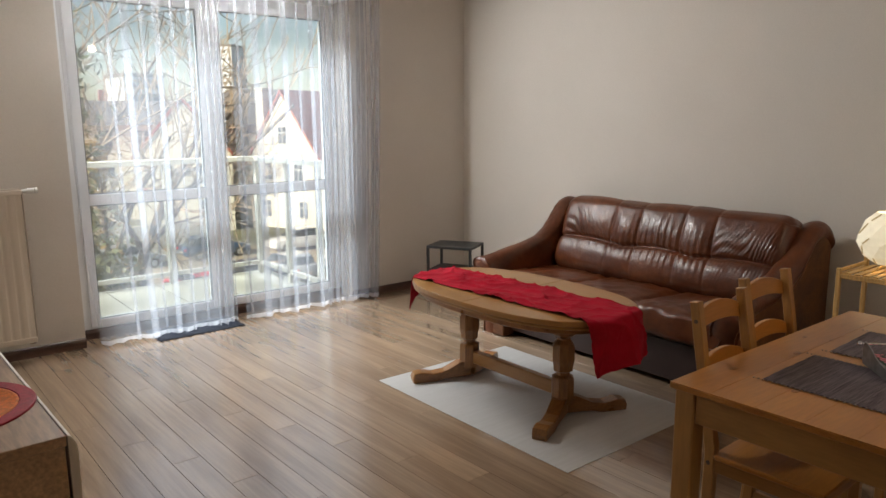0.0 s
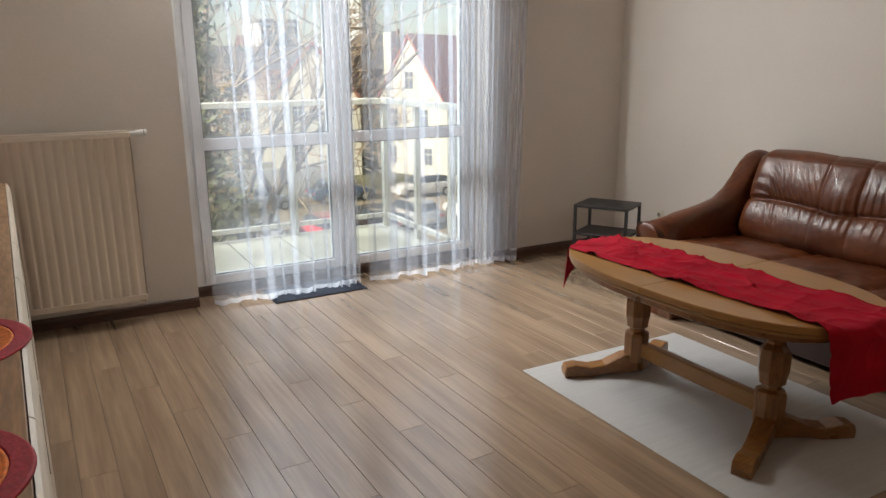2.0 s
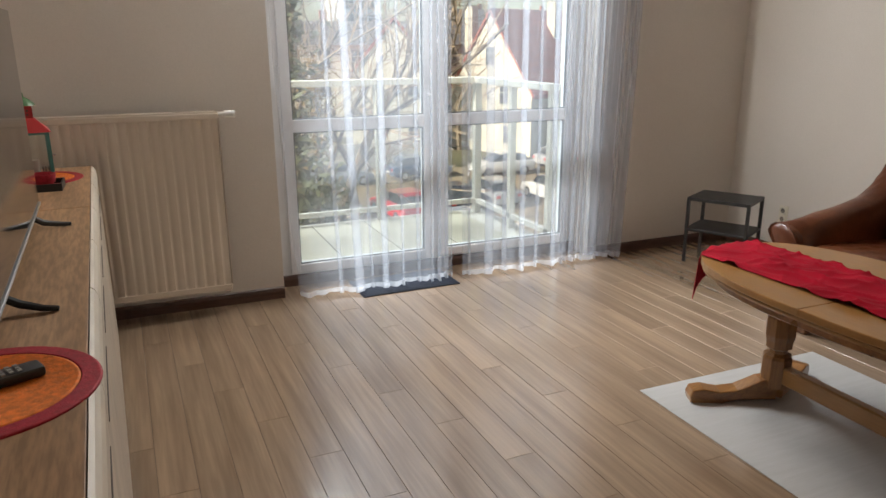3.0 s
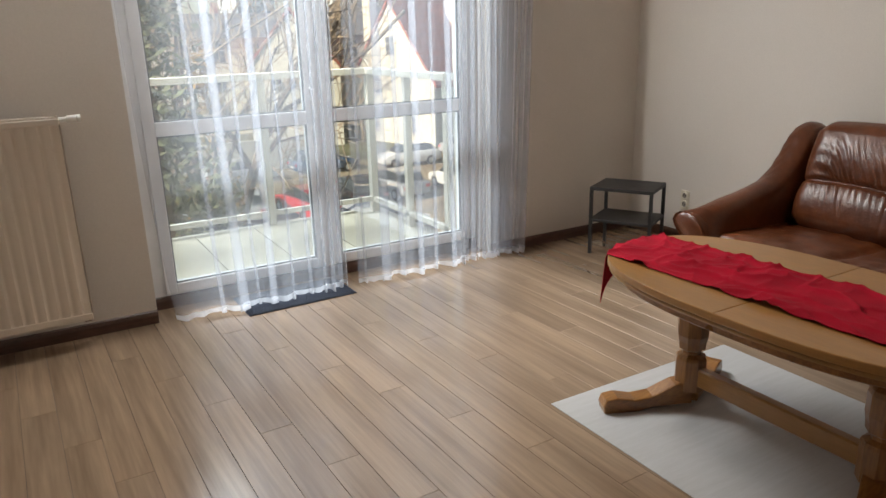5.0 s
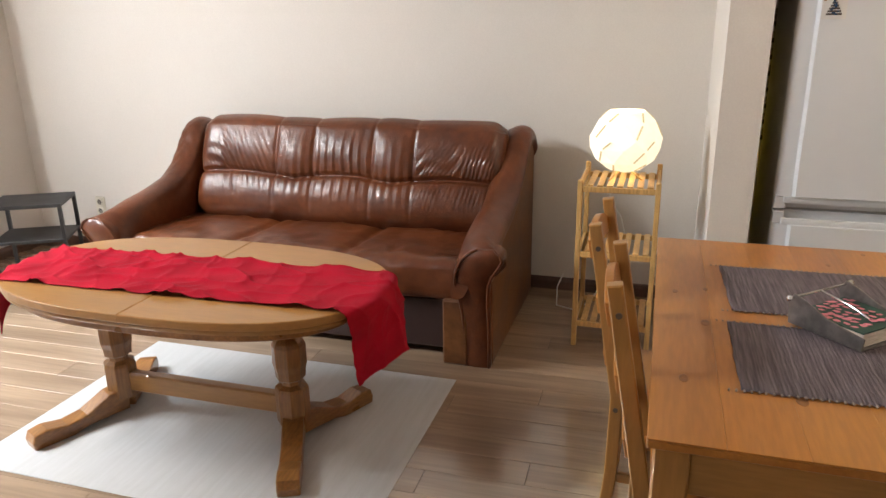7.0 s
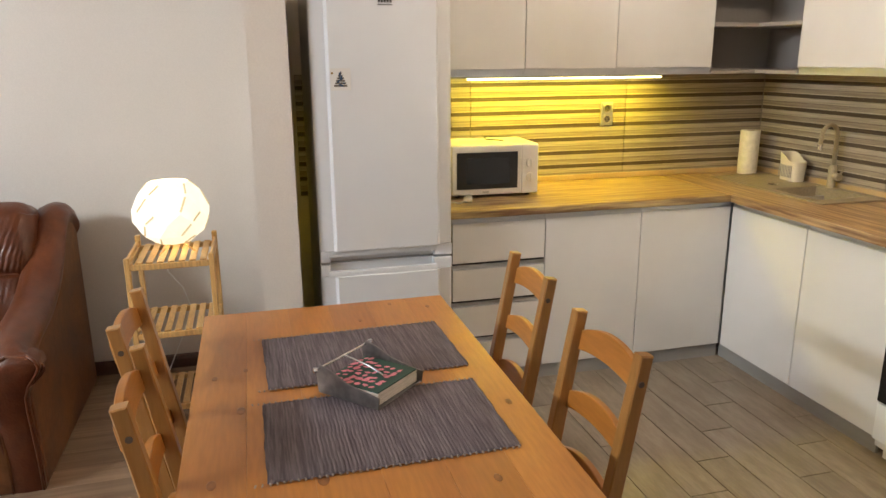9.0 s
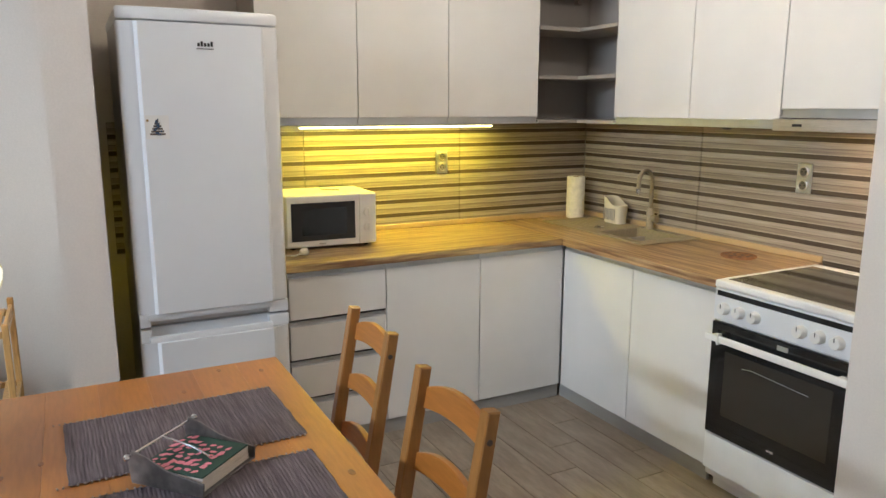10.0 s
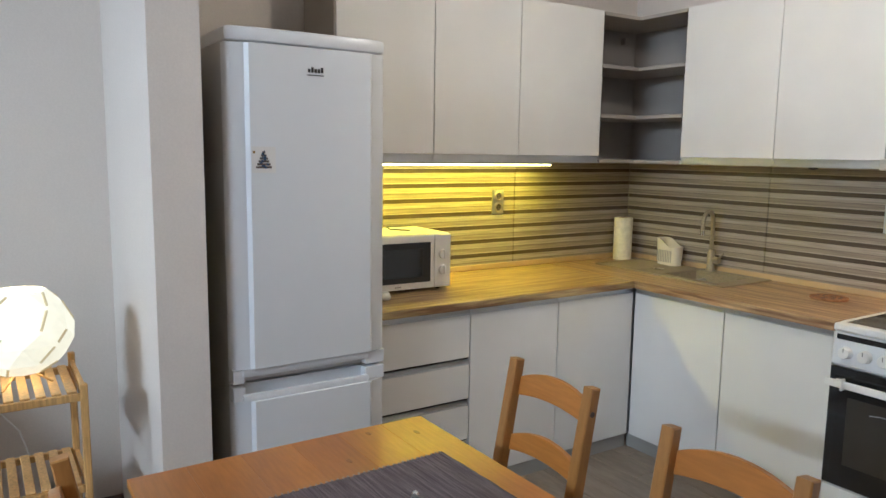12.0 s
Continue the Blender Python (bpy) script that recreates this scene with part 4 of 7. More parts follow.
def runner():
    r = thing("table_runner", "crumpled red cloth runner hanging over both ends of the coffee table", "table runner", at=pose(CT[0], CT[1], 0))
    hy, drop_s, drop_n, hw = 0.700, 0.27, 0.13, 0.185
    total = drop_s + 2 * hy - 0.04 + drop_n
    bend = 0.03

    def f(u, v):
        s = u * total
        a = s - drop_s
        x0 = -0.035 + 0.05 * (0.5 - u)
        x = x0 + hw * (2 * v - 1)
        w = 2 * v - 1
        wr = noise.noise(Vector((x * 6, s * 7, 0.5))) + 0.5 * noise.noise(Vector((x * 14, s * 16, 2.5)))
        wave = noise.noise(Vector((x * 3, s * 3, 8)))
        crease = 0.010 * max(0, math.sin(13 * s + 16 * x + 4 * wave)) ** 4 * abs(noise.noise(Vector((s * 3, x * 5, 1)))) * 2
        for k, (fx, fs, amp) in enumerate(((8, 6, 0.016), (-6, 8, 0.013), (4, 13, 0.008))):
            ridge = 1 - abs(noise.noise(Vector((x * fx + s * 2.2 + wave, s * fs * 0.6 - x * fx * 0.5, 3.1 * k)))) * 2.2
            crease += amp * max(0, ridge) ** 5 * (0.35 + 0.65 * max(0, noise.noise(Vector((s * 3, x * 4, k))) + 0.35))
        rim = hy * (1 - min(1, abs(x) / 0.388) ** 2.6) ** (1 / 2.6)
        y_end_s = -rim + 0.008
        y_end_n = rim - 0.008
        y = -hy + 0.02 + a
        top = CTZ + 0.003 + crease + 0.008 * max(0, wr)
        if y < y_end_s:
            d = y_end_s - y
            out = 0.034 + 0.022 * math.sin(9 * x + 1.5) * min(1, d * 5) + 0.012 * math.sin(22 * x + d * 8) * min(1, d * 4)
            if d < bend:
                ang = d / bend * math.pi / 2
                return (x + 0.02 * wr * 0.3, y_end_s - out * math.sin(ang), top - 0.016 * (1 - math.cos(ang)))
            return (x * (1 - 0.10 * d) + 0.010 * wr + 0.6 * crease + 0.12 * d + 0.30 * d * d, y_end_s - out - crease, CTZ - 0.013 - (d - bend) + 0.22 * (w + 1) * d * d)
        if y > y_end_n:
            d = y - y_end_n
            out = 0.022 + 0.014 * math.sin(11 * x)
            if d < bend:
                ang = d / bend * math.pi / 2
                return (x, y_end_n + out * math.sin(ang), top - 0.016 * (1 - math.cos(ang)))
            return (x + 0.1 * d * w, y_end_n + out, CTZ - 0.013 - (d - bend))
        edge = 0.008 * noise.noise(Vector((s * 6, w, 3))) * abs(w)
        return (x + edge, y, top)

    part("cloth", sheet(260, 72, f), M["red"], r, smooth="all")
    for v in (0.004, 0.996):
        part("hem", tube([Vector(f(i / 240, v)) + Vector((0, 0, 0.001)) for i in range(241)], 0.0016, 5), M["red"], r, "narrow stitched hem", smooth="all")
    for u in (0.0015, 0.9985):
        part("hem", tube([f(u, i / 60) for i in range(61)], 0.0018, 5), M["red"], r, "narrow stitched hem", smooth="all")
    return r


runner()
rug = thing("floor_mat", "thin milky-white plastic floor protector lying under the coffee table", "floor mat", at=pose(0, 0, 0))
part("mat_sheet", bx(2.255, 3.278, 1.985, 3.45, 0.0005, 0.0035, 0.001), M["rug"], rug)


def blue_mat():
    m = thing("door_mat", "dark blue ribbed rubber-backed doormat lying before the balcony window", "doormat", at=pose(1.80, 5.20, 0.0, 0, 0, 1.0))
    part("mat_backing", bx(-0.30, 0.33, -0.13, 0.20, 0.0005, 0.005), M["mat_blue"], m)
    part("mat_ribs", merged(*[bx(-0.295, 0.325, -0.125 + i * 0.0155, -0.117 + i * 0.0155, 0.005, 0.009) for i in range(21)]), M["mat_blue"], m)


blue_mat()


def black_table():
    a, b = Vector((3.728, 4.907, 0)), Vector((3.925, 4.550, 0))
    d = (b - a)
    w = d.length
    ang = math.degrees(math.atan2(d.y, d.x))
    t = thing("side_table", "small black metal two-tier side table standing in the corner", "side table", at=pose(a.x, a.y, 0, 0, 0, ang))
    D, Hh, r = 0.325, 0.45, 0.02
    part("top", merged(bx(0, w, 0, D, Hh - 0.022, Hh, 0.002)), M["black"], t)
    part("lower_shelf", bx(0.0, w, 0.0, D, 0.22, 0.238, 0.002), M["black"], t)
    for x, y in ((0, 0), (w - r, 0), (0, D - r), (w - r, D - r)):
        part("leg", merged(bx(x, x + r, y, y + r, 0, 0.22), bx(x, x + r, y, y + r, 0.238, Hh - 0.022)), M["black"], t)
    return t


black_table()


# ---- bamboo stand and lamp ----
def bamboo_stand():
    s = thing("bamboo_shelf", "tall narrow three-tier slatted bamboo shelf standing beside the sofa", "shelf", at=pose(3.745, 1.225, 0))
    W, D, Hh, p = 0.345, 0.345, 0.775, 0.022  # W along y, D along x
    for x in (0, D - p):
        for y in (0, W - p):
            part("post", bx(x, x + p, y, y + p, 0, Hh + (0.02 if x > 0 else 0), 0.003), M["bamboo"], s)
    for z in (0.11, 0.44, 0.735):
        sh = part("shelf_frame", merged(bx(0.002, 0.018, p, W - p, z - 0.012, z + 0.012, 0.002), bx(D - 0.018, D - 0.002, p, W - p, z - 0.012, z + 0.012, 0.002), bx(p, D - p, 0.004, 0.018, z - 0.008, z + 0.010), bx(p, D - p, W - 0.018, W - 0.004, z - 0.008, z + 0.010)), M["bamboo"], s)
        for i in range(7):
            y = p + 0.008 + i * 0.0415
            part("slat", bx(0.010, D - 0.010, y, y + 0.027, z + 0.012, z + 0.019, 0.002), M["bamboo"], sh)
    for y in (0.005, W - 0.017):
        part("side_rail", bx(p, D - p, y, y + 0.012, Hh - 0.022, Hh - 0.004, 0.002), M["bamboo"], s)
    return s


bamboo_stand()


def paper_lamp():
    l = thing("table_lamp", "lit faceted cream paper table lamp standing on the bamboo shelf", "table lamp", at=pose(3.915, 1.39, 0.754))
    n = 10
    prof = [(0.070, 0.045), (0.125, 0.085), (0.155, 0.145), (0.155, 0.185), (0.125, 0.255), (0.080, 0.298)]
    bm = bmesh.new()
    rings = []
    for k, (r, z) in enumerate(prof):
        rings.append([bm.verts.new((r * math.cos(2 * math.pi * (i + 0.5 * (k % 2)) / n), r * math.sin(2 * math.pi * (i + 0.5 * (k % 2)) / n), z)) for i in range(n)])
    for k, (a, b) in enumerate(zip(rings, rings[1:])):
        for i in range(n):
            j = (i + 1) % n
            if k % 2 == 0:
                bm.faces.new((a[i], a[j], b[i]))
                bm.faces.new((a[j], b[j], b[i]))
            else:
                bm.faces.new((a[i], b[j], b[i]))
                bm.faces.new((a[i], a[j], b[j]))
    shade = part("shade", bm, M["shade"], l)
    strips = []
    for k in range(5):
        for i in range(0, n, 1):
            if (i + k) % 2:
                continue
            (r0, z0), (r1, z1) = prof[k], prof[k + 1]
            a0, a1 = 2 * math.pi * (i + 0.5 * (k % 2)) / n, 2 * math.pi * (i + (0.5 if k % 2 == 0 else 1.0)) / n
            p, q = Vector((r0 * math.cos(a0), r0 * math.sin(a0), z0)), Vector((r1 * math.cos(a1), r1 * math.sin(a1), z1))
            p, q = p.lerp(q, 0.12), q.lerp(p, 0.12)
            strips.append(cyl(p * 1.004, q * 1.004, 0.0042, seg=6))
    for st in strips:
        part("seam_strip", st, M["shade_strip"], shade)
    part("bulb", moved(lathe([(0.012, 0), (0.016, 0.03), (0.030, 0.06), (0.026, 0.085), (0.008, 0.1)], 14), pose(0, 0, 0.09)), M["hood_bulb"], l, smooth=True)
    part("lamp_holder", cyl((0, 0, 0.03), (0, 0, 0.09), 0.016), M["white_plastic"], l)
    part("base_ring", merged(*[cyl((0.085 * math.cos(a), 0.085 * math.sin(a), 0.0), (0.02 * math.cos(a), 0.02 * math.sin(a), 0.045), 0.004, seg=8) for a in (0.3, 2.4, 4.5)]), M["bamboo"], l)
    return l


paper_lamp()
cord = thing("lamp_cord", "thin white cable trailing from the lamp to the floor", "cable")
part("cable", tube([(4.08, 1.42, 0.76), (4.15, 1.44, 0.74), (4.16, 1.46, 0.60), (4.15, 1.40, 0.52), (4.17, 1.37, 0.40), (4.17, 1.45, 0.22), (4.18, 1.52, 0.06), (4.16, 1.60, 0.006), (4.20, 1.70, 0.006), (4.36, 1.72, 0.05), (4.44, 1.70, 0.10)], 0.003, 6), M["white_plastic"], cord, smooth=True)


# ---- dining table and chairs ----
TX0, TX1, TY0, TY1, TZ = 1.825, 3.070, 0.445, 1.228, 0.742


def dining_table():
    t = thing("dining_table", "varnished pine dining table with square legs and visible knots", "dining table", at=pose(0, 0, 0))
    n = 6
    w = (TY1 - TY0) / n
    top = part("tabletop", bx(TX0, TX1, TY0, TY1, TZ - 0.020, TZ - 0.0035, 0.002), M["pine"], t)
    for i in range(n):
        part("board", bx(TX0, TX1, TY0 + i * w, TY0 + (i + 1) * w, TZ - 0.0035, TZ, 0.0008 if 0 < i < n - 1 else 0.0012), M["pine"], top)
    rnd = random.Random(5)
    kn = [(2.57, 1.177, .009), (2.07, 1.164, .012), (2.034, 0.952, .015), (2.896, 0.752, .008), (2.604, 1.10, .008), (2.372, 1.11, .013), (3.026, 0.633, .008), (2.968, 0.517, .009), (1.95, 0.62, .010), (2.25, 0.49, .010)]
    for x, y, r in kn:
        part("knot", moved(lathe([(r, 0), (r * 0.9, 0.0006)], 12), pose(x, y, TZ + 0.0002) @ Matrix.Diagonal((1.5, 0.8, 1, 1))), M["knot"], top)
    for y in (TY0 + 0.022, TY1 - 0.042):
        part("apron", bx(TX0 + 0.075, TX1 - 0.075, y, y + 0.020, TZ - 0.115, TZ - 0.020, 0.002), M["pine"], t)
    for x in (TX0 + 0.022, TX1 - 0.042):
        part("end_apron", bx(x, x + 0.020, TY0 + 0.075, TY1 - 0.075, TZ - 0.115, TZ - 0.020, 0.002), M["pine_y"], t)
    for x in (TX0 + 0.012, TX1 - 0.075):
        for y in (TY0 + 0.012, TY1 - 0.075):
            part("leg", bx(x, x + 0.063, y, y + 0.063, 0, TZ - 0.020, 0.004), M["pine_z"], t)
    return t


dining_table()


def rail_board(w, h, arch, th, m):
    """A back rail with an arched top edge."""
    n = 14
    up = [(w * (i / n - 0.5), h + arch * (1 - (2 * i / n - 1) ** 2)) for i in range(n + 1)]
    lo = [(w * (0.5 - i / n), arch * 0.5 * (1 - (2 * i / n - 1) ** 2)) for i in range(n + 1)]
    return moved(prism(up + lo, th, XZ, 0.002), m)


def pine_chair():
    """Faces local -y; the back stands at y = 0.2."""
    c = thing("pine_chair", "varnished pine dining chair with arched back rails, under the table", "chair", group="chairs round the dining table")
    W = 0.325
    for x in (-W / 2, W / 2 - 0.032):
        leg = prism([(0.155, 0.0), (0.190, 0.0), (0.172, 0.20), (0.168, 0.44), (0.250, 0.925), (0.219, 0.930), (0.132, 0.46), (0.137, 0.20)], 0.032, Matrix.Translation((x, 0, 0)) @ YZ, 0.003)
        p = part("back_leg", leg, M["pine_z"], c)
        xs = x - 0.0012 if x < 0 else x + 0.032 + 0.0012
        for yh, zh in ((0.222, 0.865), (0.152, 0.405)):
            part("screw_hole", cyl((xs - 0.001, yh, zh), (xs + 0.001, yh, zh), 0.007, seg=12), M["slot"], p)
        part("front_leg", bx(x, x + 0.032, -0.20, -0.168, 0, 0.425, 0.003), M["pine_z"], c)
        part("side_rail", bx(x + 0.006, x + 0.024, -0.168, 0.135, 0.375, 0.425, 0.002), M["pine_y"], c)
        part("side_stretcher", bx(x + 0.008, x + 0.024, -0.168, 0.138, 0.17, 0.20, 0.002), M["pine_y"], c)
    tilt = math.degrees(math.atan2(0.078, 0.44))
    for z, h in ((0.825, 0.052), (0.672, 0.044), (0.520, 0.044)):
        y = 0.150 + (z - 0.45) * 0.177 + 0.028
        part("back_rail", rail_board(W - 0.064, h, 0.030, 0.020, pose(0, y, z, -tilt)), M["pine"], c)
    part("front_rail", bx(-W / 2 + 0.032, W / 2 - 0.032, -0.195, -0.178, 0.375, 0.425, 0.002), M["pine"], c)
    part("rear_rail", bx(-W / 2 + 0.032, W / 2 - 0.032, 0.138, 0.154, 0.385, 0.425, 0.002), M["pine"], c)
    part("seat", merged(bx(-W / 2 - 0.01, W / 2 + 0.01, -0.215, 0.130, 0.425, 0.443, 0.004)), M["pine"], c)
    return c


CH = pine_chair()
CH.matrix_basis = pose(2.232, 1.080, 0, 0, 0, 1.5)
for x, y, rz in ((2.655, 1.150, -2.0),):
    copy_thing(CH, pose(x, y, 0, 0, 0, rz))
for x, y, rz in ((2.745, 0.474, 179.5), (2.172, 0.505, 182.0)):
    copy_thing(CH, pose(x, y, 0, 0, 0, rz))


def placemat(m, seed):
    p = thing("placemat", "grey-purple woven cloth placemat with frayed edges on the dining table", "placemat", at=m, group="placemats on the dining table")
    hx, hy = 0.172, 0.262

    def f(u, v):
        x, y = hx * (2 * u - 1), hy * (2 * v - 1)
        e = 0.0022 * math.sin(v * 150) + 0.004 * noise.noise(Vector((v * 9, seed, 1)))
        y += 0.004 * noise.noise(Vector((u * 6, seed, 4)))
        z = 0.0020 + 0.0012 * (1 + math.sin(v * 2 * math.pi * 62)) * 0.5 + 0.002 * max(0, noise.noise(Vector((x * 7, y * 7, seed))))
        return (x + e * (1 if u > 0.5 else -1) * (abs(2 * u - 1) ** 6), y, z)
    part("cloth", sheet(24, 372, f, 0.0012), M["grey_cloth"], p, smooth="all")
    rnd = random.Random(seed)
    for s in (-1, 1):
        part("fringe", merged(*[cyl((s * hx, -hy + 0.006 + i * 0.0135, 0.003), (s * (hx + 0.004 + 0.003 * rnd.random()), -hy + 0.006 + i * 0.0135 + rnd.uniform(-.002, .002), 0.0025), 0.0022, seg=5) for i in range(41)]), M["fringe"], p)
    return p


placemat(pose(2.640, 0.788, TZ + 0.0006, 0, 0, 1.5), 2)
placemat(pose(2.216, 0.798, TZ + 0.0006, 0, 0, 0.5), 6)


def napkin_holder():
    h = thing("napkin_holder", "pewter napkin holder with a stack of green and pink napkins", "napkin holder", at=pose(2.408, 0.796, TZ + 0.005, 0, 0, -137))
    part("base_plate", bx(-0.092, 0.092, -0.088, 0.088, 0, 0.004, 0.001), M["holder"], h)
    out = [(-0.092, 0.0), (0.092, 0.0), (0.095, 0.03), (0.05, 0.036), (0.0, 0.045), (-0.05, 0.066), (-0.085, 0.075), (-0.098, 0.05)]
    for y in (-0.088, 0.092):
        part("side_plate", prism(out, 0.004, Matrix.Translation((0, y, 0)) @ XZ, 0.001), M["holder"], h)
    part("hinge_rod", merged(cyl((-0.084, -0.105, 0.066), (-0.084, 0.105, 0.066), 0.003, seg=8), moved(lathe([(0.0001, -0.008), (0.006, -0.005), (0.008, 0), (0.006, 0.005), (0.0001, 0.008)], 10), pose(-0.084, -0.107, 0.066)), moved(lathe([(0.0001, -0.008), (0.006, -0.005), (0.008, 0), (0.006, 0.005), (0.0001, 0.008)], 10), pose(-0.084, 0.107, 0.066))), M["chrome"], h, smooth=True)
    part("press_arm", tube([(-0.084, 0, 0.066), (-0.05, 0.005, 0.058), (-0.01, 0.008, 0.050), (0.03, 0.0, 0.043), (0.045, -0.006, 0.042)], 0.0028, 8), M["chrome"], h, smooth=True)
    for i in range(8):
        z = 0.0045 + i * 0.0042
        part("napkin", bx(-0.078 + 0.001 * (i % 3), 0.084 - 0.001 * (i % 2), -0.080, 0.080, z, z + 0.0036, 0.001), M["napkin"] if i < 7 else M["napkin_green"], h, "folded napkin printed with a green ground and pink shapes" if i == 7 else "")
    rnd = random.Random(11)
    bits = []
    for i in range(44):
        x, y, r = -0.064 + 0.0195 * (i % 7) + rnd.uniform(-0.005, 0.005), -0.066 + 0.0215 * (i // 7) + rnd.uniform(-0.005, 0.005), rnd.uniform(0.0065, 0.0115)
        k = rnd.randint(5, 7)
        pts = [(r * rnd.uniform(0.6, 1.1) * math.cos(2 * math.pi * j / k), r * rnd.uniform(0.6, 1.1) * math.sin(2 * math.pi * j / k)) for j in range(k)]
        bits.append(prism(pts, 0.0004, pose(x, y, 0.0376 + i * 0.00006, 0, 0, rnd.uniform(0, 90)) @ Matrix.Diagonal((1.3, 0.8, 1, 1))))
    for b in bits:
        part("printed_shape", b, M["napkin_pink"], h)
    return h


napkin_holder()


# ---- kitchen ----
DX, DY, WT = 3.82, -1.26, 0.875  # front planes of the base units and the worktop's height


def fridge():
    f = thing("fridge_freezer", "tall white fridge-freezer with grey sides and moulded handle recesses", "fridge", at=pose(3.675, 0.235, 0))
    W, Hh = 0.565, 1.878
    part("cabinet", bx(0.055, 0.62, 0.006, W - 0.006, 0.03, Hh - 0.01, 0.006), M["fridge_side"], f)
    part("feet", merged(*[cyl((x, y, 0), (x, y, 0.03), 0.018) for x in (0.10, 0.57) for y in (0.05, W - 0.05)]), M["black_plastic"], f)

    def door(z0, z1, name, handle_top):
        prof = [(0.052, 0), (0.016, 0), (0.006, 0.006), (0.0, 0.018), (-0.006, 0.056), (-0.020, 0.068), (-0.020, W - 0.068), (-0.006, W - 0.056), (0.0, W - 0.018), (0.006, W - 0.006), (0.016, W), (0.052, W)]
        hz = 0.05
        body = (z0, z1 - hz) if handle_top else (z0 + hz, z1)
        d = part(name, prism(prof, body[1] - body[0], pose(0, 0, body[0]), 0.002), M["fridge"], f, smooth=True)
        # the band that carries the recess
        zb = (z1 - hz, z1) if handle_top else (z0, z0 + hz)
        y0, y1 = 0.10, W - 0.05
        band = [bx(0.0, 0.052, 0, y0 - 0.02, zb[0], zb[1] - (0 if not handle_top else 0.0), 0.003), bx(0.0, 0.052, y1 + 0.01, W, zb[0], zb[1], 0.003), bx(0.034, 0.052, y0 - 0.02, y1 + 0.01, zb[0], zb[1])]
        if handle_top:
            lip = prism([(-0.012, 0.0), (-0.014, 0.010), (-0.010, 0.022), (0.0, 0.024), (0.034, 0.0)], y1 - y0 + 0.05, Matrix.Translation((0, y1 + 0.02, z1 - hz)) @ XZ, 0.002)
        else:
            lip = prism([(-0.010, 0.050), (-0.012, 0.038), (-0.006, 0.024), (0.034, 0.05)], y1 - y0 + 0.05, Matrix.Translation((0, y1 + 0.02, z0)) @ XZ, 0.002)
        band.append(lip)
        part("handle_recess", merged(*band), M["fridge"], d, smooth=True)
        part("seal", bx(0.053, 0.056, 0.01, W - 0.01, z0 + 0.01, z1 - 0.01), M["gasket"], d)
        return d

    door(0.06, 0.706, "freezer_door", True)
    up = door(0.716, 1.828, "fridge_door", False)
    part("top_cap", prism([(0.62, 0.004), (0.01, 0.0), (0.0, 0.02), (-0.012, 0.08), (-0.016, W / 2), (-0.012, W - 0.08), (0.0, W - 0.02), (0.01, W), (0.62, W - 0.004)], 0.045, pose(0, 0, 1.833), 0.010, 2), M["fridge"], f, smooth=True)
    part("badge", merged(bx(-0.0215, -0.020, 0.242, 0.302, 1.738, 1.741), *[bx(-0.0215, -0.020, 0.245 + i * 0.0115, 0.253 + i * 0.0115, 1.748, 1.760 + (0.006 if i in (0, 3) else 0)) for i in range(5)]), M["black_plastic"], up, "small dark maker's badge")
    return f


fridge()


def magnet():
    g = thing("fridge_magnet", "square white magnet with a small dark-red picture on the fridge", "fridge magnet", at=pose(3.6545, 0.690, 1.461))
    part("card", bx(-0.002, 0.0, -0.040, 0.040, -0.042, 0.042), M["gloss"], g)
    rnd = random.Random(4)
    tiers = [bx(-0.0028, -0.002, -0.026 + 0.0042 * i, 0.026 - 0.0042 * i, -0.028 + i * 0.0095, -0.021 + i * 0.0095) for i in range(6)]
    part("picture_tiers", merged(*tiers), M["slot"], g)
    part("picture_dots", merged(*[cyl((-0.0034, rnd.uniform(-0.02, 0.02) * (1 - i / 16), -0.025 + i * 0.0052), (-0.002, rnd.uniform(-0.001, 0.001) + 0.012 * math.sin(i * 2.3) * (1 - i / 12), -0.025 + i * 0.0052), 0.0032, seg=6) for i in range(11)]), CARPAINT["blue"], g)
    part("picture_corner", bx(-0.0028, -0.002, 0.028, 0.036, 0.020, 0.028), M["yellow_leaf"], g)


magnet()


def front(name, x0, x1, z0, z1, m, parent, grip=True):
    """A gloss door or drawer front in the plane y = 0 (facing -y), with its aluminium grip above; placed by m."""
    d = part(name, moved(bx(x0 + 0.0025, x1 - 0.0025, 0, 0.018, z0, z1, 0.001), m), M["gloss"], parent)
    if grip:
        part("grip", moved(merged(bx(x0 + 0.0015, x1 - 0.0015, 0.002, 0.018, z1, z1 + 0.004), bx(x0 + 0.0015, x1 - 0.0015, 0.009, 0.018, z1 + 0.004, z1 + 0.021)), m), M["alu"], d)
        # solid black bar painted in for the shade between grip and next front
        part("shadow_gap", moved(bx(x0 + 0.0015, x1 - 0.0015, 0.014, 0.018, z1 + 0.021, z1 + 0.031), m), M["gasket"], d)
    return d


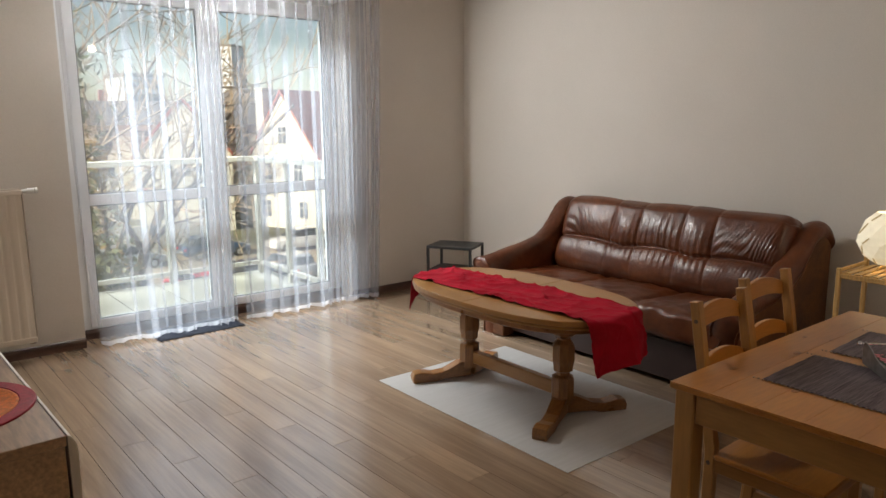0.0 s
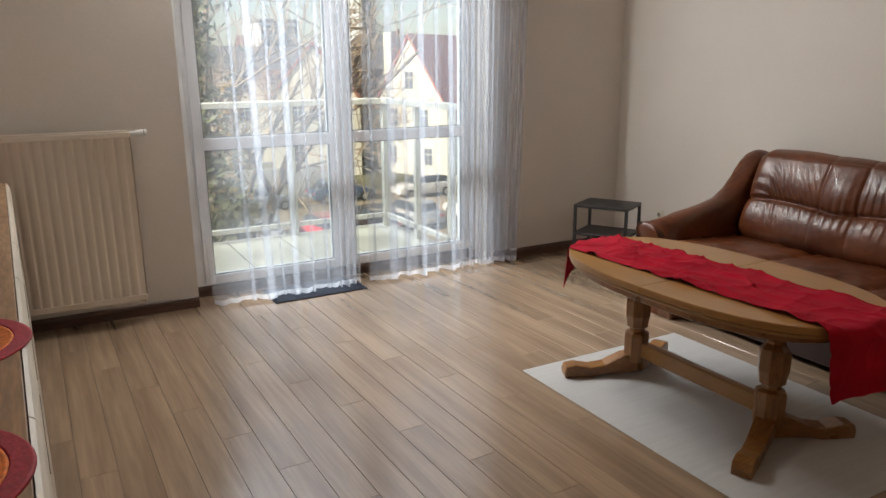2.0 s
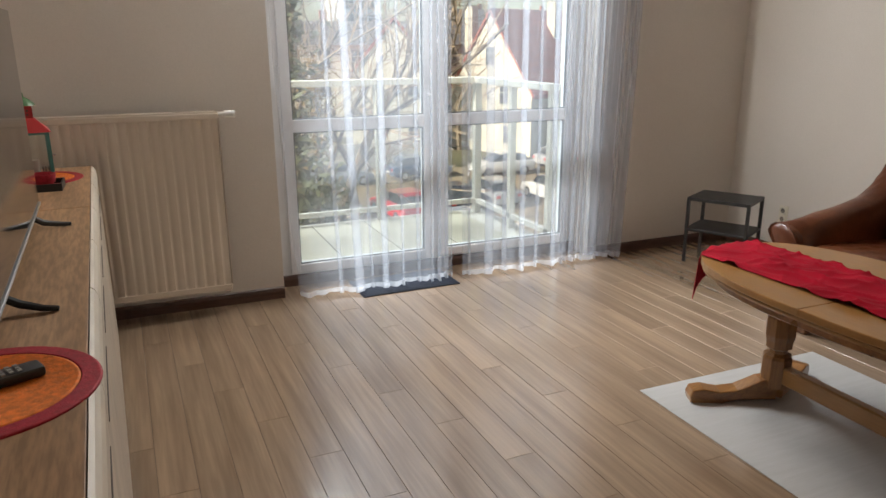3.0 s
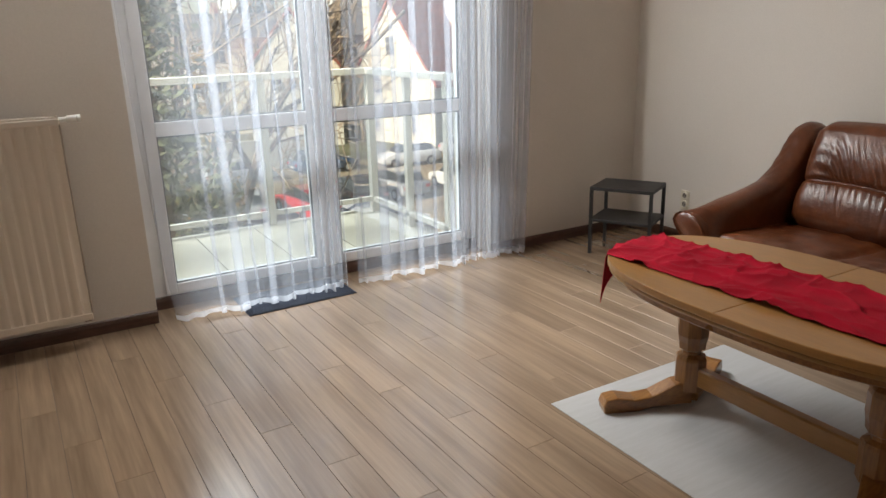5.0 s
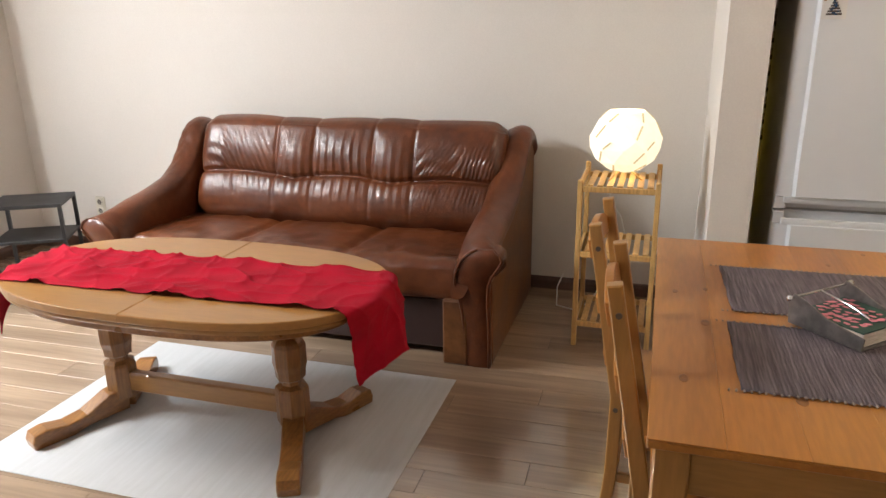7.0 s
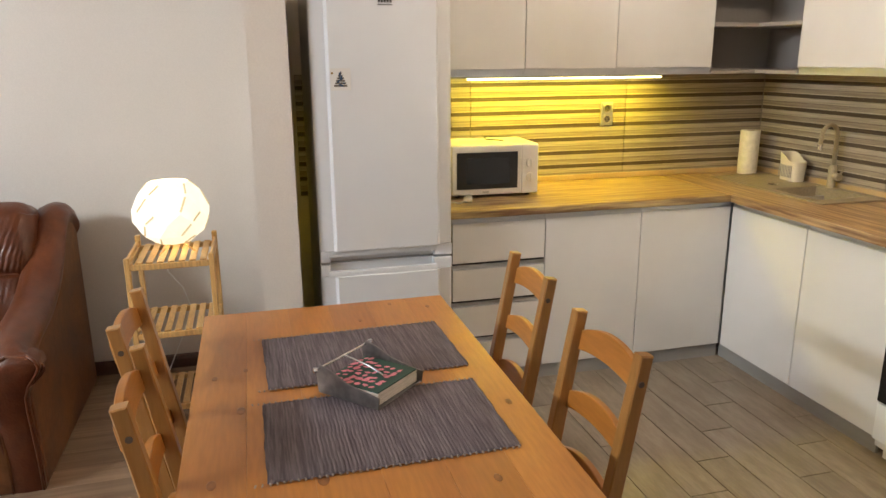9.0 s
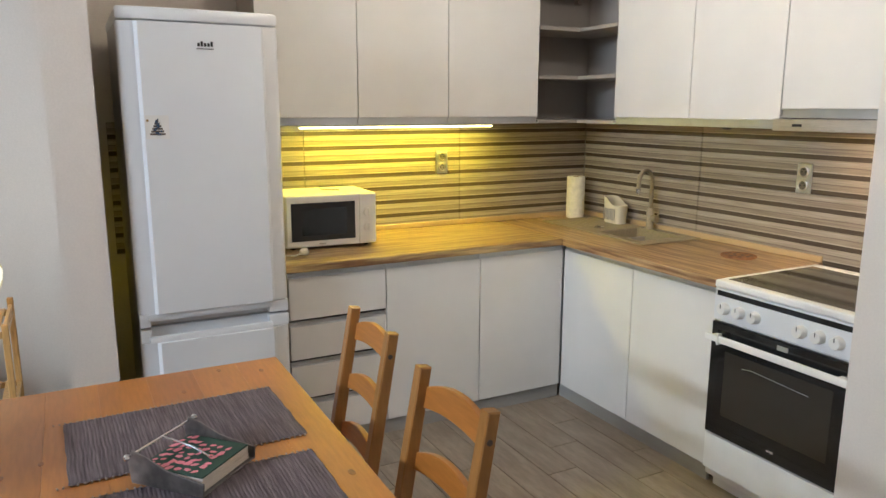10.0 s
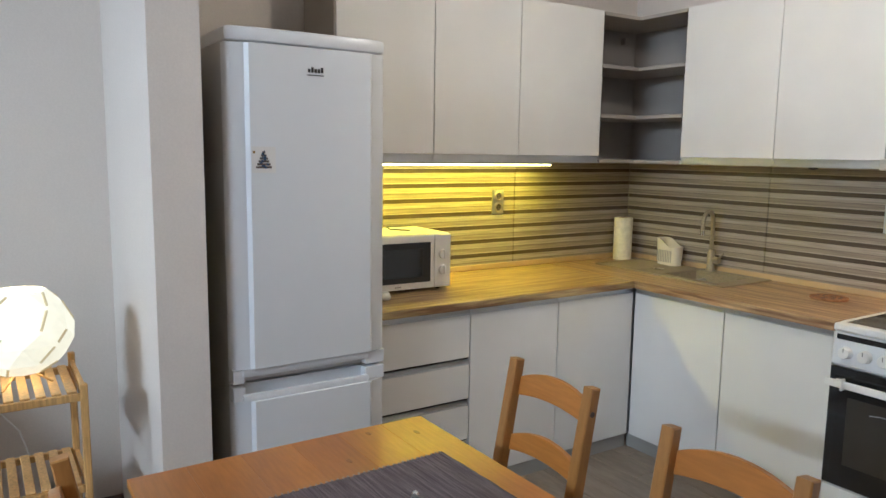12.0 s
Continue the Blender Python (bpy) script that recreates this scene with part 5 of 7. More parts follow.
def base_unit(at, w, rows, label, depth=0.56):
    """A base cabinet w wide from local x = 0, its front plane at local y = 0, facing -y."""
    u = thing("base_cabinet", label, "kitchen cabinet", at=at, group="kitchen base cabinets")
    part("body", merged(bx(0, 0.016, 0.020, depth, 0.10, WT - 0.035), bx(w - 0.016, w, 0.020, depth, 0.10, WT - 0.035), bx(0.016, w - 0.016, 0.020, depth, 0.10, 0.116), bx(0.016, w - 0.016, depth - 0.01, depth, 0.116, WT - 0.035), bx(0.016, w - 0.016, 0.022, 0.05, WT - 0.065, WT - 0.035)), M["carcass"], u)
    for z0, z1 in rows:
        front("drawer_front" if len(rows) > 1 else "door", 0, w, z0, z1, Matrix(), u)
    return u


R_X = lambda y: pose(DX, y, 0, 0, 0, -90)      # units on the fridge wall, facing -x
R_Y = lambda x: pose(x, DY, 0, 0, 0, 180)      # units on the sink wall, facing +y
top = WT - 0.066
base_unit(R_X(0.195), 0.455, [(0.075, 0.225), (0.258, 0.408), (0.441, 0.591), (0.624, top)], "white high-gloss base cabinet with four drawers under aluminium grip strips")
base_unit(R_X(-0.26), 0.50, [(0.075, top)], "white high-gloss base cabinet with one door, beside the drawers")
base_unit(R_X(-0.76), 0.50, [(0.075, top)], "white high-gloss corner base cabinet with one door")
base_unit(R_Y(3.812), 0.515, [(0.075, top)], "white high-gloss base cabinet under the sink, with one door")
base_unit(R_Y(3.297), 0.485, [(0.075, top)], "white high-gloss base cabinet between sink and cooker, with one door")
solid("plinth", merged(bx(DX + 0.016, DX + 0.030, DY + 0.0, 0.195, 0, 0.073), bx(2.812, DX + 0.016, DY - 0.030, DY - 0.016, 0, 0.073)), M["plinth"], "grey plinth strip under the base cabinets", "plinth")
solid("corner_filler", bx(DX + 0.002, DX + 0.020, DY - 0.020, DY - 0.002, 0.075, WT - 0.036), M["alu"], "narrow grey corner strip between the two cabinet runs", "cabinet trim")


def worktop():
    w = thing("worktop", "L-shaped striped zebrano-laminate worktop with a joint at the corner", "worktop")
    x0, y0 = DX - 0.030, DY + 0.030
    part("slab", bx(x0, XE, y0 - 0.0, 0.215, WT - 0.036, WT, 0.005, 2), M["worktop"], w)
    sx0, sx1, sy0, sy1 = 3.515, 4.245, -1.80, -1.49
    for a, b, c, d in ((2.802, sx0, YS, y0 - 0.002), (sx0, sx1, YS, sy0), (sx0, sx1, sy1, y0 - 0.002), (sx1, XE, YS, y0 - 0.002)):
        part("slab", bx(a, b, c, d, WT - 0.036, WT), M["worktop_x"], w)
    part("wall_lip", merged(bx(XE - 0.024, XE - 0.011, YS + 0.012, 0.215, WT, WT + 0.028, 0.003), bx(2.802, XE - 0.024, YS + 0.011, YS + 0.024, WT, WT + 0.028, 0.003)), M["lip"], w)
    return w


worktop()


def sink():
    s = thing("granite_sink", "sand-coloured composite sink with a drainer, set into the worktop", "sink", at=pose(0, 0, WT))
    x0, x1, y0, y1, zt = 3.45, 4.29, -1.845, -1.455, 0.008
    bx0, bx1, by0, by1 = 3.53, 3.86, -1.79, -1.505
    part("rim", merged(bx(x0, bx0, y0, y1, 0.0005, zt, 0.003), bx(bx0, bx1, y0, by0, 0.0005, zt), bx(bx0, bx1, by1, y1, 0.0005, zt), bx(bx1, x1, y0, y1, 0.0005, zt - 0.003, 0.002)), M["sink"], s)
    part("basin", merged(bx(bx0 - 0.006, bx0, by0, by1, -0.17, 0.0), bx(bx1, bx1 + 0.006, by0, by1, -0.17, 0.0), bx(bx0 - 0.006, bx1 + 0.006, by0 - 0.006, by0, -0.17, 0.0), bx(bx0 - 0.006, bx1 + 0.006, by1, by1 + 0.006, -0.17, 0.0), bx(bx0, bx1, by0, by1, -0.176, -0.17)), M["sink"], s)
    part("drainer_ribs", merged(*[bx(4.02, 4.26, -1.80 + i * 0.036, -1.785 + i * 0.036, zt - 0.003, zt, 0.001) for i in range(9)], bx(x1 - 0.02, x1, y0, y1, zt - 0.003, zt + 0.001), bx(bx1 + 0.02, x1 - 0.02, y1 - 0.014, y1, zt - 0.003, zt + 0.001)), M["sink"], s)
    for r, th, m in ((0.028, 0.007, pose(3.955, -1.60, zt - 0.002)), (0.032, 0.004, pose(3.70, -1.64, -0.17)), (0.012, 0.003, pose(3.855, -1.62, -0.03, 0, -90))):
        part("drain_cover", moved(lathe([(r, 0), (r, th * 0.6), (r * 0.7, th), (0.0001, th)], 20), m), M["chrome"], s, smooth=True)
    return s


sink()


def tap():
    t = thing("kitchen_tap", "sand-coloured swan-neck mixer tap behind the sink", "tap", at=pose(3.80, -1.825, WT + 0.006))
    part("tap_base", lathe([(0.026, 0), (0.026, 0.006), (0.021, 0.012), (0.021, 0.10), (0.014, 0.115), (0.0001, 0.115)], 20), M["sink"], t, smooth=True)
    arc = [(0, 0, 0.10), (0, 0, 0.24)] + [(-0.0 + (0.062 - 0.062 * math.cos(a)) * -0.25, 0.062 - 0.062 * math.cos(a), 0.26 + 0.062 * math.sin(a)) for a in [radians(x) for x in range(0, 181, 15)]] + [(-0.031, 0.124, 0.225)]
    part("spout", tube(arc, 0.011, 12), M["sink"], t, smooth="all")
    part("nozzle", cyl((-0.031, 0.124, 0.228), (-0.031, 0.124, 0.200), 0.013), M["chrome"], t, smooth=True)
    part("lever", merged(cyl((-0.018, 0.0, 0.06), (-0.05, 0.0, 0.06), 0.019), cyl((-0.045, 0.0, 0.065), (-0.090, 0.02, 0.105), 0.005, seg=10)), M["sink"], t, smooth=True)


tap()
pt = thing("paper_towel_roll", "upright roll of white paper kitchen towel standing in the worktop corner", "paper towel", at=pose(4.36, -1.745, WT))
part("roll", lathe([(0.052, 0), (0.054, 0.004), (0.054, 0.246), (0.052, 0.25), (0.020, 0.25), (0.020, 0.02)], 32), M["paper"], pt, smooth=True)
part("cardboard_core", lathe([(0.0198, 0.005), (0.0198, 0.2505), (0.017, 0.2505), (0.017, 0.01)], 20), M["cork"], pt, smooth=True)


def caddy():
    c = thing("cutlery_drainer", "cream plastic slotted cutlery drainer standing behind the sink", "cutlery drainer", at=pose(4.05, -1.795, WT + 0.006, 0, 0, 176))
    out = oval(0.075, 0.045, 32, 3.0)
    bm = bmesh.new()
    lo = [bm.verts.new((x * 0.92, y * 0.92, 0)) for x, y in out]
    inner = [bm.verts.new((x * 0.86, y * 0.84, 0.004)) for x, y in out]
    hi, hi2 = [], []
    for x, y in out:
        z = 0.150 - 0.045 * (1 / (1 + math.exp(-(x) * 70))) 
        hi.append(bm.verts.new((x * 1.04, y * 1.04, z)))
        hi2.append(bm.verts.new((x * 0.98, y * 0.96, z)))
    n = len(out)
    for i in range(n):
        j = (i + 1) % n
        bm.faces.new((lo[i], lo[j], hi[j], hi[i]))
        bm.faces.new((hi[i], hi[j], hi2[j], hi2[i]))
        bm.faces.new((hi2[i], hi2[j], inner[j], inner[i]))
    bm.faces.new(lo[::-1])
    bm.faces.new(inner)
    part("cup", bm, M["cream"], c, smooth=True)
    for i in range(9):
        for s in (-1, 1):
            part("slot", bx(-0.052 + i * 0.0125, -0.047 + i * 0.0125, s * 0.0455 - 0.001, s * 0.0455 + 0.001, 0.02, 0.085), M["plinth"], c)


caddy()
tr = thing("cork_trivet", "round pierced dark cork trivet lying on the worktop near the cooker", "trivet", at=pose(3.06, -1.66, WT))
part("trivet_disc", merged(lathe([(0.075, 0), (0.078, 0.003), (0.078, 0.007), (0.075, 0.009), (0.0001, 0.009)], 28)), M["cork"], tr)
part("trivet_holes", merged(*[moved(lathe([(0.009, 0), (0.009, 0.0006)], 8), pose(0.05 * math.cos(a), 0.05 * math.sin(a), 0.009)) for a in [i * 0.785 for i in range(8)]], *[moved(lathe([(0.008, 0), (0.008, 0.0006)], 8), pose(0.024 * math.cos(a), 0.024 * math.sin(a), 0.009)) for a in [i * 1.57 for i in range(4)]]), M["slot"], tr)


def microwave():
    m = thing("microwave", "small white microwave with two round dials on the worktop", "microwave", at=pose(4.075, 0.125, WT, 0, 0, -92))
    W, D, Hh = 0.44, 0.33, 0.258
    part("casing", bx(0, W, 0.012, D, 0.012, Hh, 0.006, 2), M["white_plastic"], m)
    part("feet", merged(*[cyl((x, y, 0), (x, y, 0.012), 0.012) for x in (0.04, W - 0.04) for y in (0.05, D - 0.05)]), M["black_plastic"], m)
    d = part("door", bx(0.003, W - 0.088, 0.0, 0.012, 0.016, Hh - 0.004, 0.003), M["white_plastic"], m)
    part("door_window", bx(0.025, W - 0.108, -0.002, 0.0, 0.045, Hh - 0.035), M["black_plastic"], d)
    part("window_mesh", bx(0.075, W - 0.150, -0.0035, -0.002, 0.070, Hh - 0.062), M["screen"], d)
    part("door_badge", merged(*[bx(0.155 + i * 0.008, 0.161 + i * 0.008, -0.0015, 0.0, 0.026, 0.032) for i in range(4)]), M["plinth"], d)
    part("control_panel", bx(W - 0.086, W - 0.002, 0.0, 0.012, 0.016, Hh - 0.004, 0.003), M["white_plastic"], m)
    for z in (0.165, 0.095):
        part("dial", merged(moved(lathe([(0.022, 0), (0.021, 0.014), (0.0001, 0.014)], 24), pose(W - 0.044, 0.0, z, 90)), bx(W - 0.0465, W - 0.0415, -0.022, -0.012, z - 0.018, z + 0.018, 0.001)), M["white_plastic"], m, smooth=True)


microwave()
cb = thing("power_cable", "black mains cable lying over the top of the microwave", "cable")
part("cable", tube([(4.20, -0.18, 1.137), (4.24, -0.10, 1.141), (4.28, -0.10, 1.150), (4.34, -0.20, 1.143), (4.385, -0.29, 1.137), (4.41, -0.325, 1.10), (4.42, -0.335, 0.93)], 0.003, 6), M["black_plastic"], cb, smooth=True)
pl = thing("mains_plug", "loose white mains plug and cord lying on the worktop", "plug")
part("cord", tube([(4.06, 0.19, WT + 0.004), (4.0, 0.17, WT + 0.004), (3.955, 0.12, WT + 0.006), (3.955, 0.095, WT + 0.014)], 0.0035, 6), M["white_plastic"], pl, smooth=True)
part("plug_body", moved(lathe([(0.010, 0), (0.016, 0.012), (0.020, 0.026), (0.019, 0.034), (0.0001, 0.035)], 16), pose(3.955, 0.098, WT + 0.019, 80, 0, 8)), M["white_plastic"], pl, smooth=True)


def cooker():
    c = thing("electric_cooker", "white electric cooker with black glass hob and dark oven door", "cooker", at=pose(2.80, DY + 0.03, 0, 0, 0, 180))
    W, D, Hh = 0.60, 0.60, 0.875
    part("housing", merged(bx(0, W, 0.02, D, 0.05, Hh - 0.03, 0.003), bx(0.02, W - 0.02, 0.05, D, 0.0, 0.05)), M["white_plastic"], c)
    hob = part("hob_frame", merged(bx(0, W, -0.005, 0.045, Hh - 0.03, Hh, 0.008, 2), bx(0, 0.022, 0.045, D, Hh - 0.03, Hh, 0.003), bx(W - 0.022, W, 0.045, D, Hh - 0.03, Hh, 0.003), bx(0.022, W - 0.022, D - 0.05, D, Hh - 0.03, Hh, 0.003)), M["white_plastic"], c)
    part("hob_glass", bx(0.022, W - 0.022, 0.045, D - 0.05, Hh - 0.012, Hh - 0.001), M["screen"], hob)
    part("hob_vents", merged(*[bx(0.15 + i * 0.06, 0.19 + i * 0.06, D - 0.03, D - 0.022, Hh, Hh + 0.0006) for i in range(6)]), M["plinth"], hob)
    pan = part("control_panel", bx(0, W, 0.0, 0.02, 0.715, Hh - 0.032, 0.004), M["fridge"], c)
    part("panel_strip", bx(0.015, W - 0.008, -0.0015, 0.0, 0.815, 0.835), M["screen"], pan)
    for x in (0.055, 0.125, 0.195, 0.385, 0.455, 0.525):
        k = part("knob", moved(lathe([(0.024, 0), (0.023, 0.006), (0.021, 0.024), (0.019, 0.027), (0.0001, 0.027)], 24), pose(x, 0, 0.768, 90)), M["white_plastic"], pan, smooth=True)
        part("knob_mark", bx(x - 0.0012, x + 0.0012, -0.0282, -0.027, 0.772, 0.788), M["black_plastic"], k)
    d = part("oven_door", bx(0.002, W - 0.002, -0.004, 0.018, 0.245, 0.708, 0.003), M["screen"], c)
    part("oven_window", bx(0.075, W - 0.072, -0.0052, -0.004, 0.335, 0.600), mat("oven_inner_glass", (0.040, 0.036, 0.030), 0.10, scale=2, coat=0.4), d)
    # highlight made as a shape: a bright thread laid on the oven glass
    part("rack_gleam", merged(tube([(0.16, -0.0058, 0.555), (0.20, -0.0058, 0.562), (0.30, -0.0058, 0.556), (0.44, -0.0058, 0.548)], 0.0012, 5)), M["alu"], d)
    part("door_handle", merged(bx(0.004, W - 0.004, -0.046, -0.032, 0.640, 0.668, 0.005, 2), bx(0.03, 0.05, -0.034, -0.004, 0.644, 0.664, 0.002), bx(W - 0.05, W - 0.03, -0.034, -0.004, 0.644, 0.664, 0.002)), M["white_plastic"], d)
    part("handle_clip", bx(0.066, 0.074, -0.052, -0.026, 0.632, 0.676, 0.002), M["white_plastic"], d)
    part("door_badge", merged(bx(0.30, 0.345, -0.0052, -0.004, 0.676, 0.694)), M["alu"], d, "small silver maker's plate")
    part("lower_badge", merged(*[bx(0.295 + i * 0.006, 0.299 + i * 0.006, -0.005, -0.004, 0.278, 0.285) for i in range(5)]), M["napkin"], d)
    part("plinth_drawer", bx(0.002, W - 0.002, 0.0, 0.02, 0.085, 0.238, 0.003), M["white_plastic"], c)
    return c


cooker()


def wall_unit(at, w, label, z0=1.485, z1=2.225, depth=0.30, grip_z=None):
    u = thing("wall_cabinet", label, "kitchen cabinet", at=at, group="kitchen wall cabinets")
    part("body", merged(bx(0, w, 0.019, depth, z0 - 0.035, z1)), M["carcass"], u)
    d = part("door", bx(0.0022, w - 0.0022, 0, 0.018, z0, z1, 0.001), M["gloss"], u)
    part("grip", merged(bx(0.001, w - 0.001, 0.002, 0.018, z0 - 0.006, z0 - 0.001), bx(0.001, w - 0.001, 0.013, 0.018, z0 - 0.030, z0 - 0.006), bx(0.001, w - 0.001, 0.000, 0.018, z0 - 0.035, z0 - 0.030)), M["alu"], d)
    return u


UX, UY = 4.13, -1.555
for y, w, t in ((0.215, 0.475, "above the fridge end of the worktop"), (-0.26, 0.485, "over the light strip"), (-0.745, 0.545, "next to the open corner shelves")):
    wall_unit(pose(UX, y, 0, 0, 0, -90), w, "white high-gloss wall cabinet door " + t, depth=XE - UX)
wall_unit(pose(3.825, UY, 0, 0, 0, 180), 0.515, "white high-gloss wall cabinet over the sink", depth=UY - YS)
wall_unit(pose(3.31, UY, 0, 0, 0, 180), 0.48, "white high-gloss wall cabinet between sink and cooker hood", depth=UY - YS)
wall_unit(pose(2.83, UY, 0, 0, 0, 180), 0.62, "white high-gloss wall cabinet over the built-in cooker hood", z0=1.53, depth=UY - YS)


def corner_shelf():
    s = thing("open_corner_shelf", "open grey-beige corner shelf unit between the wall cabinets", "shelf unit")
    xa, ya = UX, UY
    ell = [(xa, -1.292), (XE - 0.012, -1.292), (XE - 0.012, YS + 0.012), (3.827, YS + 0.012), (3.827, ya), (xa, ya)]
    for i, z in enumerate((1.450, 1.685, 1.94, 2.205)):
        part("shelf", prism(ell, 0.018, pose(0, 0, z), 0.001), M["carcass"], s)
    part("back_panel", merged(bx(XE - 0.011, XE - 0.001, YS + 0.001, -1.292, 1.45, 2.223), bx(3.827, XE - 0.011, YS + 0.001, YS + 0.011, 1.45, 2.223)), M["carcass_back"], s)
    part("hanging_bracket", bx(XE - 0.05, XE - 0.012, YS + 0.10, YS + 0.14, 2.13, 2.17, 0.004), M["carcass"], s)


corner_shelf()


def hood():
    h = thing("cooker_hood", "slim built-in brushed-steel cooker hood under the wall cabinet, its lamp lit", "cooker hood", at=pose(2.83, UY + 0.03, 0, 0, 0, 180))
    part("hood_front", bx(0.0, 0.60, -0.010, 0.012, 1.445, 1.492, 0.002), M["steel"], h)
    part("hood_body", bx(0.01, 0.60, 0.012, 0.31, 1.452, 1.49, 0.002), M["steel"], h)
    part("hood_lamp", bx(0.30, 0.46, 0.20, 0.25, 1.447, 1.4515), M["hood_bulb"], h)
    part("slide_switch", bx(0.09, 0.13, -0.013, -0.010, 1.462, 1.472), M["black_plastic"], h)


hood()
led = thing("led_strip_light", "lit yellow-white light strip mounted under the wall cabinets", "strip light")
part("diffuser", bx(4.292, 4.306, -1.10, -0.02, 1.430, 1.438), M["led"], led)
part("profile", merged(bx(4.286, 4.312, -1.105, -0.015, 1.438, 1.450)), M["alu"], led)
puck = thing("small_cabinet_lamp", "small unlit dark round lamp under the wall cabinet over the sink", "light fitting", at=pose(3.18, -1.66, 1.438))
part("lamp_body", lathe([(0.012, 0), (0.02, 0.004), (0.02, 0.012)], 16), M["black_plastic"], puck)


# ---- sideboard, television and what stands there ----
SB = Matrix.Translation((0.303, 1.59, 0)) @ pose(0, 0, 0, 0, 0, 2.25)
SBZ = 0.892


def sideboard(m, y0, y1, doors, label):
    """One unit, its front edge along local x = 0, from y0 to y1."""
    s = thing("sideboard", label, "sideboard", at=m, group="row of sideboards under the television")
    d = 0.395
    part("top_board", bx(-d, -0.020, y0 + 0.001, y1 - 0.001, SBZ - 0.022, SBZ, 0.0015), M["side_top"], s)
    part("body", merged(bx(-d, -0.024, y0 + 0.001, y0 + 0.019, 0.0, SBZ - 0.022), bx(-d, -0.024, y1 - 0.019, y1 - 0.001, 0.0, SBZ - 0.022), bx(-d, -0.024, y0 + 0.019, y1 - 0.019, 0.05, 0.068), bx(-d, -d + 0.008, y0 + 0.019, y1 - 0.019, 0.068, SBZ - 0.022)), M["side_top"], s)
    n = doors
    w = (y1 - y0) / n
    for i in range(n):
        a, b = y0 + i * w + 0.0025, y0 + (i + 1) * w - 0.0025
        prof = [(-0.018, 0.03), (0.0, 0.03), (0.0, SBZ - 0.050), (-0.003, SBZ - 0.024), (-0.010, SBZ - 0.008), (-0.018, SBZ - 0.002)]
        dr = part("door", prism(prof, b - a, Matrix.Translation((0, b, 0)) @ XZ, 0.001), M["side_front"], s)
        part("door_edge", prism([(0.0012, SBZ - 0.060), (0.0012, SBZ - 0.050), (-0.0018, SBZ - 0.0225), (-0.009, SBZ - 0.0065), (-0.017, SBZ - 0.0005), (-0.017, SBZ - 0.004), (-0.004, SBZ - 0.03)], b - a - 0.001, Matrix.Translation((0, b - 0.0005, 0)) @ XZ), M["side_edge"], dr)
        pts = [(a + 0.05 + 0.0 + (b - a - 0.10) * t, SBZ - 0.135 + 0.010 * math.sin(math.pi * t)) for t in [k / 10 for k in range(11)]]
        pts += [(y, z - 0.016 * math.sin(math.pi * (k + 0.5) / 11) - 0.003) for k, (y, z) in enumerate(pts[::-1])]
        part("handle_slot", prism(pts, 0.0015, Matrix.Translation((0.0, 0, 0)) @ YZ), M["slot"], dr)
    return s


sideboard(SB, 0.0, 0.93, 2, "pale ash-laminate sideboard unit with rounded front edges, two doors")
sideboard(SB, 0.93, 2.41, 3, "long pale ash-laminate sideboard unit with slotted doors, under the television")
sideboard(SB, 2.41, 3.40, 2, "pale ash-laminate sideboard unit standing before the radiator")


def television():
    t = thing("television", "flat black television with silver lower bezel on two splayed feet", "television", at=pose(0.087, 2.69, SBZ, 0, 0, 2.0))
    W, Hh, z0 = 1.19, 0.62, 0.045
    part("tv_body", bx(-0.045, -0.004, 0, W, z0, z0 + Hh, 0.006), M["black_plastic"], t)
    part("screen", bx(-0.004, 0.0, 0.004, W - 0.004, z0 + 0.012, z0 + Hh - 0.004), M["screen"], t)
    part("lower_bezel", bx(-0.005, 0.004, 0.0, W, z0, z0 + 0.010, 0.001), M["alu"], t)
    for y in (0.19, W - 0.19):
        part("foot", merged(tube([(-0.02, y, z0), (0.02, y, 0.02), (0.065, y + 0.015 * (1 if y > 0.5 else -1), 0.009), (0.095, y + 0.02 * (1 if y > 0.5 else -1), 0.006)], 0.008, 8, [0.010, 0.010, 0.008, 0.006]), tube([(-0.02, y, z0), (-0.06, y, 0.02), (-0.13, y, 0.006)], 0.008, 8, [0.010, 0.009, 0.006])), M["black"], t, smooth=True)


television()


def round_mat(at, label):
    m = thing("round_placemat", label, "placemat", at=at, group="round placemats on the sideboards")
    prof = [(0.0001, 0.003)]
    for i in range(22):
        r = 0.008 + i * 0.0068
        prof += [(r - 0.0018, 0.0048), (r + 0.0034, 0.0030)]
    part("orange_coil", lathe([(0.1550, 0.0)] + [(p[0], p[1]) for p in prof[::-1]], 48), M["orange"], m, smooth="all")
    rim = [(0.1555, 0.0), (0.1555, 0.003)]
    for i in range(5):
        r = 0.158 + i * 0.0068
        rim += [(r, 0.0048), (r + 0.0034, 0.003)]
    rim += [(0.190, 0.0)]
    part("crimson_rim", lathe(rim, 48), M["magenta"], m, smooth="all")
    return m


round_mat(pose(0.09, 1.89, SBZ), "bare round coiled orange placemat with a crimson rim")
round_mat(pose(0.084, 2.48, SBZ), "round orange placemat with a crimson rim, under a remote control")
round_mat(pose(-0.055, 4.68, SBZ), "round orange placemat with a crimson rim, under a tin lantern")


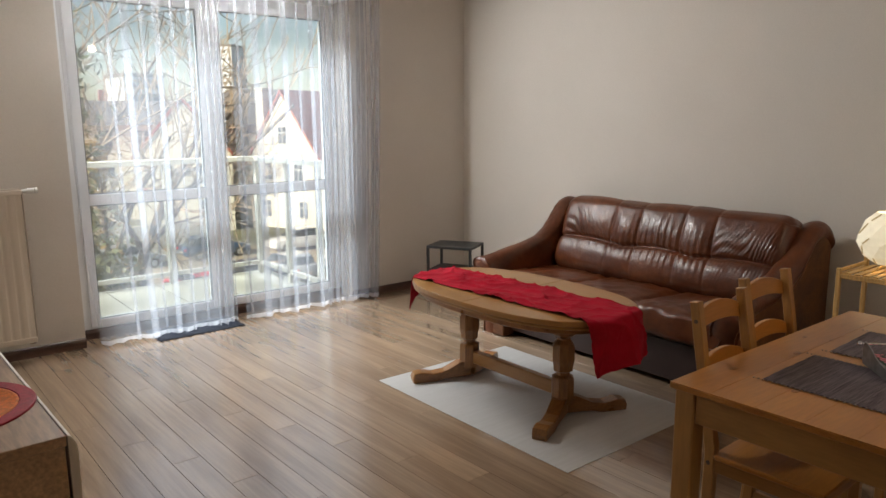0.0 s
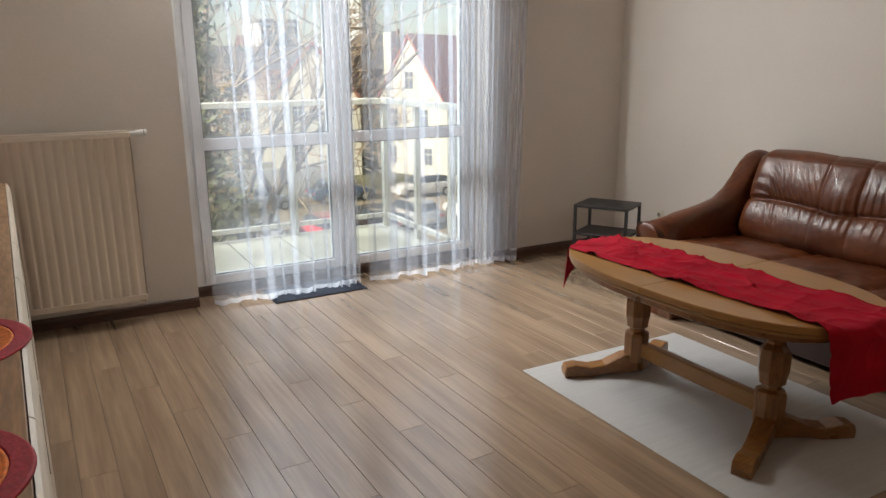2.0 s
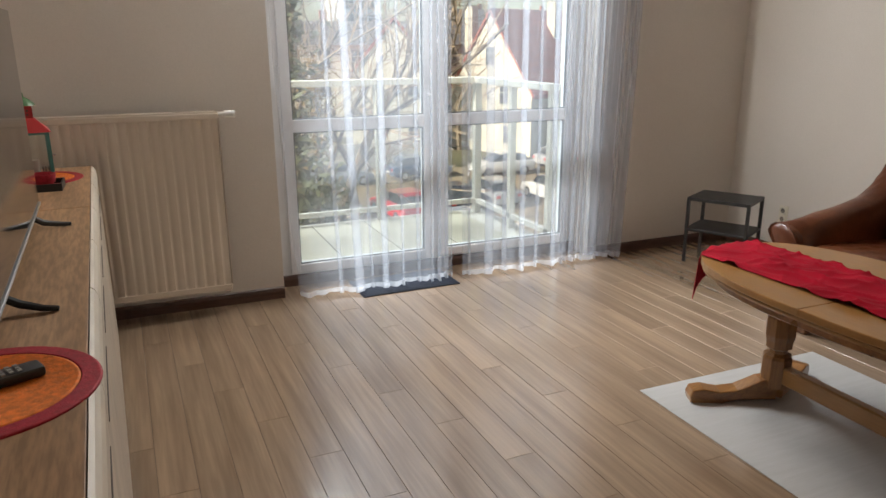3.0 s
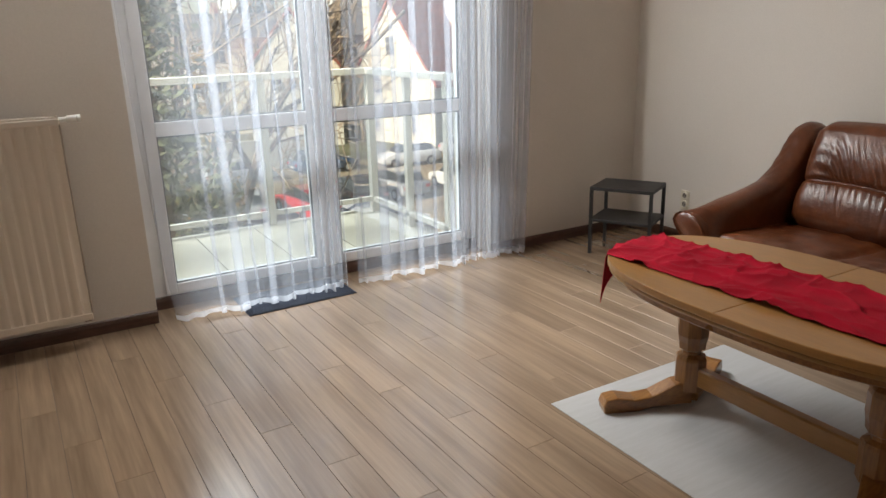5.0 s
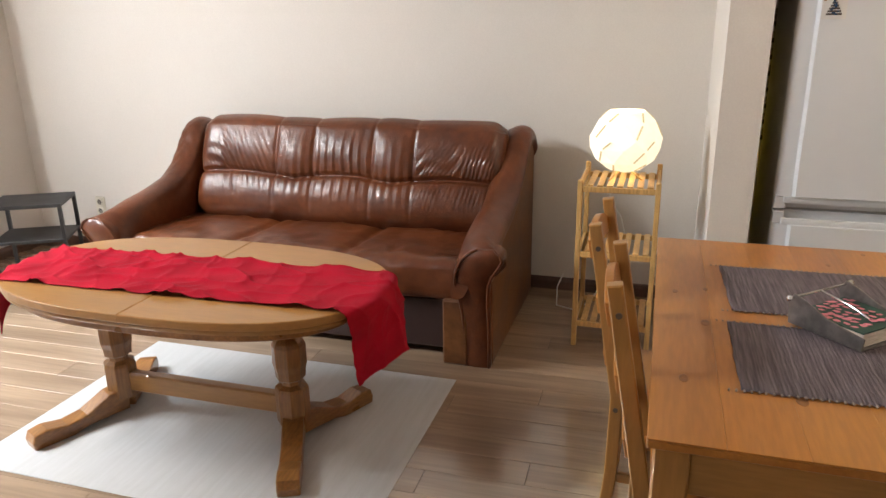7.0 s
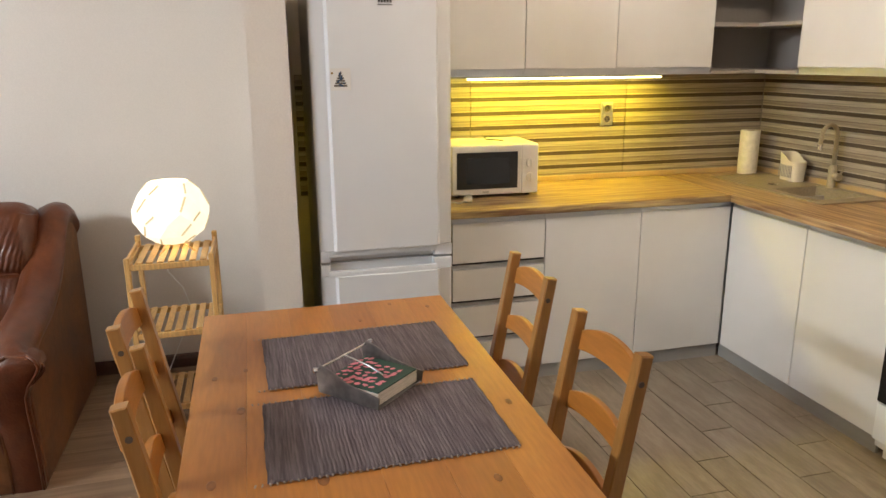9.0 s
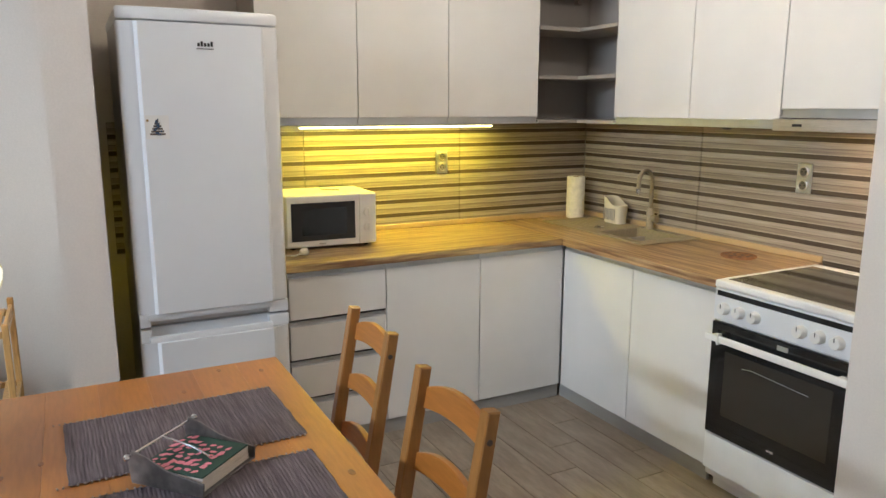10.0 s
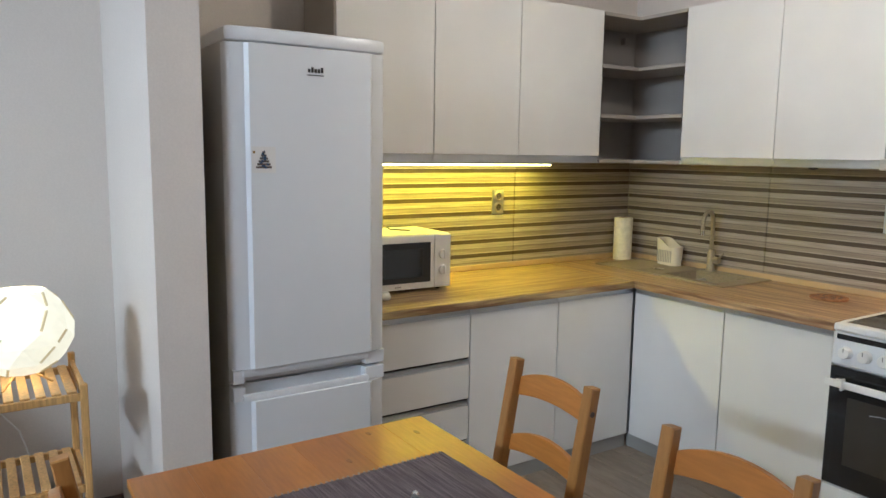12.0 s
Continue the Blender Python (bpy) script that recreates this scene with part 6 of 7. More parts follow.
def remote():
    r = thing("remote_control", "black remote control with small keys on a round placemat", "remote control", at=pose(0.085, 2.48, SBZ + 0.005, 0, 0, -66))
    part("remote_body", bx(-0.022, 0.022, -0.10, 0.10, 0, 0.020, 0.006, 2), M["black_plastic"], r, smooth=True)
    part("keys", merged(*[bx(-0.016 + i * 0.012, -0.008 + i * 0.012, -0.085 + j * 0.013, -0.078 + j * 0.013, 0.020, 0.022) for i in range(3) for j in range(12)]), M["plinth"], r)


remote()


def lantern():
    l = thing("tin_lantern", "tin candle lantern with teal frame, red roof and green cap", "lantern", at=pose(-0.045, 4.60, SBZ + 0.005, 0, 0, 8))
    a, h = 0.075, 0.20
    part("base", bx(-a, a, -a, a, 0, 0.018, 0.003), M["red_tin"], l)
    part("frame", merged(*[bx(x, x + 0.012, y, y + 0.012, 0.018, h) for x in (-a, a - 0.012) for y in (-a, a - 0.012)], bx(-a, a, -a, -a + 0.008, h, h + 0.012), bx(-a, a, a - 0.008, a, h, h + 0.012), bx(-a, -a + 0.008, -a, a, h, h + 0.012), bx(a - 0.008, a, -a, a, h, h + 0.012)), M["teal"], l)
    for s in (-1, 1):
        part("glass_pane", bx(-a + 0.012, a - 0.012, s * (a - 0.008) - 0.001, s * (a - 0.008) + 0.001, 0.03, h), M["glass"], l)
        part("glass_pane", bx(s * (a - 0.008) - 0.001, s * (a - 0.008) + 0.001, -a + 0.012, a - 0.012, 0.03, h), M["glass"], l)
    part("fence_trim", merged(*[bx(-a + 0.012 + i * 0.011, -a + 0.016 + i * 0.011, s * (a - 0.004) - 0.001, s * (a - 0.004) + 0.001, 0.018, 0.05) for i in range(12) for s in (-1, 1)]), M["black"], l)
    part("roof", lathe([(0.118, h + 0.010), (0.110, h + 0.014), (0.050, h + 0.062), (0.045, h + 0.064)], square=True), M["red_tin"], l)
    part("chimney", moved(lathe([(0.040, h + 0.062), (0.040, h + 0.115), (0.038, h + 0.115)], square=True), pose(0, 0, 0)), M["red_tin"], l)
    part("chimney_holes", merged(*[bx(0.0285, 0.0295, -0.02 + i * 0.013, -0.013 + i * 0.013, h + 0.075 + j * 0.016, h + 0.083 + j * 0.016) for i in range(3) for j in range(2)], *[bx(-0.02 + i * 0.013, -0.013 + i * 0.013, -0.0295, -0.0285, h + 0.075 + j * 0.016, h + 0.083 + j * 0.016) for i in range(3) for j in range(2)]), M["slot"], l)
    part("cap", moved(lathe([(0.046, h + 0.115), (0.040, h + 0.125), (0.020, h + 0.142), (0.006, h + 0.150), (0.005, h + 0.165), (0.0001, h + 0.167)], 20), Matrix()), M["green_tin"], l, smooth=True)
    part("latch", merged(cyl((a, -0.02, 0.11), (a + 0.014, -0.02, 0.11), 0.004, seg=8), bx(a, a + 0.004, -0.03, -0.01, 0.09, 0.13)), M["chrome"], l)
    part("candle", cyl((0, 0, 0.018), (0, 0, 0.09), 0.026, seg=20), M["napkin"], l)


lantern()


def tea_light():
    t = thing("tea_light_holder", "low black square tray with a small dark red glass bowl", "candle holder", at=pose(0.0, 4.43, SBZ + 0.0))
    part("tray", merged(bx(-0.075, 0.075, -0.075, 0.075, 0.0, 0.008), bx(-0.075, 0.075, -0.075, -0.069, 0.008, 0.030), bx(-0.075, 0.075, 0.069, 0.075, 0.008, 0.030), bx(-0.075, -0.069, -0.069, 0.069, 0.008, 0.030), bx(0.069, 0.075, -0.069, 0.069, 0.008, 0.030)), M["black"], t)
    part("tray_lining", bx(-0.068, 0.068, -0.068, 0.068, 0.008, 0.0095), M["red_tin"], t)
    part("bowl", lathe([(0.030, 0.0095), (0.048, 0.03), (0.052, 0.062), (0.049, 0.062), (0.044, 0.032), (0.020, 0.016)], 24), M["magenta"], t, smooth=True)


tea_light()


# ---- balcony ----
BX0, BX1, BY0, BY1 = 0.2, 3.13, YN + 0.4, 6.98
solid("balcony_floor", bx(BX0 - 0.1, BX1 + 0.1, BY0, BY1 + 0.1, -0.22, -0.03), M["concrete"], kind="structure")
bt = tagged(new("balcony_paving"), kind="structure")
ti = part("paving_tile", bx(0.004, 0.446, 0.004, 0.446, 0, 0.02, 0.002), M["paving"], bt)
_first = True
for i in range(6):
    for j in range(3):
        m = pose(BX0 + 0.04 + 0.03 + i * 0.45, BY0 + 0.01 + j * 0.43, -0.03)
        if _first:
            ti.matrix_basis, _first = m, False
        else:
            o = new("paving_tile", ti.data)
            o.parent, o.matrix_basis = bt, m


def balustrade():
    b = thing("balcony_railing", "cream-painted steel balcony railing with a broad top rail and square posts", "railing")
    z = 1.12
    part("top_rail", merged(bx(BX0, BX1 + 0.05, BY1 - 0.06, BY1 + 0.03, z, z + 0.05, 0.004), bx(BX1 - 0.04, BX1 + 0.05, BY0, BY1 - 0.06, z, z + 0.05, 0.004), bx(BX0, BX0 + 0.09, BY0, BY1 - 0.06, z, z + 0.05, 0.004)), M["rail"], b)
    part("lower_rail", merged(bx(BX0, BX1 + 0.03, BY1 - 0.035, BY1, 0.06, 0.10), bx(BX1 - 0.01, BX1 + 0.03, BY0, BY1 - 0.035, 0.06, 0.10), bx(BX0, BX0 + 0.04, BY0, BY1 - 0.035, 0.06, 0.10)), M["rail"], b)
    for x in (BX0 + 0.02, 1.26, 2.20, BX1 - 0.02):
        part("post", bx(x, x + 0.06, BY1 - 0.05, BY1 + 0.01, -0.03, z), M["rail"], b)
    for x in (BX0, BX1 - 0.01):
        for y in (BY0 + 0.02, BY0 + 0.62):
            part("post", bx(x, x + 0.05, y, y + 0.05, -0.03, z), M["rail"], b)
    for x0, x1 in ((BX0 + 0.08, 1.26), (1.32, 2.20), (2.26, BX1 - 0.02)):
        p = part("glass_panel", bx(x0, x1, BY1 - 0.022, BY1 - 0.014, 0.12, z - 0.04), M["glass"], b)
        p.visible_shadow = False


balustrade()
# the outer face of this building, round the window
solid("facade_own", merged(bx(-9, WX0, YN + 0.4, YN + 0.45, -7, 6), bx(WX1, 14, YN + 0.4, YN + 0.45, -7, 6), bx(WX0, WX1, YN + 0.4, YN + 0.45, 2.46, 6), bx(WX0, WX1, YN + 0.4, YN + 0.45, -7, -0.23)), M["plaster"], kind="structure")

# ---- outside: ground, cars, houses, trees ----
G = -7.0
solid("ground", bx(-1500, 1500, 3, 2500, G - 0.5, G), M["grass"], kind="structure")
solid("parking_lot", bx(-4, 30, 24, 47, G, G + 0.03), M["lot"], kind="structure")
solid("road", bx(-60, 60, 14, 20, G, G + 0.02), M["asphalt"], kind="structure")
solid("kerb", merged(bx(-60, 60, 20, 20.15, G, G + 0.14), bx(-60, 60, 13.85, 14, G, G + 0.14)), M["concrete"], kind="structure")


def car(at, paint, label):
    """Faces local +x."""
    c = thing("car", label, "car", at=at, group="parked cars")
    body = [(-2.1, 0.35), (-2.12, 0.75), (-2.0, 0.92), (-1.55, 0.98), (1.0, 0.94), (1.75, 0.80), (2.08, 0.62), (2.1, 0.33), (1.75, 0.25), (-1.8, 0.25)]
    b = part("body", prism(body, 1.74, Matrix.Translation((0, 0.87, 0)) @ XZ, 0.08, 2), CARPAINT[paint], c, smooth=True)
    cabin = [(-1.75, 0.93), (-1.40, 1.35), (-1.1, 1.45), (0.05, 1.46), (0.40, 1.38), (1.05, 0.93)]
    part("roof", prism([(-1.42, 1.34), (-1.1, 1.44), (0.05, 1.455), (0.36, 1.39), (0.36, 1.36), (-1.42, 1.31)], 1.40, Matrix.Translation((0, 0.70, 0)) @ XZ, 0.02), CARPAINT[paint], c)
    part("windows", prism(cabin, 1.48, Matrix.Translation((0, 0.74, -0.01)) @ XZ, 0.05, 2), M["far_glass"], c, smooth=True)
    for x in (-1.3, 1.3):
        for y in (-0.80, 0.80):
            w = part("wheel", cyl((x, y - 0.10, 0.31), (x, y + 0.10, 0.31), 0.31, seg=18), M["tyre"], c, smooth=True)
            part("rim", cyl((x, y - 0.105, 0.31), (x, y + 0.105, 0.31), 0.19, seg=12), M["alu"], w)
    part("headlight", merged(bx(2.0, 2.1, -0.78, -0.5, 0.58, 0.70, 0.02), bx(2.0, 2.1, 0.5, 0.78, 0.58, 0.70, 0.02)), M["white_plastic"], c)
    part("tail_light", merged(bx(-2.14, -2.05, -0.80, -0.55, 0.65, 0.80, 0.02), bx(-2.14, -2.05, 0.55, 0.80, 0.65, 0.80, 0.02)), M["red_tin"], c)
    part("number_plate", bx(-2.145, -2.12, -0.26, 0.26, 0.50, 0.60), M["napkin"], c)
    return c


PARKED = [(7.7, 32.5, 96, "red", "bright red car"), (4.9, 33.5, 80, "silver", "silver car"), (2.0, 36.0, 75, "white", "white car"), (10.6, 33.2, 92, "black", "dark car"),
          (13.2, 33.8, 96, "silver", "silver car"), (7.0, 42.0, 5, "silver", "silver car"), (12.5, 42.5, 2, "blue", "dark blue car"), (18.0, 41.5, 178, "white", "white car"),
          (23.5, 42.5, 4, "silver", "silver car"), (16.8, 33.0, 90, "white", "white car"), (1.0, 42.5, 178, "black", "dark car"), (9.0, 27.0, 3, "silver", "silver estate car"),
          (20.8, 34.0, 92, "blue", "dark blue car"), (3.0, 27.5, 4, "white", "white car")]
for x, y, a, p, t in PARKED:
    car(pose(x + 4.4, y + 2.0, G + 0.03, 0, 0, a), p, t + " parked on the open lot below the balcony")


def far_window(parent, m, w=1.0, h=1.5):
    g = part("window", moved(merged(bx(-w / 2 - 0.1, w / 2 + 0.1, -0.04, 0.0, -0.1, h + 0.1)), m), M["rail"], parent)
    part("window_glass", moved(merged(bx(-w / 2, -0.04, -0.06, -0.04, 0, h * 0.62), bx(0.04, w / 2, -0.06, -0.04, 0, h * 0.62), bx(-w / 2, -0.04, -0.06, -0.04, h * 0.68, h), bx(0.04, w / 2, -0.06, -0.04, h * 0.68, h)), m), M["far_glass"], g)


def gable_house(at, W, D, ev, top, wins, chim, label):
    h = thing("gable_house", label, "house", at=at)
    part("wall", prism([(-W / 2, 0), (W / 2, 0), (W / 2, ev), (0, top - 0.2), (-W / 2, ev)], D, Matrix.Translation((0, D, 0)) @ XZ), M["plaster"], h)
    k = (top - ev) / (W / 2)
    r = part("roof", merged(*[prism([(0, top), (s * (W / 2 + 0.3), ev - 0.3 * k), (s * (W / 2 + 0.3), ev - 0.3 * k + 0.3), (0, top + 0.3)], D + 0.3, Matrix.Translation((0, D + 0.15, 0)) @ XZ) for s in (-1, 1)]), M["roof_red"], h)
    for x, y, z in chim:
        part("chimney", bx(x - 0.4, x + 0.4, y, y + 0.7, z - 4, z), M["plaster"], r)
    for x, z in wins:
        far_window(h, pose(x, 0, z), 0.8, 1.3)
    return h


gable_house(pose(26.2, 53.0, G, 0, 0, -68), 8.4, 16.0, 4.8, 10.7, ((-1.9, 0.9), (1.9, 0.9), (-1.7, 3.9), (1.5, 3.9), (0.0, 6.8)), ((-2.6, 0.3, 11.2), (1.2, 6.0, 11.6), (1.4, 11.0, 11.6)), "cream house with a steep red tiled roof beyond the parking lot")
gable_house(pose(19.4, 56.0, G, 0, 0, -20), 7.0, 10.0, 6.0, 10.2, ((-1.4, 1.2), (1.4, 1.2), (-1.4, 4.4), (1.4, 4.4)), ((1.4, 4.0, 10.6),), "narrow cream house with a red roof behind the bare trees")


def block(at, W, D, Hh, nx, nz, wall, label, name="apartment_building", roof="roof_dark", pitched=True, ww=1.0, wh=1.5):
    b = thing(name, label, "building", at=at)
    part("wall", bx(-W / 2, W / 2, 0, D, 0, Hh), M[wall], b)
    if pitched:
        r = part("roof", prism([(-0.4, Hh), (D + 0.4, Hh), (D / 2 + 1, Hh + 2.2), (D / 2 - 1, Hh + 2.2)], W + 0.6, Matrix.Translation((-W / 2 - 0.3, 0, 0)) @ YZ), M[roof], b)
        for k in range(3):
            part("chimney", bx(-W / 3 + k * W / 3, -W / 3 + k * W / 3 + 0.7, D / 2, D / 2 + 0.6, Hh + 1.4, Hh + 3.2), M["brick"], r)
    else:
        part("roof", bx(-W / 2 - 0.2, W / 2 + 0.2, -0.2, D, Hh, Hh + 0.8), M[roof], b)
    for i in range(nx):
        for j in range(nz):
            far_window(b, pose(-W / 2 + (i + 0.5) * W / nx, 0, 1.2 + j * (Hh - 0.6) / nz), ww, wh)
    return b


block(pose(27.0, 66.0, G, 0, 0, -6), 30, 11, 8.3, 10, 3, "plaster", "long cream-rendered three-storey building with regular sash windows")
block(pose(-6.0, 74.0, G, 0, 0, 0), 12, 12, 9.0, 4, 3, "plaster", "cream-rendered town house behind the bare trees", roof="roof_red")
block(pose(9.5, 68.0, G, 0, 0, -4), 9, 10, 8.0, 3, 3, "plaster", "narrow cream-rendered house behind the bare trees")
block(pose(121.0, 300.0, G, 0, 0, -52), 12, 12, 39.5, 5, 12, "tower", "distant grey-white high-rise office tower with rows of windows", "high_rise_tower", pitched=False, ww=1.1, wh=1.3)
block(pose(51.0, 170.0, G, 0, 0, 5), 9, 12, 18.5, 3, 6, "tower", "distant grey office block", "office_block", pitched=False, ww=2.4, wh=1.7)
block(pose(-40.0, 120.0, G, 0, 0, -8), 40, 14, 14.0, 10, 4, "plaster", "distant long apartment block", "apartment_building")
block(pose(75.0, 120.0, G, 0, 0, 10), 44, 14, 12.0, 10, 3, "plaster_grey", "distant low grey building with a dark roof", "apartment_building")
wall_y = 47.5
solid("boundary_wall", merged(bx(-6, 19, wall_y, wall_y + 0.3, G, G + 2.0), bx(34, 44, 30, 30.3, G, G + 2)), M["plaster"], "low rendered boundary wall round the parking lot", "wall")


def bare_tree(name, at, height, seed, label, leaves=0, trunk_r=0.22):
    rnd = random.Random(seed)
    t = thing(name, label, "tree", at=at)
    limbs, twigs, tips = [], [], []

    def grow(p, d, length, r, depth):
        n = 4
        pts, rad = [p], [r]
        q, dd = p.copy(), d.copy()
        for i in range(n):
            dd = (dd + Vector((rnd.uniform(-1, 1), rnd.uniform(-1, 1), rnd.uniform(-0.3, 0.7))) * 0.16).normalized()
            q = q + dd * length / n
            pts.append(q.copy())
            rad.append(r * (1 - 0.45 * (i + 1) / n))
        (limbs if depth < 2 else twigs).append((pts, rad, 7 if depth == 0 else 5 if depth == 1 else 3))
        if depth >= 4:
            tips.append(q)
            return
        k = (5, 4, 4, 3)[depth]
        for j in range(k):
            i = rnd.randint(1 if depth else 2, n)
            out = dd.orthogonal().normalized()
            out.rotate(Matrix.Rotation(rnd.uniform(0, 6.28), 3, dd))
            nd = (dd * rnd.uniform(0.5, 0.9) + out * rnd.uniform(0.5, 0.95) + Vector((0, 0, 0.12))).normalized()
            grow(pts[i], nd, length * rnd.uniform(0.52, 0.72), rad[i] * 0.62, depth + 1)

    grow(Vector((0, 0, 0)), Vector((0.03, 0, 1)), height * 0.48, trunk_r, 0)
    part("trunk", merged(*[tube(p, 0, s, r) for p, r, s in limbs]), M["bark"], t, smooth=True)
    part("crown", merged(*[tube(p, 0, s, [max(v, 0.014) for v in r]) for p, r, s in twigs]), M["twig"], t)
    return t


bare_tree("bare_tree", pose(3.35, 15.5, G), 15.0, 3, "tall leafless tree with fine spreading twigs by the road", trunk_r=0.20)
bare_tree("bare_tree", pose(5.3, 21.8, G), 14.0, 9, "leafless tree at the edge of the parking lot")
bare_tree("bare_tree", pose(3.2, 27.5, G), 15.0, 14, "leafless tree behind the parked cars", trunk_r=0.25)
bare_tree("bare_tree", pose(3.7, 19.3, G), 14.5, 5, "leafless tree with dense twigs near the balcony", trunk_r=0.18)
bare_tree("bare_tree", pose(24.5, 55.0, G), 8.5, 21, "small leafless tree before the cream house")
bare_tree("bare_tree", pose(6.0, 49.5, G), 13.0, 27, "leafless tree by the boundary wall")
bare_tree("bare_tree", pose(-5.0, 50.0, G), 14.0, 33, "leafless tree by the far side of the lot")


def evergreen(at, height, r, seed, label, name="evergreen_tree", leaf="needle", n=2600, conical=True):
    """A crown of many small leaf cards on short sprays about a tapered trunk."""
    rnd = random.Random(seed)
    t = thing(name, label, "tree" if conical else "shrub", at=at)
    part("trunk", tube([(0, 0, 0), (0.05, 0, height * 0.5), (0, 0.03, height * 0.95)], 0, 7, [0.16 * r, 0.10 * r, 0.02]), M["bark"], t, smooth=True)
    bm = bmesh.new()
    clumps = [(rnd.uniform(0, 6.28), rnd.random(), rnd.random()) for _ in range(int(n / 22))]
    for a, hz, rr in clumps:
        z = height * (0.08 + 0.90 * hz)
        rad = r * ((1 - hz) ** 0.8 if conical else math.sqrt(max(0, 1 - (2 * hz - 1) ** 2))) * (0.45 + 0.6 * rr)
        c = Vector((rad * math.cos(a), rad * math.sin(a), z))
        for _ in range(22):
            p = c + Vector((rnd.gauss(0, 0.16 * r), rnd.gauss(0, 0.16 * r), rnd.gauss(0, 0.14 * r)))
            d1 = Vector((rnd.uniform(-1, 1), rnd.uniform(-1, 1), rnd.uniform(-1, 0.6))).normalized() * rnd.uniform(0.06, 0.13)
            d2 = d1.orthogonal().normalized() * rnd.uniform(0.02, 0.045)
            vs = [bm.verts.new(p + q) for q in (-d1, -d2, d1, d2)]
            bm.faces.new(vs)
    part("crown", bm, M[leaf], t)
    return t


evergreen(pose(2.15, 11.8, G), 10.5, 1.3, 41, "dark evergreen conifer standing close to the balcony", n=5200)
evergreen(pose(2.95, 12.6, G), 6.4, 1.2, 43, "shaggy yellow-green evergreen below the balcony", n=3600)
evergreen(pose(4.6, 19.5, G), 8.4, 1.0, 47, "slender larch with old yellow needles", leaf="yellow_leaf", n=1500)
evergreen(pose(2.6, 48.5, G), 8.5, 2.0, 51, "dark evergreen by the boundary wall", n=2600)
for k, (x, y) in enumerate(((-2.5, 21.4), (0.6, 21.6), (3.4, 21.3), (6.4, 21.5), (9.5, 21.4), (12.2, 21.6))):
    evergreen(pose(x, y, G), 1.3, 1.0, 60 + k, "low clipped evergreen shrub along the road", name="shrub", n=900, conical=False)
# more far trees, a loose belt that nobody could count
_rnd = random.Random(77)
_bm = bmesh.new()
for _ in range(150):
    x, y = _rnd.uniform(-120, 160), _rnd.uniform(85, 200)
    h = _rnd.uniform(8, 14)
    for _k in range(70):
        p = Vector((x + _rnd.gauss(0, 2.0), y + _rnd.gauss(0, 2.0), G + h * (0.35 + 0.65 * _rnd.random())))
        d1 = Vector((_rnd.uniform(-0.4, 0.4), 0, 1)).normalized() * _rnd.uniform(0.5, 1.1)
        d2 = Vector((0.07, 0, 0))
        _bm.faces.new([_bm.verts.new(p + q) for q in (-d1, -d2, d1, d2)])
solid("far_woods", _bm, M["twig"], "loose belt of distant bare trees", "trees", kind="stuff")
lamp = thing("street_lamp", "grey steel street lamp at the edge of the parking lot", "street lamp", at=pose(15.8, 22.6, G))
part("lamp_post", tube([(0, 0, 0), (0, 0, 6.2), (0.1, 0, 6.6), (0.9, 0, 6.8)], 0, 10, [0.09, 0.06, 0.05, 0.04]), M["alu"], lamp, smooth=True)
part("lamp_head", bx(0.8, 1.5, -0.12, 0.12, 6.74, 6.86, 0.04), M["plinth"], lamp)


# ---- floor pieces and wall tiles ----
def pieces(name, parent, boxes, material, bevel=0.0012):
    """Boxes (x0, x1, y0, y1, z0, z1) as pieces that share a mesh where their sizes agree."""
    made = {}
    for x0, x1, y0, y1, z0, z1 in boxes:
        key = (round(x1 - x0, 3), round(y1 - y0, 3), round(z1 - z0, 3))
        if key not in made:
            bm = bx(0, x1 - x0, 0, y1 - y0, 0, z1 - z0, bevel)
            made[key] = bpy.data.meshes.new(name)
            bm.to_mesh(made[key])
            bm.free()
            made[key].materials.append(material)
        o = new(name, made[key])
        o.parent = parent
        o.matrix_basis = Matrix.Translation((x0, y0, z0))


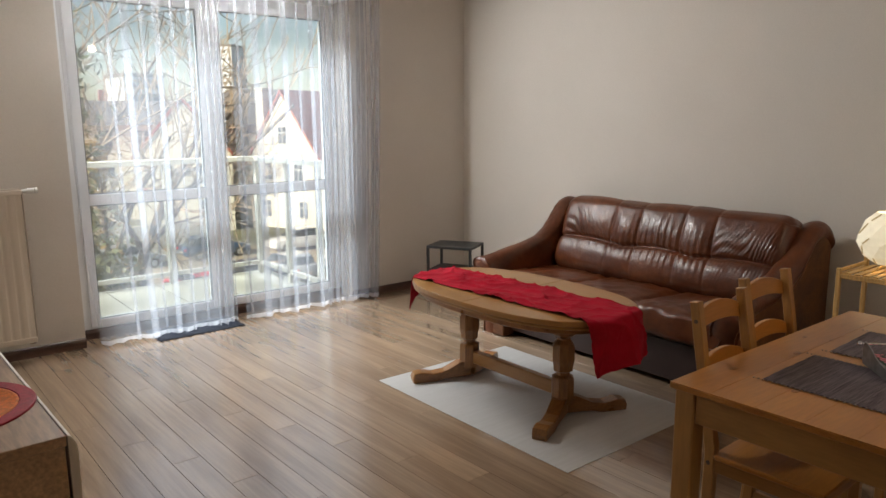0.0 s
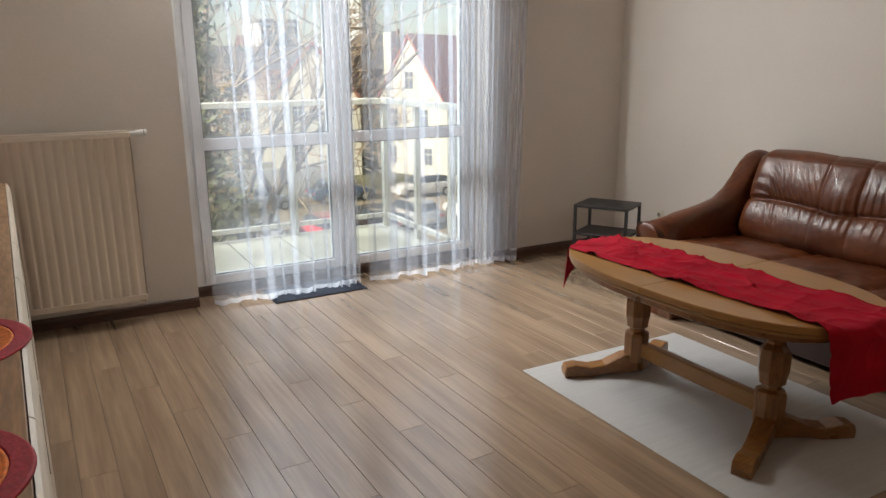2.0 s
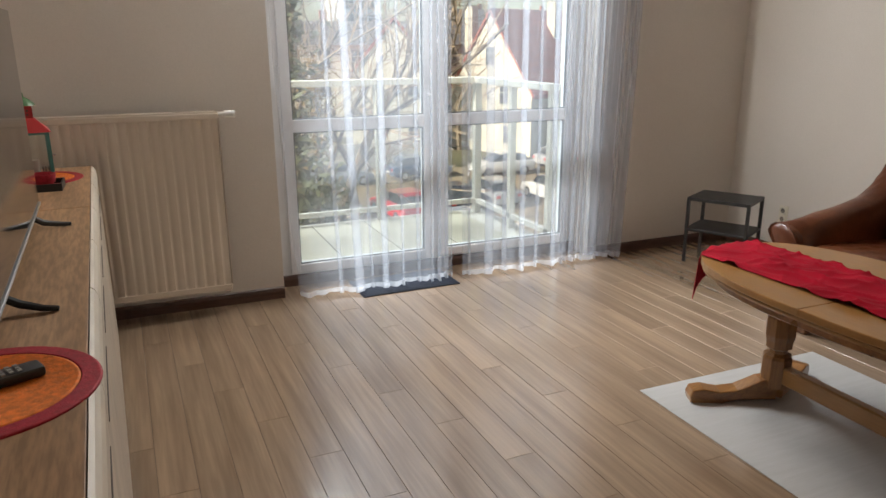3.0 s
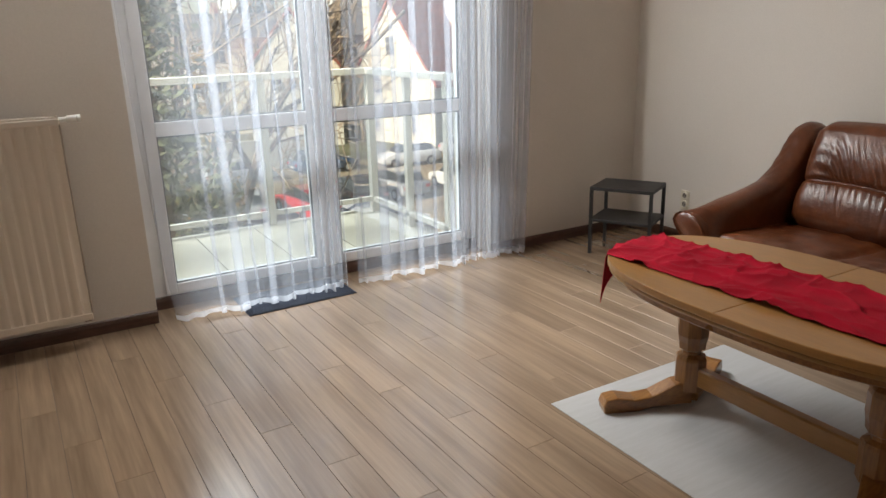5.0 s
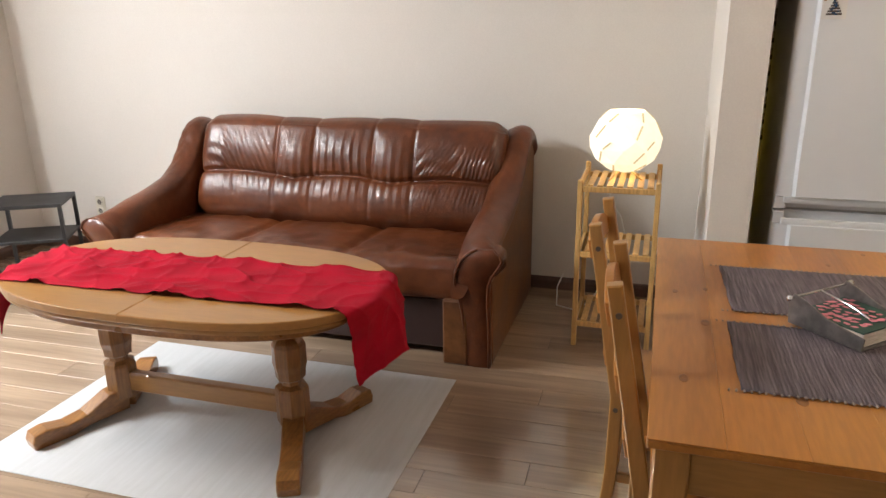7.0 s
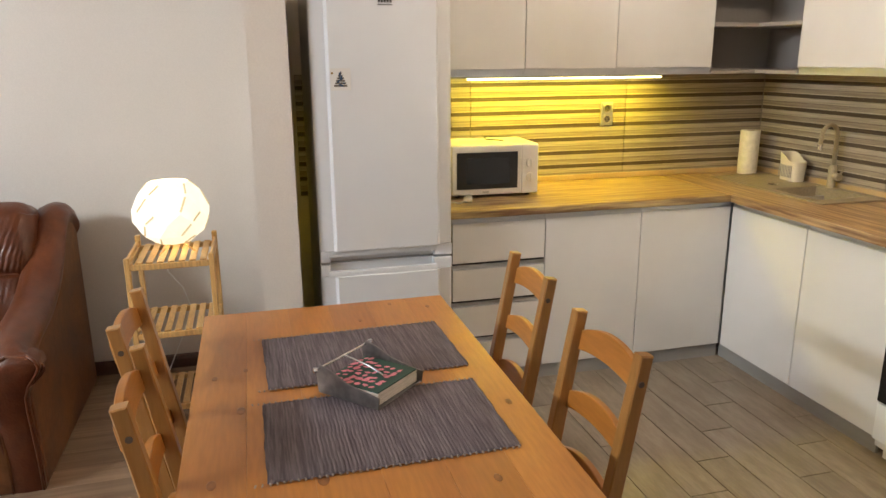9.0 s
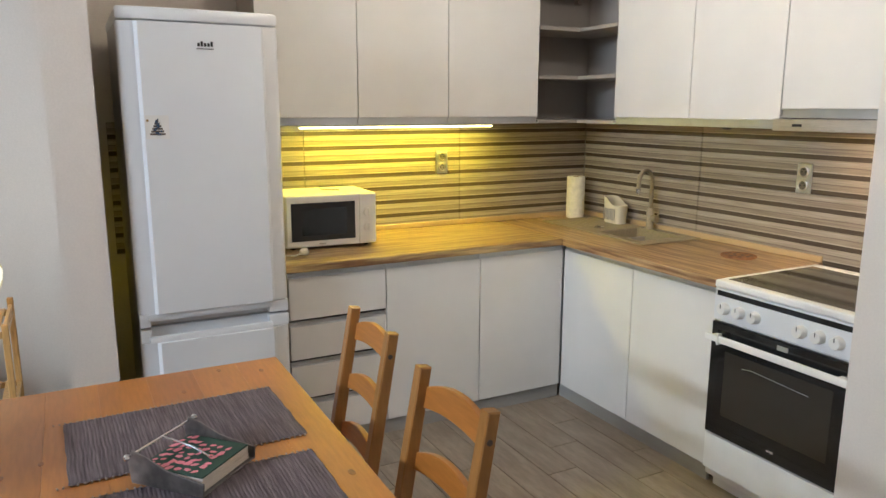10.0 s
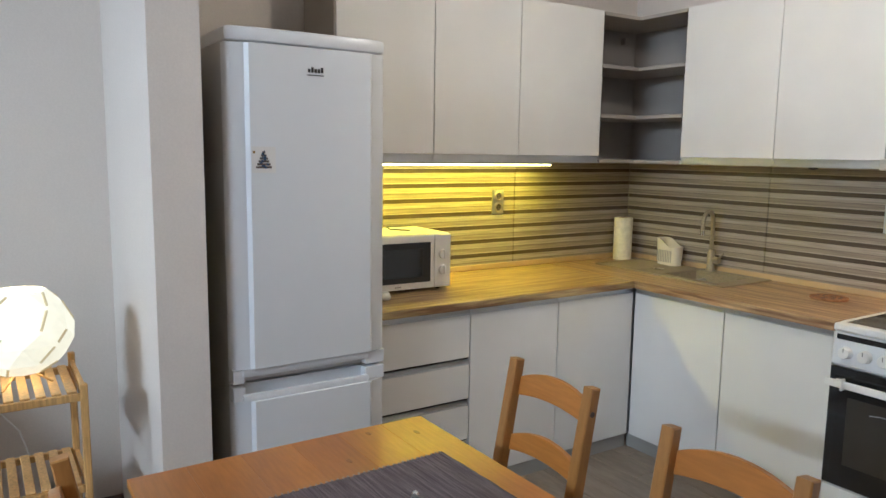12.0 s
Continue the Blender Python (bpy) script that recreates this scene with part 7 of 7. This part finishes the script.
PW, PL, ANG = 0.1285, 1.372, 1.0
pf = tagged(new("floor_planks"), kind="structure")
pf.matrix_basis = Matrix.Translation((1.20, 3.87, 0)) @ pose(0, 0, 0, 0, 0, ANG)
inv = pf.matrix_basis.inverted()
boxes = []
for k in range(-23, 27):
    x0, x1 = k * PW + 0.0007, (k + 1) * PW - 0.0007
    off = -0.335 * k + 0.0
    j0 = int(math.floor((-4.0 - off) / PL)) - 1
    for j in range(j0, j0 + 7):
        y0, y1 = off + j * PL + 0.0007, off + (j + 1) * PL - 0.0007
        lo, hi = YB - 3.87 + 0.0, WY - 3.87 - 0.002
        xm = 1.20 + (x0 + x1) / 2
        if xm < XW - 0.2:
            hi = 1.30 - 3.87
        elif not WX0 < xm < WX1:
            hi = YN - 3.87 + 0.02
        y0, y1 = max(y0, lo), min(y1, hi)
        if y1 - y0 > 0.03 and -1.5 < xm < XE + 0.1:
            boxes.append((x0, x1, y0, y1, -0.012, 0.0))
pieces("plank", pf, boxes, M["plank"], 0.0006)
kf = tagged(new("kitchen_floor"), kind="structure")
boxes = []
TLX, TLY = 0.60, 0.155
for j in range(0, 14):
    y1 = YB - 0.003 - j * TLY
    y0 = y1 - TLY + 0.003
    if y1 < YS:
        break
    for i in range(-9, 8):
        x0 = 1.95 + i * TLX + (j % 3) * 0.2
        x1 = x0 + TLX - 0.003
        lo = -1.5 if y0 > -1.13 else 2.19
        x0, x1 = max(x0, lo), min(x1, XE)
        if x1 - x0 > 0.03:
            boxes.append((x0, x1, max(y0, YS), y1, -0.012, -0.0005))
pieces("floor_tile", kf, boxes, M["ktile"])
solid("floor_trim", bx(-1.5, XE, YB - 0.014, YB + 0.022, -0.002, 0.004, 0.001), M["alu"], kind="structure")
sp = tagged(new("splashback_east"), kind="structure")
boxes = []
rows = ((0.865, 1.163), (1.165, 1.463))
for z0, z1 in rows:
    for y1, y0 in ((0.82, -0.083), (-0.085, -0.988), (-0.990, YS + 0.011)):
        boxes.append((XE - 0.010, XE - 0.002, y0 + 0.001, y1 - 0.001, z0, z1))
pieces("wall_tile", sp, boxes, M["splash"], 0.0008)
sq = tagged(new("splashback_south"), kind="structure")
boxes = []
for z0, z1 in rows:
    for x1, x0 in ((XE - 0.011, 3.524), (3.522, 2.632), (2.630, 2.19)):
        boxes.append((x0 + 0.001, x1 - 0.001, YS + 0.002, YS + 0.010, z0, z1))
pieces("wall_tile", sq, boxes, M["splash"], 0.0008)
solid("tile_grout", merged(bx(XE - 0.002, XE, YS, 0.82, 0.86, 1.465), bx(2.19, XE - 0.002, YS, YS + 0.002, 0.86, 1.465)), M["grout"], kind="structure")
